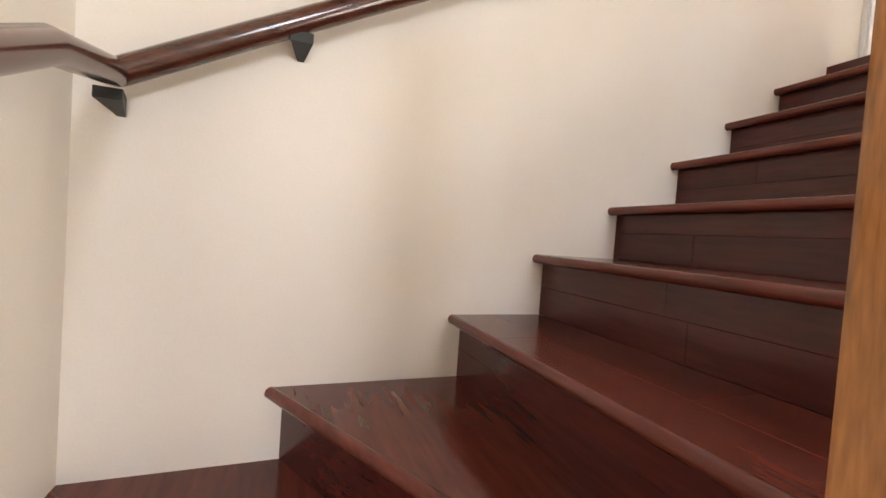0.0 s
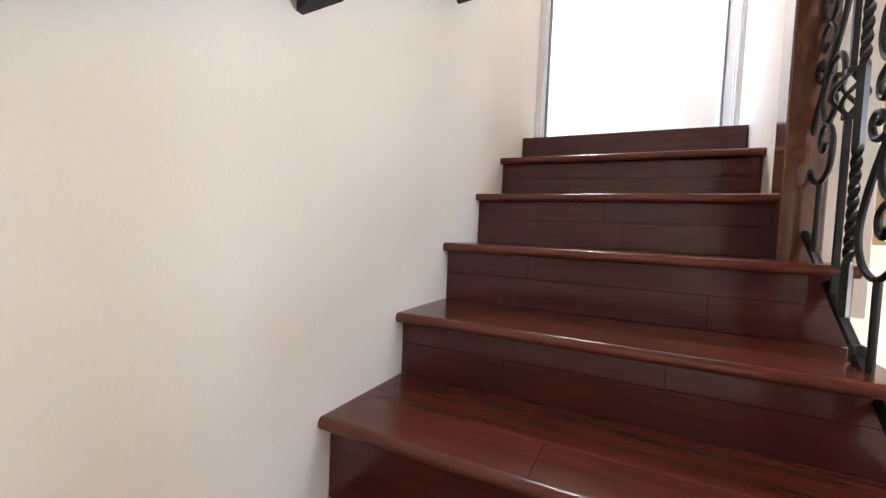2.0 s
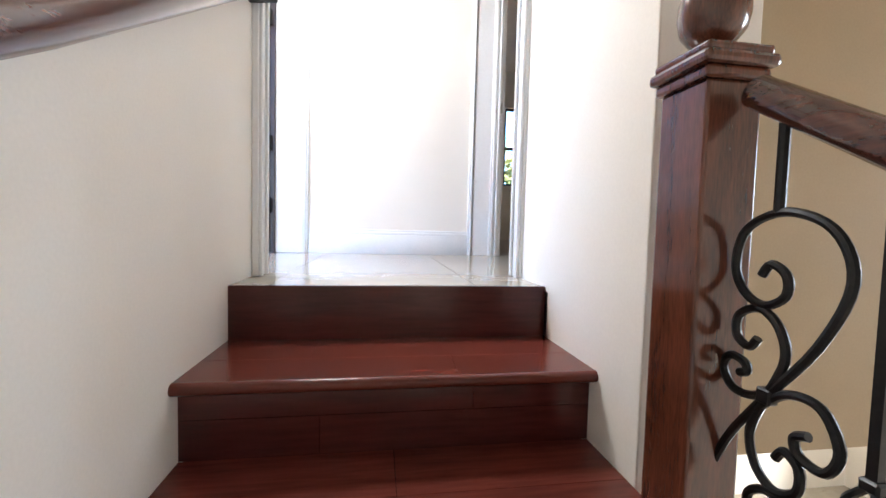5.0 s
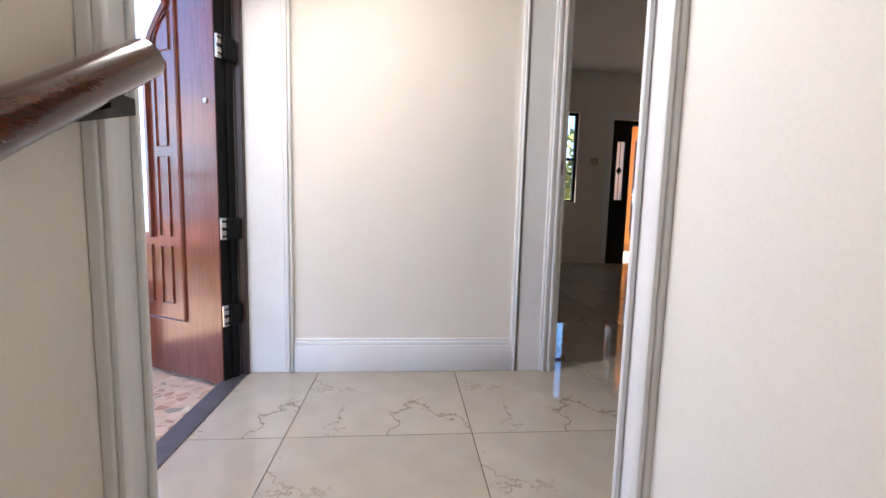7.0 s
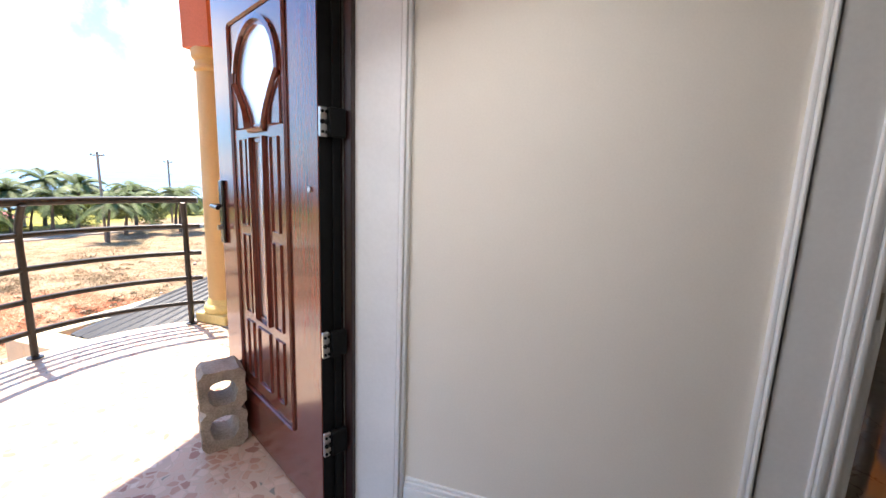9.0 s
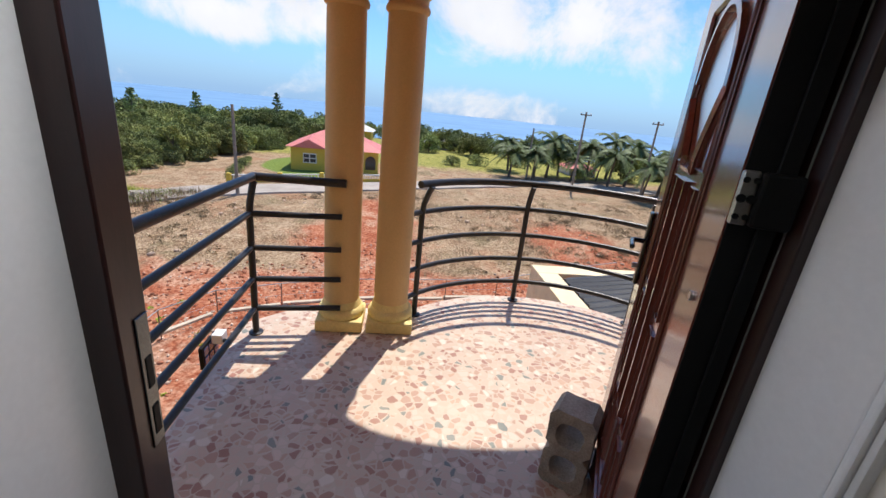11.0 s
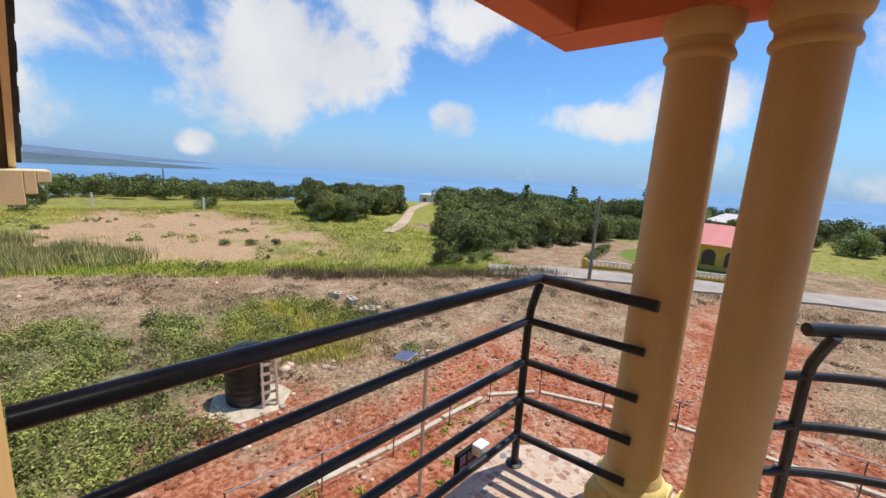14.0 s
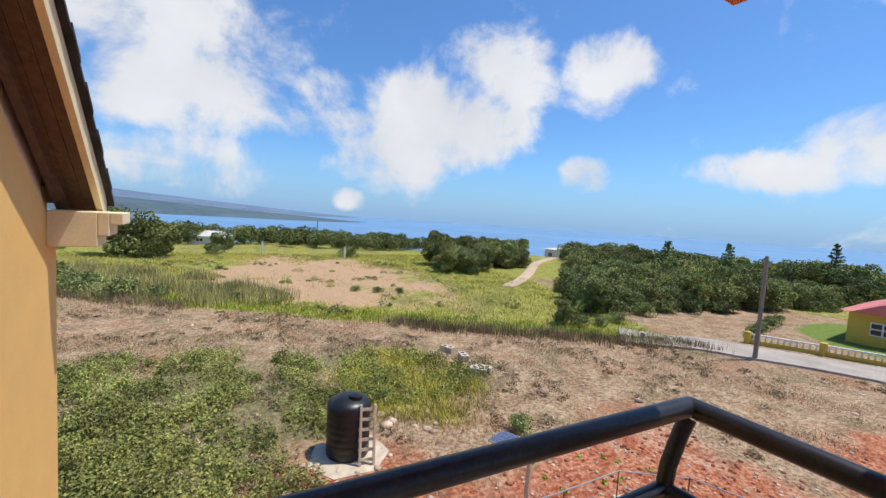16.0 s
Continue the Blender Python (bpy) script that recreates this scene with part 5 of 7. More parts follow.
def dry_ok(x, y):
    return field_edge(x, y) < 0 and not is_red(x, y) and off_road(x, y) and tank_clear(x, y) and (x < -1.0 or y < -4)


def weed_zone(x, y):
    w = 0.35 * noise.noise(Vector((x * 0.5, y * 0.5, 9)))
    return (((x - 1.0) / 6.6) ** 2 + ((y + 11.6) / 4.8) ** 2 < 1 + w or ((x + 7.0) / 3.0) ** 2 + ((y + 12.0) / 2.2) ** 2 < 0.9 + w) and tank_clear(x, y) and field_edge(x, y) < -1 and y < -6.7


def build_vegetation():
    blades("dry_grass", region_points(5600, -30, 8, -27, 26, dry_ok), 16, 0.075, 0.24, 0.010, DRYGRASS, "dry straw-coloured grass tufts on the open plot", 2.2)
    blades("dead_weeds", region_points(2600, -28, 8, -27, 22, lambda x, y: dry_ok(x, y) and noise.noise(Vector((x * 0.25, y * 0.25, 1))) > 0.05), 18, 0.12, 0.20, 0.009, DULLGRASS, "grey-brown dead weeds on the open plot", 1.4)
    blades("dry_pasture", region_points(700, -20, 6, -50, -22, lambda x, y: field_edge(x, y) > 1), 14, 0.12, 0.34, 0.014, DRYGRASS, "dry tawny grass patches in the pasture", 0.7)
    v, f = leaves(region_points(150, -22, 10, -48, -14, lambda x, y: 0.5 < field_edge(x, y) < 26 and noise.noise(Vector((x * 0.3, y * 0.3, 12))) > 0.15), 90, 0.34, 0.32, 0.05)
    scatter_mesh("pasture_shrubs", v, f, OLIVE, "small dark shrubs dotted over the pasture", "shrubs")
    v, f = leaves(region_points(900, -26, 6, -24, 16, lambda x, y: dry_ok(x, y) and noise.noise(Vector((x * 0.35, y * 0.35, 14))) > 0.02), 70, 0.27, 0.17, 0.028)
    scatter_mesh("scrub", v, f, DULLGRASS, "low grey-brown scrub on the dry plot", "scrub")
    blades("pasture_grass", region_points(5200, -28, 14, -52, -10, lambda x, y: 0.2 < field_edge(x, y) < 40 and x > -17.5 + 0.35 * y * 1.0 and ((x + 9.5) / 9) ** 2 + ((y + 35) / 14) ** 2 + 1.5 * noise.noise(Vector((x * 0.16, y * 0.16, 8))) + 0.8 * noise.noise(Vector((x * 0.6, y * 0.6, 8))) > 0.75), 16, 0.17, 0.34, 0.016, FIELDGRASS, "yellow-green pasture grass of the far field", 0.6)
    blades("field_edge_grass", region_points(900, -22, 12, -34, -9, lambda x, y: 0.0 < field_edge(x, y) < 2.4 and x > -22), 22, 0.20, 0.24, 0.014, BRIGHTGRASS, "bright green grass along the field edge", 0.6)
    blades("tall_reeds", region_points(420, -22, 12, -34, -9, lambda x, y: -0.5 < field_edge(x, y) < 0.8 and (x < -9 or x > 0)), 40, 0.36, 0.22, 0.012, DULLGRASS, "tall brown reeds along the field edge", 0.5)
    blades("tall_grass_clumps", region_points(150, -5, 12, -40, -18, lambda x, y: 0.6 < field_edge(x, y) < 9 - 0.5 * max(0.0, -x) and noise.noise(Vector((x * 0.35, y * 0.35, 21))) > -0.1), 170, 0.62, 0.40, 0.018, TALLGRASS, "tall olive-brown grass clumps at the field edge", 0.55)
    blades("weedy_tall_grass", region_points(170, -9.5, -5, -14.5, -8.5, lambda x, y: ((x + 7.0) / 2.2) ** 2 + ((y + 11.4) / 2.9) ** 2 < 1), 80, 0.24, 0.26, 0.012, FIELDGRASS, "tall half-dry grass beside the water tank", 1.1)
    v, f = leaves(region_points(760, -11, 8, -17, -6.8, lambda x, y: weed_zone(x, y) and noise.noise(Vector((x * 0.6, y * 0.6, 4))) > -0.12), 190, 0.32, 0.46, 0.030)
    scatter_mesh("low_weeds", v, f, WEED, "low green leafy weeds beside the water tank", "weeds")
    v, f = leaves(region_points(240, -11, 8, -17, -6.8, lambda x, y: weed_zone(x, y) and noise.noise(Vector((x * 0.6, y * 0.6, 6))) > 0.0), 140, 0.40, 0.40, 0.031)
    scatter_mesh("dark_weeds", v, f, OLIVE, "dark green low weeds beside the water tank", "weeds")
    v, f = leaves(region_points(130, -10, -0.8, -6.2, 6, lambda x, y: is_red(x, y) and noise.noise(Vector((x * 0.4, y * 0.4, 2))) > 0.0), 26, 0.13, 0.07, 0.03)
    scatter_mesh("sprouting_weeds", v, f, BRIGHTGRASS, "small green weeds sprouting on red soil", "weeds")


def rocks(name, spots, size, mat, label):
    base = bmesh.new()
    bmesh.ops.create_icosphere(base, subdivisions=1, radius=1)
    bv = np.array([v.co for v in base.verts])
    bf = np.array([[v.index for v in fc.verts] for fc in base.faces])
    base.free()
    allv, allf = [], []
    for i, (x, y) in enumerate(spots):
        s = size * RNG.uniform(0.4, 1.6) * np.array((1, RNG.uniform(0.6, 1.1), RNG.uniform(0.4, 0.8)))
        a = RNG.uniform(0, 6.28)
        p = bv * (1 + RNG.uniform(-0.25, 0.25, (len(bv), 1))) * s
        p = np.stack([p[:, 0] * math.cos(a) - p[:, 1] * math.sin(a), p[:, 0] * math.sin(a) + p[:, 1] * math.cos(a), p[:, 2]], 1)
        allv.append(p + np.array((x, y, ground_z(x, y) + s[2] * 0.3)))
        allf.append(bf + i * len(bv))
    scatter_mesh(name, np.concatenate(allv), np.concatenate(allf), mat, label, "stones")


def build_stones():
    rocks("pale_stones", region_points(1500, -16, -0.8, -7, 8, lambda x, y: is_red(x, y) and x < -6.5 + 3 * noise.noise(Vector((x, y, 0)))), 0.036, STONE, "pale field stones strewn on red soil")
    rocks("soil_clods", region_points(1500, -16, -0.8, -7, 8, is_red), 0.045, REDSTONE, "clods of red soil")
    rocks("plot_stones", region_points(160, -24, 4, -22, 18, dry_ok), 0.08, STONE, "scattered pale stones in dry grass")


build_vegetation()
build_stones()


# ---------------------------------------------------------------- trees
def crown_mesh(seed, blobs, leaf, per):
    rng = np.random.default_rng(seed)
    pts, sizes = [], []
    for cx, cy, cz, r in blobs:
        d = rng.normal(0, 1, (per, 3))
        d /= np.linalg.norm(d, axis=1)[:, None]
        k = rng.uniform(0.55, 1.0, per)[:, None] ** 0.5
        lump = 1 + 0.25 * np.sin(d[:, :1] * 5 + cx) * np.cos(d[:, 1:2] * 6 + cy)
        pts.append(np.array((cx, cy, cz)) + d * k * r * lump * np.array((1, 1, 0.8)))
        sizes.append(leaf * rng.uniform(0.6, 1.4, per))
    return quads_at(np.concatenate(pts), np.concatenate(sizes), 0.6)


def tree(seed, height, spread, label="broad dark green leafy tree", mat=None):
    rnd = random.Random(seed)
    ob = thing("tree", label, "tree", group="woodland trees")
    bm = bmesh.new()
    h = height
    tube(bm, [(0, 0, -0.3), (0.05, 0, h * 0.2), (0.0, 0.06, h * 0.45), (0.04, 0.0, h * 0.7)], 0.1, 7, radii=[0.13, 0.10, 0.08, 0.03])
    blobs = [(0, 0, h * 0.74, spread * 0.5)]
    for k in range(15):
        a = k * 2.4 + rnd.uniform(-0.3, 0.3)
        rr = spread * rnd.uniform(0.3, 0.8)
        z = h * rnd.uniform(0.16, 0.86)
        p = (rr * math.cos(a), rr * math.sin(a), z)
        tube(bm, [(0, 0, z * 0.5), (p[0] * 0.5, p[1] * 0.5, z * 0.8), p], 0.05, 5, radii=[0.05, 0.035, 0.015])
        blobs.append((*p, spread * rnd.uniform(0.26, 0.44)))
    part("trunk", bm, BARK, ob, "grey-brown trunk and limbs")
    v, f = crown_mesh(seed, blobs, 0.105, 620)
    crown = scatter_mesh("crown", v, f, mat or LEAF, "", "")
    for key in list(crown.keys()):
        del crown[key]
    crown.parent = ob
    return ob


def place(ob, x, y, s=1.0, turn=0.0):
    ob.location, ob.rotation_euler, ob.scale = (x, y, ground_z(x, y)), (0, 0, turn), (s, s, s)


def build_trees():
    rnd = random.Random(3)
    kinds = [tree(11, 4.3, 2.5), tree(12, 3.8, 2.7), tree(13, 4.8, 2.1, "broad olive-green leafy tree", OLIVE), tree(14, 3.2, 2.5, "low spreading olive-green tree", OLIVE)]
    spots = []

    # two woods either side of the track
    def wood_right(x, y):
        return 1.5 + 0.92 * x < y < -17.6 - 0.25 * (x + 23.3)

    def wood_left(x, y):
        return 2.3 + 1.73 * x < y < 1.0 + 1.08 * x and y < -33.5

    def anywhere(x, y):
        return not 1.0 + 1.08 * x < y < 1.5 + 0.92 * x
    zones = [((-33, -23), (-30, -14), 44, wood_right, 0.36, 0.58), ((-48, -33), (-42, -10), 100, wood_right, 0.44, 0.64), ((-66, -48), (-56, -8), 90, wood_right, 0.62, 0.85), ((-38, -21), (-58, -33), 46, wood_left, 0.48, 0.68), ((-50, -36), (-70, -46), 30, wood_left, 0.55, 0.75),
             ((-96, -66), (-60, 0), 60, anywhere, 0.6, 0.85), ((-80, -52), (0, 52), 90, anywhere, 0.45, 0.85), ((-18, 18), (-96, -66), 110, anywhere, 0.4, 0.85), ((-50, -42), (28, 46), 14, anywhere, 0.42, 0.8),
             ((-40, -12), (-95, -62), 90, anywhere, 0.45, 0.8), ((12, 28), (-66, -44), 16, anywhere, 0.5, 0.9), ((-60, -46), (-9, -4), 10, anywhere, 0.4, 0.6)]
    for (x0, x1), (y0, y1), n, inside, s0, s1 in zones:
        for k in range(n):
            for _ in range(40):
                x, y = rnd.uniform(x0, x1), rnd.uniform(y0, y1)
                if inside(x, y) and all((x - px) ** 2 + (y - py) ** 2 > 1.4 for px, py, _s in spots):
                    spots.append((x, y, rnd.uniform(s0, s1)))
                    break
    for x, y, s in ((-22.5, -17.2, 0.55), (-24.0, -17.8, 0.62), (-18.3, -15.4, 0.32), (3.4, -48, 1.05), (5.5, -49, 1.1), (-3, -58, 0.6), (-24, -40, 0.85), (10.5, 16.0, 2.1), (13.5, 18.5, 2.2), (7.5, 17.0, 2.1)):
        spots.append((x, y, s))
    near = [p for p in spots if math.hypot(p[0], p[1]) < 63]
    far = [p for p in spots if math.hypot(p[0], p[1]) >= 63]
    vs, fs = [], []
    for i, (x, y, s) in enumerate(far):
        blobs = [(rnd.uniform(-1.6, 1.6), rnd.uniform(-1.6, 1.6), rnd.uniform(0.8, 3.4), rnd.uniform(0.7, 1.3)) for _ in range(9)]
        v, f = crown_mesh(100 + i % 12, blobs, 0.17, 170)
        fs.append(f + sum(len(q) for q in vs))
        vs.append(v * s + np.array((x, y, ground_z(x, y))))
    scatter_mesh("distant_woods", np.concatenate(vs), np.concatenate(fs), LEAF, "dark green far woods toward the sea", "woods")
    for i, (x, y, s) in enumerate(near):
        k = kinds[i % 4]
        turn = rnd.uniform(0, 6.28)
        if i < 4:
            place(k, x, y, s, turn)
        else:
            c = copy_thing(k, Matrix.Translation((x, y, ground_z(x, y))) @ Matrix.Rotation(turn, 4, "Z"))
            c.scale = (s, s, s)


def bush(seed, r, name="bush", label="rounded dark green bush"):
    ob = thing(name, label, "bush", group="bushes")
    rnd = random.Random(seed)
    blobs = [(rnd.uniform(-0.5, 0.5) * r, rnd.uniform(-0.5, 0.5) * r, r * rnd.uniform(0.25, 0.7), r * rnd.uniform(0.4, 0.6)) for _ in range(6)]
    v, f = crown_mesh(seed, blobs, 0.055 * r ** 0.5, 260)
    c = scatter_mesh("crown", v, f, LEAF, "", "")
    for key in list(c.keys()):
        del c[key]
    c.parent = ob
    bm = bmesh.new()
    for k in range(5):
        a = k * 1.26
        tube(bm, [(0, 0, -0.1), (0.3 * r * math.cos(a), 0.3 * r * math.sin(a), r * 0.6)], 0.012, 5)
    part("stems", bm, BARK, ob)
    return ob


def build_bushes():
    first_bush = bush(5, 0.8)
    place(first_bush, -8.4, -7.4, 0.55)
    rnd = random.Random(8)
    for x, y, s in ((-19.0, -15.0, 0.8), (-20.5, -14.6, 0.7), (-22.0, -14.8, 0.8), (-24.5, -16.4, 1.0), (-26, -15.8, 1.1), (-28.2, -15.6, 1.1), (-30.5, -15.2, 1.2), (-33, -14.6, 1.2),
                    (4.8, -29.0, 1.5), (3.0, -27.6, 1.3), (6.5, -30.5, 1.6), (1.2, -27, 0.9), (-2.8, -25.5, 0.6), (-11.5, -26, 0.5), (-12.8, -25.2, 0.5), (-10.2, -27, 0.5), (-2, -50, 1.5), (-16, -48, 1.6),
                    (7.5, -33, 1.7), (8.5, -29, 1.6), (-27.0, -10.0, 0.6), (-28.1, -10.3, 0.62), (-29.2, -10.6, 0.6), (-30.3, -10.8, 0.65), (-31.4, -11.0, 0.65), (-32.5, -11.2, 0.7), (-33.6, -11.4, 0.7), (-40, 24, 1.6), (-37, 28, 1.8), (-42, 20, 1.4), (-43, 6, 1.3), (-45, 9, 1.5), (-47, 14, 1.6)):
        c = copy_thing(first_bush, Matrix.Translation((x, y, ground_z(x, y))) @ Matrix.Rotation(rnd.uniform(0, 6.28), 4, "Z"))
        c.scale = (s, s, s)


def palm(seed, h):
    rnd = random.Random(seed)
    ob = thing("palm_tree", "coconut palm with drooping green fronds", "palm tree", group="palm trees")
    bm = bmesh.new()
    tube(bm, [(0, 0, -0.2), (0.1, 0, h * 0.4), (0.25, 0.05, h * 0.75), (0.35, 0.05, h)], 0.1, 8, radii=[0.15, 0.10, 0.08, 0.08])
    part("trunk", bm, BARK, ob, "slender ringed grey trunk")
    for k in range(20):
        bm = bmesh.new()
        az = k * 2.4 + rnd.uniform(-0.2, 0.2)
        up = rnd.uniform(0.0, 1.7)
        L = rnd.uniform(2.0, 2.7)
        spine = []
        for i in range(11):
            t = i / 10
            out = L * t * (0.95 if up < 0.8 else 0.75)
            z = h + up * 1.5 * t - 1.75 * t * t
            spine.append(Vector((0.35 + out * math.cos(az), 0.05 + out * math.sin(az), z)))
        tube(bm, spine, 0.02, 4, radii=[0.03 * (1 - 0.8 * i / 10) for i in range(11)])
        for i in range(1, 11):
            for s in (-1, 1):
                for q in (-0.15, 0.15, 0.45):
                    p = spine[i - 1].lerp(spine[i], q + 0.25)
                    d = (spine[i] - spine[i - 1]).normalized()
                    side = Vector((-math.sin(az), math.cos(az), 0)) * s
                    ln = 0.7 * (1 - 0.55 * abs(2 * i / 11 - 0.8))
                    tip = p + side * ln * 0.75 + d * ln * 0.6 + Vector((0, 0, -0.35 * ln))
                    w = d * 0.05
                    bm.faces.new([bm.verts.new(p - w), bm.verts.new(p + w), bm.verts.new(tip)])
        part("frond", bm, PALMLEAF, ob)
    return ob


def build_palms():
    kinds = [palm(21, 3.2), palm(22, 2.3), palm(23, 2.8)]
    rnd = random.Random(4)
    spots = [(-39.5, 13.8, 0.85), (-38.5, 11.0, 1.05), (-37.5, 13.0, 0.95), (-40.0, 15.2, 1.2), (-39.0, 17.4, 0.9), (-40.5, 19.6, 1.25), (-30.0, 19.6, 0.9), (-32.5, 22.5, 1.15), (-34.8, 25.0, 1.2), (-30.5, 25.5, 1.0), (-27.5, 27.5, 1.1), (-43, 12, 1.1), (-43, 23, 1.3),
             (-41.5, 17.0, 1.0), (-36.5, 20.0, 1.1), (-38.0, 22.5, 1.2), (-41.0, 21.0, 0.9), (-33.5, 27.5, 1.1)]
    for i, (x, y, s) in enumerate(spots):
        s *= 0.92
        if i < 3:
            place(kinds[i], x, y, s, 0.4 + i)
        else:
            c = copy_thing(kinds[i % 3], Matrix.Translation((x, y, ground_z(x, y))) @ Matrix.Rotation(rnd.uniform(0, 6.28), 4, "Z"))
            c.scale = (s, s, s)


build_trees()
build_bushes()
build_palms()

# ---------------------------------------------------------------- things on the plot
TANKBLACK = material("black_polythene", (0.010, 0.010, 0.010), 0.4, vary=0.2, scale=4, fine=40, bump=0.05)
LADDERWOOD = material("raw_ladder_wood", (0.62, 0.50, 0.36), 0.8, vary=0.15, scale=6, fine=50, bump=0.2, stretch=(5, 5, 1))
SLAB = material("sandy_concrete", (0.58, 0.48, 0.35), 0.9, vary=0.15, scale=4, fine=50, bump=0.3)
PANELBLUE = material("blue_solar_cells", (0.03, 0.06, 0.16), 0.18, vary=0.1, scale=10, fine=60, bump=0.0, coat=0.5)
ALU = material("pale_aluminium", (0.62, 0.62, 0.62), 0.4, metal=0.7, vary=0.06, scale=10, fine=100, bump=0.02)
WIRE = material("galvanised_wire", (0.45, 0.45, 0.44), 0.5, metal=0.7, vary=0.1, scale=10, fine=80, bump=0.0)
RUSTPOST = material("rusty_fence_post", (0.20, 0.13, 0.09), 0.8, vary=0.25, scale=8, fine=60, bump=0.2)
PINKROOF = material("pink_roof_sheet", (0.62, 0.17, 0.14), 0.55, vary=0.08, scale=1.5, fine=15, bump=0.1)
HOUSEYEL = material("bright_yellow_house_paint", (0.66, 0.45, 0.06), 0.7, vary=0.05, scale=1.5, fine=20, bump=0.05)
HOUSEWHITE = material("white_house_paint", (0.72, 0.69, 0.63), 0.75, vary=0.05, scale=1.5, fine=20, bump=0.05)
PALEROOF = material("pale_zinc_roof", (0.62, 0.60, 0.55), 0.6, vary=0.1, scale=1.5, fine=20, bump=0.1)
TEAL = material("teal_roof_sheet", (0.10, 0.33, 0.32), 0.55, vary=0.06, scale=1.5, fine=20, bump=0.05)
# glass of the house windows, also the painted shade in the porch arches
DARKGLASS_SHADE = material("dark_glass_and_porch_shade", (0.03, 0.035, 0.04), 0.1, vary=0.1, scale=3, fine=20, bump=0.0)
BLACKROOF = material("dark_grey_roof_sheet", (0.040, 0.042, 0.046), 0.55, vary=0.15, scale=3, fine=40, bump=0.1)


def build_tank():
    x, y = -4.0, -8.35
    z = ground_z(x, y) + 0.04
    pad = thing("concrete_pad", "sandy concrete pad under the water tank", "concrete pad", pose(x, y + 0.15, z - 0.10))
    bm = bmesh.new()
    prism(bm, [(-0.75, -0.6), (0.6, -0.7), (0.95, 0.1), (0.55, 0.72), (-0.35, 0.78), (-0.9, 0.2)], 0.0, 0.10)
    part("slab", bm, SLAB, pad)
    tank = thing("water_tank", "black polythene water tank with a domed lid on the red plot", "water tank", pose(x, y, z))
    bm = bmesh.new()
    prof = [(0.46, 0.0), (0.48, 0.03)]
    for k in range(7):
        h = 0.06 + k * 0.155
        prof += [(0.48, h), (0.487, h + 0.03), (0.487, h + 0.10), (0.48, h + 0.13)]
    lathe(bm, prof + [(0.48, 1.16), (0.46, 1.19)], 36)
    part("body", bm, TANKBLACK, tank, smooth=True)
    bm = bmesh.new()
    lathe(bm, [(0.47, 1.185), (0.45, 1.22), (0.36, 1.28), (0.20, 1.325), (0.16, 1.33)], 36)
    part("dome", bm, TANKBLACK, tank, smooth=True)
    bm = bmesh.new()
    lathe(bm, [(0.15, 1.32), (0.15, 1.385), (0.12, 1.395), (0.02, 1.40)], 24, (-0.1, 0.12, 0))
    part("lid", bm, TANKBLACK, tank, "black screw lid", smooth=True)
    ladder = thing("ladder", "pale raw wooden ladder leaning on the water tank", "ladder", pose(x - 0.22, y + 0.69, z, 9, 0, -14))
    for s in (-0.15, 0.15):
        bm = bmesh.new()
        box(bm, s - 0.028, s + 0.028, -0.025, 0.025, 0, 1.30, 0.003, 1)
        part("stile", bm, LADDERWOOD, ladder)
    for k in range(6):
        bm = bmesh.new()
        box(bm, -0.19, 0.19, -0.045, -0.025, 0.08 + k * 0.215, 0.145 + k * 0.215, 0.002, 1)
        part("rung", bm, LADDERWOOD, ladder)


def build_solar():
    x, y = -4.85, -3.4
    z = ground_z(x, y)
    post = thing("solar_light_post", "raw wooden post carrying a small blue solar panel", "solar light", pose(x, y, z))
    bm = bmesh.new()
    tube(bm, [(0, 0, -0.2), (0.01, 0, 1.3), (0, 0.01, 2.68)], 0.035, 10)
    part("post", bm, LADDERWOOD, post)
    bm = bmesh.new()
    tube(bm, [(0, 0, 2.60), (0.12, -0.17, 2.56)], 0.015, 8)
    part("arm", bm, WIRE, post)
    tilt = Matrix.Translation((0.21, -0.29, 2.54)) @ Matrix.Rotation(radians(5), 4, "X") @ Matrix.Rotation(radians(20), 4, "Z")
    bm = bmesh.new()
    box(bm, -0.19, 0.19, -0.14, 0.14, -0.012, 0.012, 0.003, 1)
    bm.transform(tilt)
    panel = part("panel_frame", bm, ALU, post, "pale aluminium panel frame")
    for i in range(4):
        for j in range(3):
            bm = bmesh.new()
            box(bm, -0.178 + i * 0.09, -0.092 + i * 0.09, -0.130 + j * 0.088, -0.046 + j * 0.088, 0.012, 0.016)
            bm.transform(tilt)
            part("cell", bm, PANELBLUE, panel)


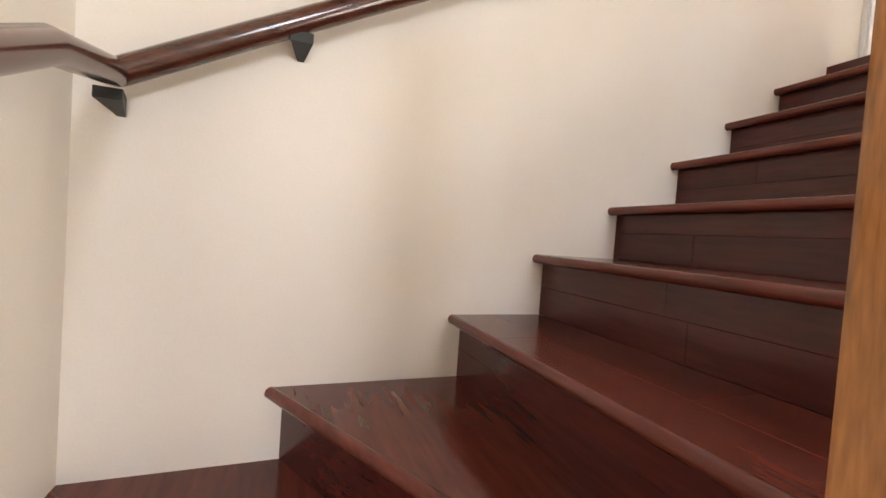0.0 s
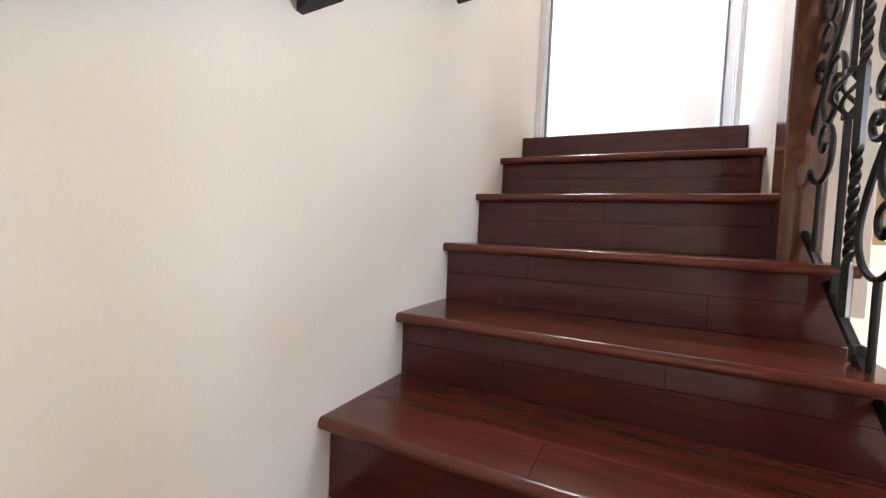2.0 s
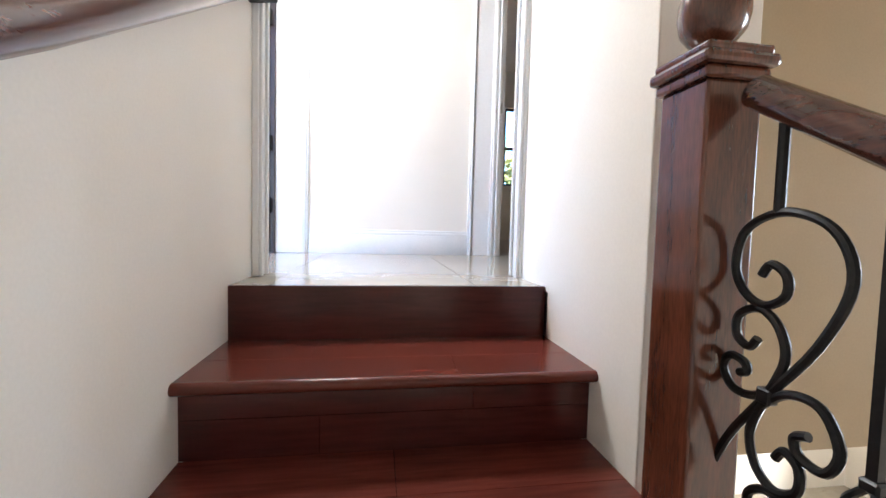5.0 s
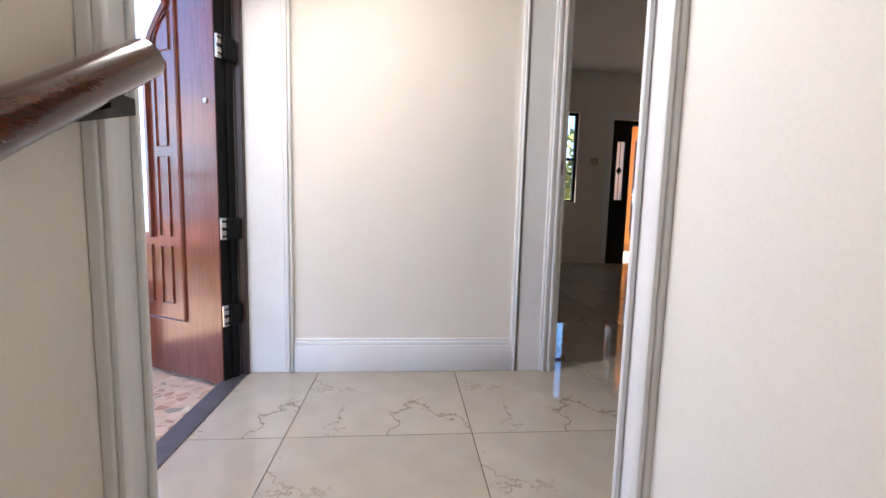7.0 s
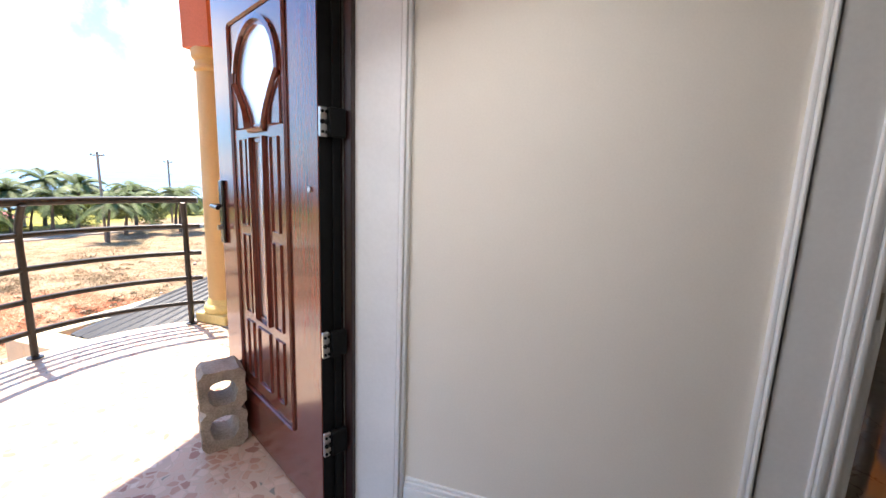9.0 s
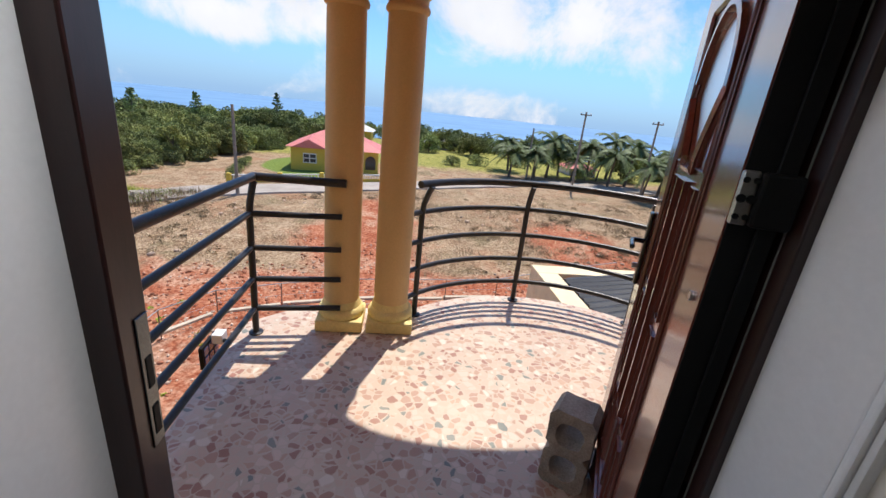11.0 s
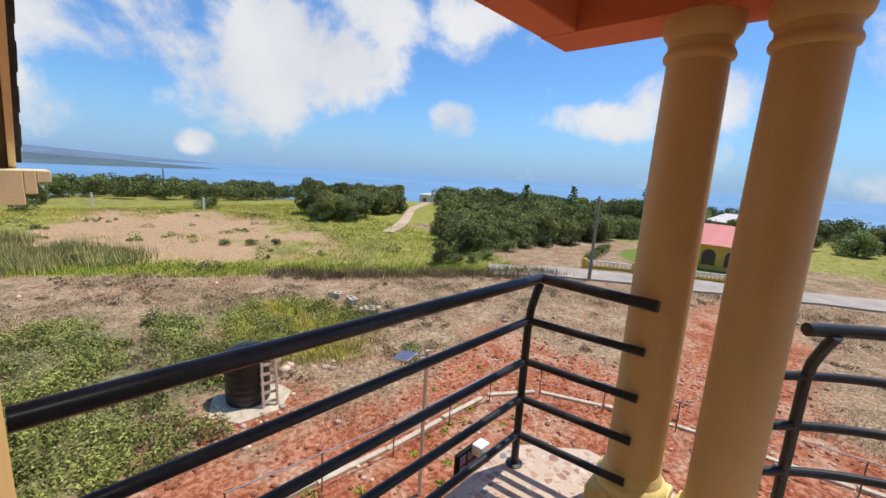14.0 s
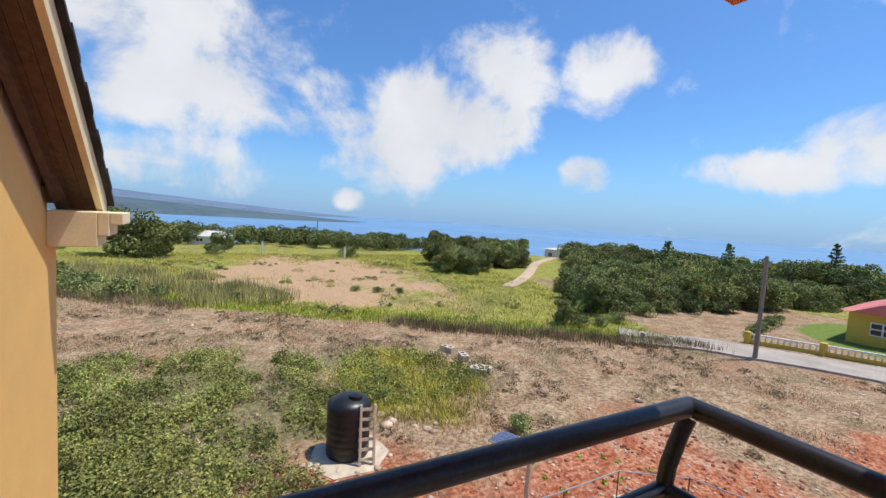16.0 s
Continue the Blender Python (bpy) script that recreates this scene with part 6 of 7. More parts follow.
def build_fence():
    fence = thing("wire_fence", "thin rusty posts with galvanised wire round the plot", "fence", pose(0, 0, 0))
    pts = [(-2.2, -4.75), (-3.7, -4.62), (-5.2, -4.5), (-6.8, -4.45), (-8.2, -4.36), (-9.3, -3.6), (-9.9, -2.2), (-10.3, -0.7), (-10.6, 0.8), (-10.8, 2.3), (-11.0, 3.9), (-11.8, 5.5), (-12.6, 7.2), (-13.4, 9)]
    for x, y in pts:
        bm = bmesh.new()
        z = ground_z(x, y)
        tube(bm, [(x, y, z - 0.1), (x, y, z + 0.75)], 0.014, 6)
        part("post", bm, RUSTPOST, fence)
    for h, rad in ((0.74, 0.012), (0.4, 0.004)):
        bm = bmesh.new()
        tube(bm, [(x, y, ground_z(x, y) + h) for x, y in pts], rad, 6)
        part("wire", bm, WIRE, fence)
    kerb = thing("boundary_kerb", "low sandy concrete kerb along the fence", "kerb", pose(0, 0, 0))
    for i, ((ax, ay), (bx, by)) in enumerate(zip(pts, pts[1:])):
        if i > 9:
            break
        bm = bmesh.new()
        d = Vector((bx - ax, by - ay, 0))
        a = math.atan2(d.y, d.x)
        box(bm, 0.02, d.length - 0.02, 0.16, 0.28, -0.12, 0.06, 0.01, 1)
        bm.transform(Matrix.Translation((ax, ay, ground_z((ax + bx) / 2, (ay + by) / 2))) @ Matrix.Rotation(a, 4, "Z"))
        part("kerb_length", bm, SLAB, kerb)


def hollow_block(name, label, m, group="", mat=None):
    """A concrete block stood on its end: two cores run through its thickness."""
    ob = thing(name, label, "concrete block", m, group)
    L, w, d = 0.385, 0.19, 0.15
    bm = bmesh.new()
    n = 20
    z_split = L / 2
    for z0, z1, cz in ((0.0, z_split, 0.108), (z_split, L, 0.278)):
        outer, inner = [], []
        for k in range(n):
            a = 2 * math.pi * k / n
            ca, sa = math.cos(a), math.sin(a)
            inner.append((0.058 * abs(ca) ** 0.75 * (1 if ca > 0 else -1), cz + 0.060 * abs(sa) ** 0.75 * (1 if sa > 0 else -1)))
            s = 1 / max(abs(ca) / (w / 2), abs(sa) / ((z1 - z0) / 2))
            outer.append((ca * s, (z0 + z1) / 2 + sa * s))
        fi = [bm.verts.new((x, 0, z)) for x, z in inner]
        fo = [bm.verts.new((x, 0, z)) for x, z in outer]
        bi = [bm.verts.new((x * 0.9, d, cz + (z - cz) * 0.9)) for x, z in inner]
        bo = [bm.verts.new((x, d, z)) for x, z in outer]
        for k in range(n):
            q = (k + 1) % n
            bm.faces.new((fo[k], fo[q], fi[q], fi[k]))
            bm.faces.new((bi[k], bi[q], bo[q], bo[k]))
            bm.faces.new((fi[k], fi[q], bi[q], bi[k]))
            bm.faces.new((bo[k], bo[q], fo[q], fo[k]))
    bmesh.ops.remove_doubles(bm, verts=bm.verts, dist=0.001)
    bmesh.ops.subdivide_edges(bm, edges=bm.edges, cuts=1, use_grid_fill=True)
    for v in bm.verts:
        k = v.co * 30
        v.co += Vector((noise.noise(k), noise.noise(k + Vector((9, 0, 0))), noise.noise(k + Vector((0, 9, 0))))) * 0.006
        if v.co.z < 0.002:
            v.co.z = 0.0
    part("block", bm, mat or CONCRETE, ob, smooth=True)
    return ob


hollow_block("concrete_block", "rough grey hollow concrete block propping the open door", pose(-0.945, 1.530, BZ, 0, 0, 53))
for i, (x, y, a) in enumerate(((-10.0, -13.5, 20), (-9.9, -12.4, -15), (-9.8, -10.9, 40), (-10.1, -11.0, 42))):
    hollow_block("concrete_block", "pale hollow concrete block lying in dry grass", Matrix.Translation((x, y, ground_z(x, y))) @ Matrix.Rotation(radians(a), 4, "Z") @ Matrix.Rotation(radians(90), 4, "X") @ Matrix.Scale(1.6, 4), "blocks on the plot", SLAB)
hollow_block("concrete_block", "pale hollow concrete block lying on red soil", Matrix.Translation((-17.2, -2.3, ground_z(-17.2, -2.3))) @ Matrix.Rotation(radians(30), 4, "Z"), "blocks on the plot", SLAB)
hollow_block("concrete_block", "pale hollow concrete block by the road", Matrix.Translation((-20.2, -12.0, ground_z(-20.2, -12.0))) @ Matrix.Rotation(radians(50), 4, "Z"), "blocks on the plot", SLAB)
rocks("rubble", region_points(46, -4.9, -1.9, -8.2, -6.6, lambda x, y: math.hypot(x + 4.0, y + 8.35) > 0.75), 0.075, STONE, "pale rubble strewn round the tank pad")
rocks("rubble", region_points(14, -6.6, -5.2, -9.8, -8.2, lambda x, y: True), 0.12, STONE, "pale rubble heap behind the water tank")
build_tank()
build_solar()
build_fence()


def build_floodlight():
    ob = thing("flood_light", "black flood light with a white housing under the balcony edge", "flood light", pose(-2.12, -0.30, -0.16))
    bm = bmesh.new()
    box(bm, -0.13, 0.10, -0.16, -0.135, -0.10, 0.06, 0.006)
    part("lamp_panel", bm, BLACK, ob)
    for i in range(3):
        for j in range(2):
            bm = bmesh.new()
            box(bm, -0.115 + i * 0.07, -0.06 + i * 0.07, -0.134, -0.130, -0.085 + j * 0.07, -0.03 + j * 0.07)
            part("lens", bm, PANELBLUE, ob)
    bm = bmesh.new()
    box(bm, -0.11, -0.02, -0.13, -0.06, 0.02, 0.09, 0.008)
    part("housing", bm, WHITE, ob)
    bm = bmesh.new()
    tube(bm, [(-0.05, -0.08, 0.04), (-0.02, 0.0, 0.04), (0.0, 0.07, 0.03)], 0.014, 8)
    part("bracket", bm, BLACK, ob)


build_floodlight()


def build_lower_roof():
    """Cream parapet and the dark ribbed roof of the ground-floor porch."""
    roof = tagged(new("porch_roof_low"), "dark ribbed metal roof behind a cream concrete parapet", "roof", kind="structure")
    bm = bmesh.new()
    box(bm, -5.75, -3.2, 3.10, 3.45, -4.1, -0.90, 0.01)
    box(bm, -6.10, -5.75, 3.10, 7.6, -4.1, -0.90, 0.01)
    part("parapet", bm, CREAMTRIM, roof, "cream painted concrete parapet")

    def sheet(outline, n):
        a, b_, c, d = [Vector(p) for p in outline]
        for k in range(n):
            t0, t1 = k / n, (k + 0.96) / n
            bm2 = bmesh.new()
            p0, p1 = a.lerp(b_, t0), a.lerp(b_, t1)
            q0, q1 = d.lerp(c, t0), d.lerp(c, t1)
            up = Vector((0, 0, 0.03))
            mid0, mid1 = p0.lerp(p1, 0.5) + up, q0.lerp(q1, 0.5) + up
            vs = [bm2.verts.new(p) for p in (p0, mid0, p1, q1, mid1, q0)]
            lo = [bm2.verts.new(p - Vector((0, 0, 0.03))) for p in (p0, p1, q1, q0)]
            bm2.faces.new((vs[0], vs[1], vs[4], vs[5]))
            bm2.faces.new((vs[1], vs[2], vs[3], vs[4]))
            bm2.faces.new((lo[3], lo[2], lo[1], lo[0]))
            bm2.faces.new((vs[0], vs[5], lo[3], lo[0]))
            bm2.faces.new((vs[2], lo[1], lo[2], vs[3]))
            bm2.faces.new((vs[0], lo[0], lo[1], vs[2], vs[1]))
            bm2.faces.new((vs[5], vs[4], vs[3], lo[2], lo[3]))
            part("roof_sheet", bm2, BLACKROOF, roof)
    sheet([(-5.65, 3.52, -0.95), (-3.2, 3.52, -0.95), (-3.2, 5.4, -0.15), (-4.4, 5.4, -0.15)], 14)
    sheet([(-5.65, 7.4, -0.95), (-5.65, 3.52, -0.95), (-4.4, 5.4, -0.15), (-4.4, 7.4, -0.15)], 22)


build_lower_roof()


def pole(x, y, h, arm=True, wood=None):
    z = ground_z(x, y)
    ob = thing("utility_pole", "weathered grey utility pole by the road", "utility pole", pose(x, y, z), "utility poles")
    bm = bmesh.new()
    tube(bm, [(0, 0, -0.3), (0, 0, h)], 0.09, 10, radii=[0.10, 0.07])
    part("shaft", bm, wood or POLEWOOD, ob)
    if arm:
        bm = bmesh.new()
        box(bm, -0.05, 0.05, -0.45, 0.45, h - 0.25, h - 0.17, 0.01, 1)
        part("crossarm", bm, POLEWOOD, ob)
        for s in (-0.38, 0.0, 0.38):
            bm = bmesh.new()
            lathe(bm, [(0.03, h - 0.17), (0.045, h - 0.14), (0.03, h - 0.10), (0.04, h - 0.07), (0.01, h - 0.05)], 8, (0, s, 0))
            part("insulator", bm, HOUSEWHITE, ob)
    return ob


for x, y, h, arm in ((-22.6, -8.0, 4.7, False), (-31.8, 14.6, 6.3, True), (-38.0, 12.6, 4.7, False), (-30.5, 19.8, 6.1, True), (-37, 30, 6, True), (-16.5, -66, 4.2, False)):
    pole(x, y, h, arm)


def concrete_post(x, y, h):
    post = thing("boundary_post", "pale square concrete post standing in the pasture", "post", pose(x, y, ground_z(x, y)), "pasture posts")
    bm = bmesh.new()
    box(bm, -0.09, 0.09, -0.09, 0.09, -0.2, h, 0.015, 1)
    part("shaft", bm, HOUSEWHITE, post)
    bm = bmesh.new()
    box(bm, -0.10, 0.10, -0.10, 0.10, h, h + 0.05, 0.012, 1)
    part("cap", bm, SLAB, post)


concrete_post(-6.9, -51.5, 1.5)
concrete_post(-15.0, -45.8, 1.3)


def conifer(x, y, h, seed):
    """A tall evergreen with open tiers of foliage round a straight trunk."""
    ob = thing("conifer", "tall dark evergreen rising above the woods", "tree", pose(x, y, ground_z(x, y)), "conifers")
    rng = np.random.default_rng(seed)
    bm = bmesh.new()
    tube(bm, [(0, 0, -0.2), (0.03, 0, h * 0.5), (0, 0, h)], 0.1, 7, radii=[0.13, 0.08, 0.02])
    pts = []
    for k in range(9):
        z = h * (0.42 + 0.56 * k / 8)
        reach = (1.0 - k / 9.5) * 1.15
        for a in rng.uniform(0, 6.28, 6):
            tip = Vector((reach * math.cos(a), reach * math.sin(a), z + 0.12))
            tube(bm, [(0, 0, z - 0.1), tuple(tip)], 0.02, 4)
            for t in np.linspace(0.25, 1.0, 16):
                pts.append(np.array((tip.x * t, tip.y * t, z - 0.1 + 0.22 * t)) + rng.normal(0, 0.07, 3))
    part("trunk", bm, BARK, ob, "straight grey trunk and branches")
    v, f = quads_at(np.array(pts), rng.uniform(0.08, 0.16, len(pts)), 0.5)
    crown = scatter_mesh("crown", v, f, LEAF, "", "")
    for key in list(crown.keys()):
        del crown[key]
    crown.parent = ob


for x, y, h, seed in ((-54.0, -14.7, 5.2, 41), (-49.5, -22.0, 4.6, 42), (-42.5, -24.5, 4.4, 43)):
    conifer(x, y, h, seed)


def house(x, y, w, d, h, rise, wall, roof_mat, label, turn=0.0, windows=2, base=0.0):
    z = ground_z(x, y) + base
    ob = thing("house", label, "house", pose(x, y, z, 0, 0, turn))
    bm = bmesh.new()
    box(bm, -d / 2, d / 2, -w / 2, w / 2, -0.8, h, 0.01, 1)
    part("wall", bm, wall, ob)
    bm = bmesh.new()
    o = 0.35
    low = [bm.verts.new(p) for p in ((-d / 2 - o, -w / 2 - o, h), (d / 2 + o, -w / 2 - o, h), (d / 2 + o, w / 2 + o, h), (-d / 2 - o, w / 2 + o, h))]
    k = min(d, w) * 0.35
    r0, r1 = bm.verts.new((0, -w / 2 + k, h + rise)), bm.verts.new((0, w / 2 - k, h + rise))
    bm.faces.new((low[0], low[1], r0))
    bm.faces.new((low[1], low[2], r1, r0))
    bm.faces.new((low[2], low[3], r1))
    bm.faces.new((low[3], low[0], r0, r1))
    bm.faces.new(low[::-1])
    part("roof", bm, roof_mat, ob)
    for i in range(windows):
        yy = -w / 2 + w * (i + 0.5) / windows
        bm = bmesh.new()
        box(bm, d / 2 - 0.02, d / 2 + 0.05, yy - 0.45, yy + 0.45, h * 0.35, h * 0.75, 0.01, 1)
        win = part("window", bm, HOUSEWHITE, ob, "white framed window")
        for q in (-0.21, 0.21):
            bm = bmesh.new()
            box(bm, d / 2 + 0.05, d / 2 + 0.06, yy + q - 0.17, yy + q + 0.17, h * 0.39, h * 0.71)
            part("pane", bm, DARKGLASS_SHADE, win)
    return ob


def build_pink_house():
    h = house(-35.6, -4.6, 6.6, 6.0, 1.75, 1.15, HOUSEYEL, PINKROOF, "bright yellow house with a pink hipped roof and arched porch", 4, 0)
    for yy, kind in ((-1.9, "window"), (0.3, "arch"), (1.6, "arch"), (2.7, "arch")):
        bm = bmesh.new()
        if kind == "window":
            box(bm, 2.98, 3.05, yy - 0.5, yy + 0.5, 0.55, 1.3, 0.01, 1)
            win = part("window", bm, HOUSEWHITE, h, "white framed window")
            for a in (-0.24, 0.24):
                for c in (0.76, 1.09):
                    bm = bmesh.new()
                    box(bm, 3.05, 3.06, yy + a - 0.2, yy + a + 0.2, c - 0.13, c + 0.13)
                    part("pane", bm, DARKGLASS_SHADE, win)
        else:
            # the open arch is a dark panel in place of the porch's shade
            ring = [(-0.4, 0.35), (0.4, 0.35), (0.4, 1.0)] + [(0.4 * math.cos(t), 1.0 + 0.42 * math.sin(t)) for t in np.linspace(0.2, math.pi - 0.2, 9)] + [(-0.4, 1.0)]
            f = [bm.verts.new((3.035, yy + u, v)) for u, v in ring]
            g2 = [bm.verts.new((2.9, yy + u, v)) for u, v in ring]
            bm.faces.new(f)
            for k in range(len(ring)):
                q = (k + 1) % len(ring)
                bm.faces.new((f[k], f[q], g2[q], g2[k]))
            part("arch", bm, DARKGLASS_SHADE, h, "arched porch opening, its shade a dark panel")
    # gable over the window
    bm = bmesh.new()
    vs = [bm.verts.new(p) for p in ((3.4, -3.2, 1.72), (3.4, -0.6, 1.72), (3.4, -1.9, 2.35), (1.0, -1.9, 2.55), (1.0, -3.2, 1.8), (1.0, -0.6, 1.8))]
    bm.faces.new((vs[0], vs[1], vs[2]))
    bm.faces.new((vs[0], vs[2], vs[3], vs[4]))
    bm.faces.new((vs[1], vs[5], vs[3], vs[2]))
    part("gable", bm, PINKROOF, h)
    fence = thing("garden_wall", "yellow garden wall with white balusters along the road", "garden wall", pose(0, 0, 0))
    line = [(-25.6, -9.6), (-27.0, -7.0), (-28.2, -4.6), (-29.4, -2.2), (-30.6, 0.0)]
    for i, (x, y) in enumerate(line):
        z = ground_z(x, y)
        bm = bmesh.new()
        box(bm, x - 0.13, x + 0.13, y - 0.13, y + 0.13, z - 0.1, z + 0.62, 0.02, 1)
        part("pier", bm, HOUSEYEL, fence)
        if i + 1 < len(line):
            x2, y2 = line[i + 1]
            for hh, tk in ((0.10, 0.20), (0.48, 0.07)):
                bm = bmesh.new()
                d = Vector((x2 - x, y2 - y, 0))
                box(bm, 0.14, d.length - 0.14, -0.06, 0.06, hh - tk / 2, hh + tk / 2, 0.01, 1)
                bm.transform(Matrix.Translation((x, y, (z + ground_z(x2, y2)) / 2)) @ Matrix.Rotation(math.atan2(d.y, d.x), 4, "Z"))
                part("coping" if hh > 0.3 else "plinth", bm, HOUSEYEL if hh < 0.3 else HOUSEWHITE, fence)
            for q in range(1, 12):
                t = q / 12
                px, py = x + (x2 - x) * t, y + (y2 - y) * t
                bm = bmesh.new()
                lathe(bm, [(0.03, 0.18), (0.05, 0.25), (0.025, 0.36), (0.035, 0.46)], 8, (px, py, (z + ground_z(x2, y2)) / 2))
                part("baluster", bm, HOUSEWHITE, fence)


build_pink_house()
for args in ((-63, 5.8, 4, 3, 0.9, 0.7, HOUSEWHITE, PALEROOF, "low white house with a pale zinc roof", 10), (-64, 13.0, 4.5, 3, 0.8, 0.6, HOUSEWHITE, PALEROOF, "long low white house with a pale roof", -5), (-60, 20.0, 3, 3, 0.8, 0.5, HOUSEWHITE, PALEROOF, "small white house among palms", 0),
             (-45, 20.5, 3, 3, 0.8, 0.6, HOUSEWHITE, PINKROOF, "small house with a red roof behind palms", 0), (-70, -66, 5, 5, 2.6, 0.3, HOUSEWHITE, PALEROOF, "flat grey concrete house at the end of the track", 30), (-2, -68, 5, 4, 1.2, 0.7, HOUSEWHITE, PALEROOF, "small white house at the edge of the pasture", 80),
             (-58, -6, 5, 4, 1.8, 0.9, HOUSEYEL, PALEROOF, "small yellow house behind the trees", 0)):
    house(*args)


def build_dome_hall():
    z = ground_z(-84, 4.2)
    ob = thing("hall", "hall with a teal curved roof among trees", "hall", pose(-84, 4.2, z))
    bm = bmesh.new()
    box(bm, -2, 2, -2.2, 2.2, -0.5, 1.8, 0.01, 1)
    part("wall", bm, HOUSEWHITE, ob)
    bm = bmesh.new()
    ring = [(2.4 * math.cos(t), 1.75 + 1.2 * math.sin(t)) for t in np.linspace(0, math.pi, 13)]
    a = [bm.verts.new((2.2, u, v)) for u, v in ring]
    c = [bm.verts.new((-2.2, u, v)) for u, v in ring]
    bm.faces.new(a)
    bm.faces.new(c[::-1])
    for k in range(len(ring)):
        q = (k + 1) % len(ring)
        bm.faces.new((a[k], a[q], c[q], c[k]))
    part("roof", bm, TEAL, ob, smooth=True)


build_dome_hall()


# ---------------------------------------------------------------- far room: back door, windows, porch
def window(name, x0, x1, y, z0, z1, rail_at, label, glass):
    w = tagged(new(name), label, "window", kind="structure")
    f = 0.035
    for b4 in ((x0, x0 + f, z0, z1), (x1 - f, x1, z0, z1), (x0 + f, x1 - f, z0, z0 + f), (x0 + f, x1 - f, z1 - f, z1), (x0 + f, x1 - f, rail_at - 0.02, rail_at + 0.02)):
        bm = bmesh.new()
        box(bm, b4[0], b4[1], y - 0.03, y + 0.03, b4[2], b4[3], 0.003, 1)
        part("window_frame", bm, BLACK, w)
    for a, c in ((z0 + f, rail_at - 0.02), (rail_at + 0.02, z1 - f)):
        bm = bmesh.new()
        box(bm, x0 + f, x1 - f, y - 0.004, y + 0.004, a, c)
        g = part("pane", bm, glass, w)
        g.visible_shadow = False


window("window_1", 2.45, 2.95, 5.48, 0.90, 2.18, 1.52, "black framed sash window of the far room", CLEAR)
window("window_2", 4.95, 5.62, 5.48, 0.90, 2.18, 1.52, "black framed sash window of the far room", TINTED)
window("window_3", 3.42, 3.88, 3.08, -2.20, -1.30, -1.78, "black framed window of the lower room", CLEAR)


def build_back_door():
    fr = tagged(new("door_2"), "dark frame with a narrow leaded sidelight in the far wall", "door frame", kind="structure")
    for x0, x1, z0, z1 in ((3.46, 3.55, 0, 2.10), (3.68, 3.76, 0, 2.10), (4.50, 4.56, 0, 2.10), (3.55, 4.50, 2.04, 2.10), (3.55, 3.68, 0, 0.95), (3.55, 3.68, 1.80, 2.04)):
        bm = bmesh.new()
        box(bm, x0, x1, 5.42, 5.52, z0, z1, 0.003, 1)
        part("jamb", bm, BLACK, fr)
    bm = bmesh.new()
    box(bm, 3.55, 3.68, 5.462, 5.470, 0.95, 1.80)
    g = part("pane", bm, MILK, fr, "leaded frosted sidelight pane")
    g.visible_shadow = False
    bm = bmesh.new()
    tube(bm, [(3.615, 5.455, 0.96), (3.615, 5.455, 1.79)], 0.004, 6)
    vs = [bm.verts.new((3.615 + a, 5.456, 1.38 + c)) for a, c in ((0.045, 0), (0, 0.06), (-0.045, 0), (0, -0.06))]
    bm.faces.new(vs)
    part("leading", bm, BLACK, fr, "black lead pattern")
    structure("trim", WHITE, [(3.36, 3.46, 5.385, 5.40, 0, 2.12), (4.56, 4.66, 5.385, 5.40, 0, 2.12), (3.36, 4.66, 5.385, 5.40, 2.12, 2.2), (4.56, 4.62, 5.40, 5.56, 0, 2.12)], "white casing of the far door", 0.003)
    leaf = thing("back_door", "open dark brown door with an oval leaded pane", "door", pose(4.49, 5.50, 0.0, 0, 0, 104))
    W, H, T = 0.74, 2.03, 0.05
    c, cz, rx, rz = W / 2, 1.37, 0.13, 0.36
    n = 32
    bm = bmesh.new()
    for y in (0.0, T):
        inner = [bm.verts.new((c + rx * math.cos(2 * math.pi * k / n), y, cz + rz * math.sin(2 * math.pi * k / n))) for k in range(n)]
        outer = []
        for k in range(n):
            ca, sa = math.cos(2 * math.pi * k / n), math.sin(2 * math.pi * k / n)
            tx = ((W - c) if ca > 0 else c) / max(abs(ca), 1e-6)
            tz = ((H - cz) if sa > 0 else cz) / max(abs(sa), 1e-6)
            t = min(tx, tz)
            outer.append(bm.verts.new((c + ca * t, y, cz + sa * t)))
        for k in range(n):
            q = (k + 1) % n
            bm.faces.new((outer[k], outer[q], inner[q], inner[k]))
        if y == 0.0:
            keep_i, keep_o = inner, outer
        else:
            for k in range(n):
                q = (k + 1) % n
                bm.faces.new((keep_i[k], keep_i[q], inner[q], inner[k]))
                bm.faces.new((keep_o[k], outer[k], outer[q], keep_o[q]))
    part("leaf", bm, DOORDARK2, leaf)
    bm = bmesh.new()
    ring = [(c + (rx + 0.012) * math.cos(t), cz + (rz + 0.014) * math.sin(t)) for t in np.linspace(0, 2 * math.pi, 28)[:-1]]
    for side in (-0.003, T + 0.003):
        tube(bm, [(x, side, z) for x, z in ring] + [(ring[0][0], side, ring[0][1]), (ring[1][0], side, ring[1][1])], 0.012, 6, caps=False)
    part("oval_bead", bm, DOORDARK2, leaf, smooth=True)
    for pts in ([(0.10, 0.92), (0.10, 1.84), (0.2, 1.86), (0.37, 1.95), (0.54, 1.86), (0.64, 1.84), (0.64, 0.92), (0.54, 0.90), (0.37, 0.84), (0.2, 0.90)], [(0.10, 0.25), (0.10, 0.72), (0.30, 0.62), (0.30, 0.25)], [(0.44, 0.25), (0.44, 0.62), (0.64, 0.72), (0.64, 0.25)]):
        bm = bmesh.new()
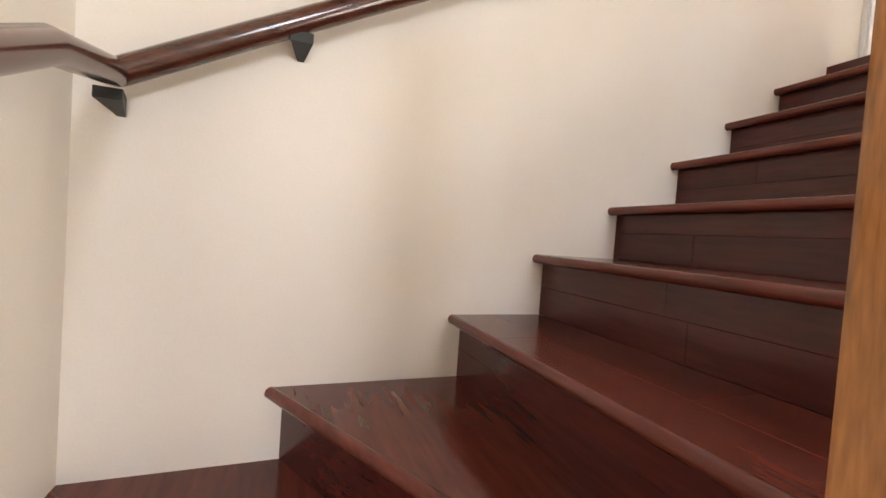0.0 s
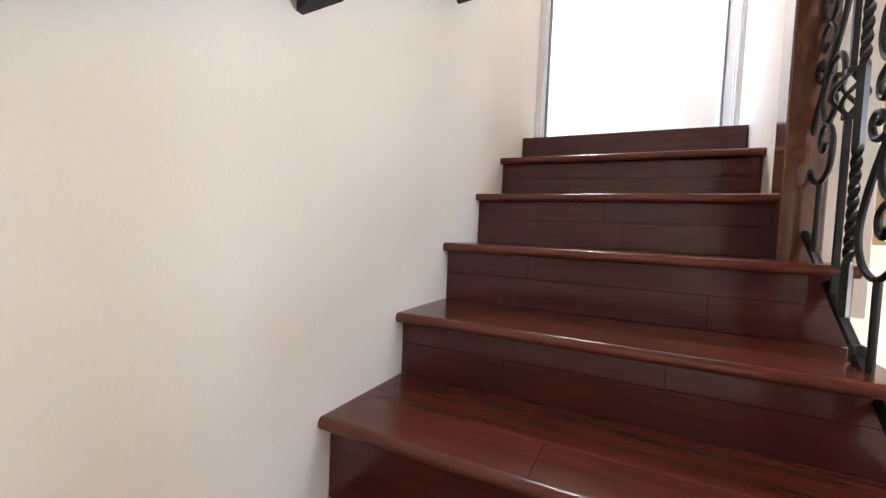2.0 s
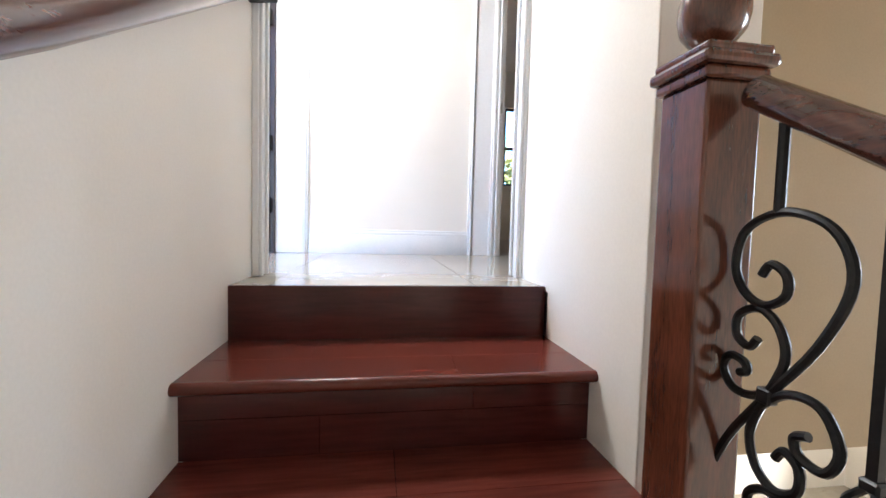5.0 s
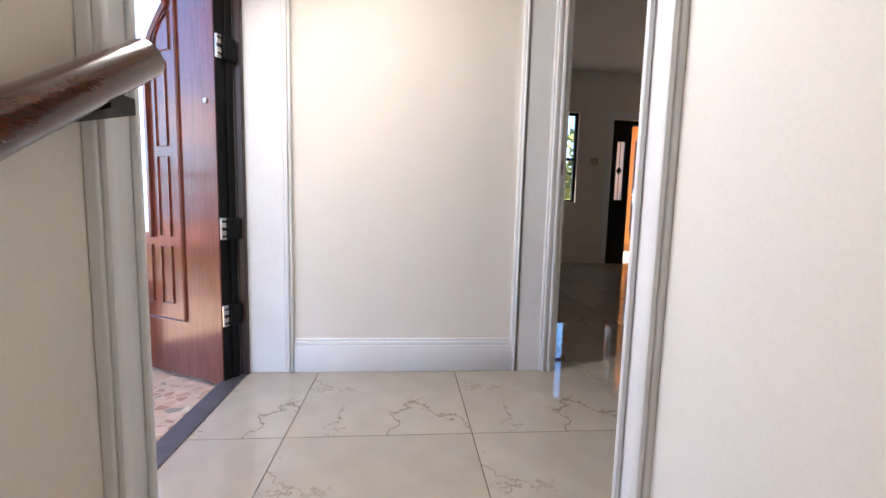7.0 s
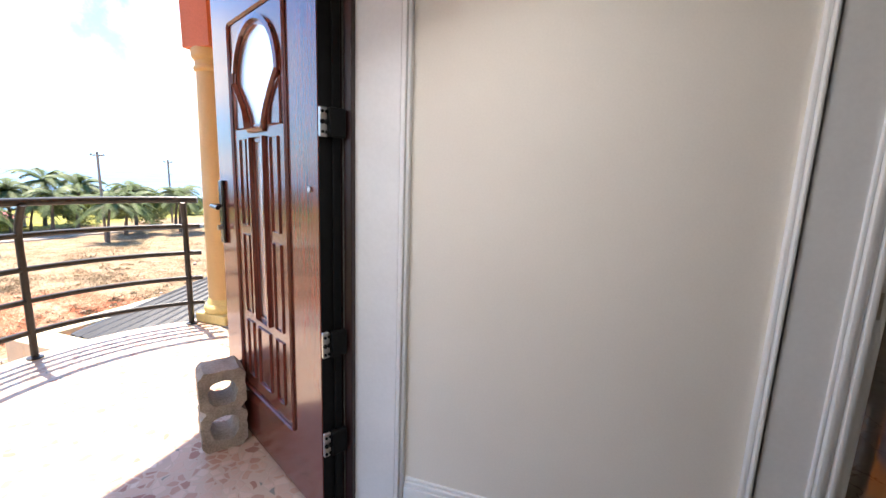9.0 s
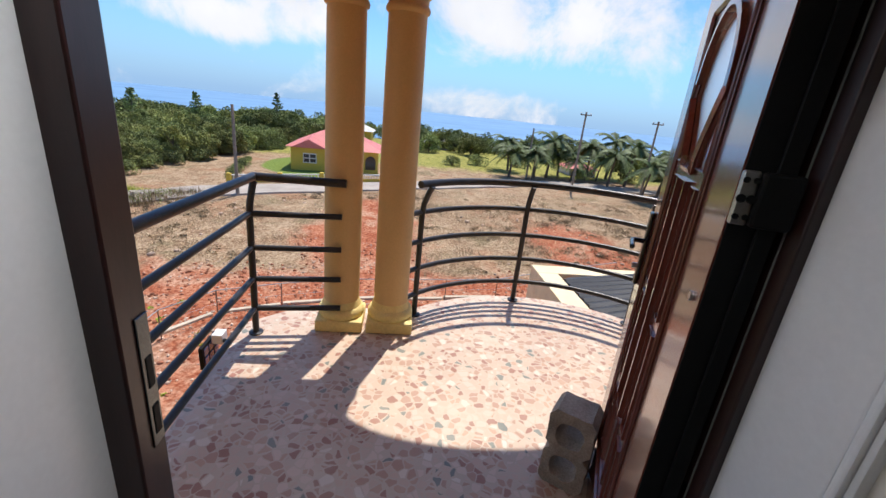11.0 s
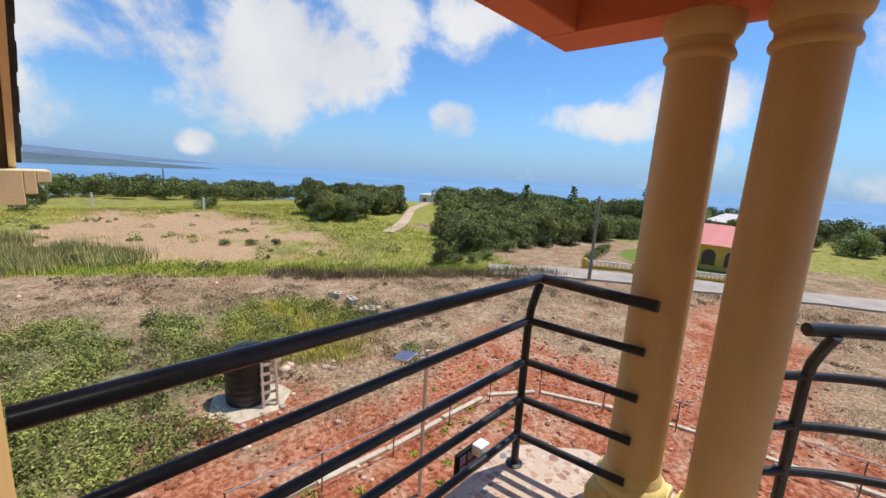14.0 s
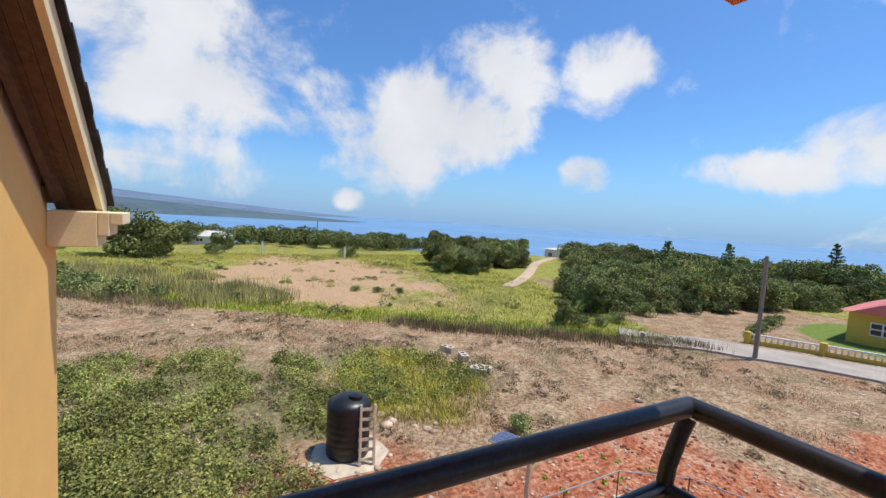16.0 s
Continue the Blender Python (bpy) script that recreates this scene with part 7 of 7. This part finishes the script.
        for side in (-0.002, T + 0.002):
            tube(bm, [(x, side, z) for x, z in pts] + [(pts[0][0], side, pts[0][1]), (pts[1][0], side, pts[1][1])], 0.008, 6, caps=False)
        part("panel_bead", bm, DOORDARK2, leaf, smooth=True)
    bm = bmesh.new()
    for y in (0.022, 0.028):
        bm.faces.new([bm.verts.new((c + rx * math.cos(2 * math.pi * k / n), y, cz + rz * math.sin(2 * math.pi * k / n))) for k in range(n)])
    g = part("pane", bm, MILK, leaf, "oval leaded pane")
    g.visible_shadow = False
    bm = bmesh.new()
    tube(bm, [(c, 0.018, cz - rz), (c, 0.018, cz + rz)], 0.004, 6)
    for s in (-1, 1):
        tube(bm, [(c, 0.016, cz - 0.11), (c + s * 0.06, 0.016, cz), (c, 0.016, cz + 0.11)], 0.006, 6)
        tube(bm, [(c, 0.016, cz - 0.05), (c + s * 0.03, 0.016, cz), (c, 0.016, cz + 0.05)], 0.008, 6)
    part("leading", bm, BLACK, leaf, "black lead pattern")
    bm = bmesh.new()
    for side in (-0.012, T):
        box(bm, W - 0.07, W - 0.03, side, side + 0.012, 0.92, 1.15, 0.004, 1)
    tube(bm, [(W - 0.05, T + 0.012, 1.06), (W - 0.05, T + 0.05, 1.06), (W - 0.16, T + 0.055, 1.06)], 0.008, 8)
    tube(bm, [(W - 0.05, -0.012, 1.06), (W - 0.05, -0.05, 1.06), (W - 0.16, -0.055, 1.06)], 0.008, 8)
    part("handle", bm, STEEL, leaf, "steel lever handle")


DOORDARK2 = material("dark_plum_door_skin", (0.030, 0.010, 0.010), 0.36, spec=0.25, vary=0.15, scale=5, fine=50, bump=0.04)
build_back_door()
# porch behind the far door
ORANGEWALL = material("orange_porch_paint", (0.70, 0.30, 0.07), 0.7, vary=0.04, scale=2.5, fine=90, bump=0.1)
structure("porch_floor_back", TERRAZZO, [(1.2, 8.2, 5.58, 8.2, -0.25, -0.02)], "broken-stone terrazzo of the back porch")
structure("wall_porch", ORANGEWALL, [(4.25, 6.7, 7.6, 7.8, -0.02, 2.75), (4.25, 5.6, 5.64, 7.6, 2.55, 2.7)], "orange painted porch wall and ceiling")
structure("wall_garden", TAN, [(5.75, 8.0, 6.8, 6.95, -0.02, 1.62)], "beige painted garden wall outside the far window")
switch = thing("light_switch", "small brown switch plate on the far wall", "light switch", pose(3.20, 5.395, 1.50))
b = bmesh.new()
box(b, -0.06, 0.06, -0.008, 0.0, -0.05, 0.05, 0.003, 1)
part("plate", b, SLAB, switch)
# lower room outlook: neighbouring orange wall
structure("wall_neighbour", ORANGEWALL, [(2.2, 4.6, 4.4, 4.6, -4.0, -0.3)], "orange painted wall beyond the lower window")
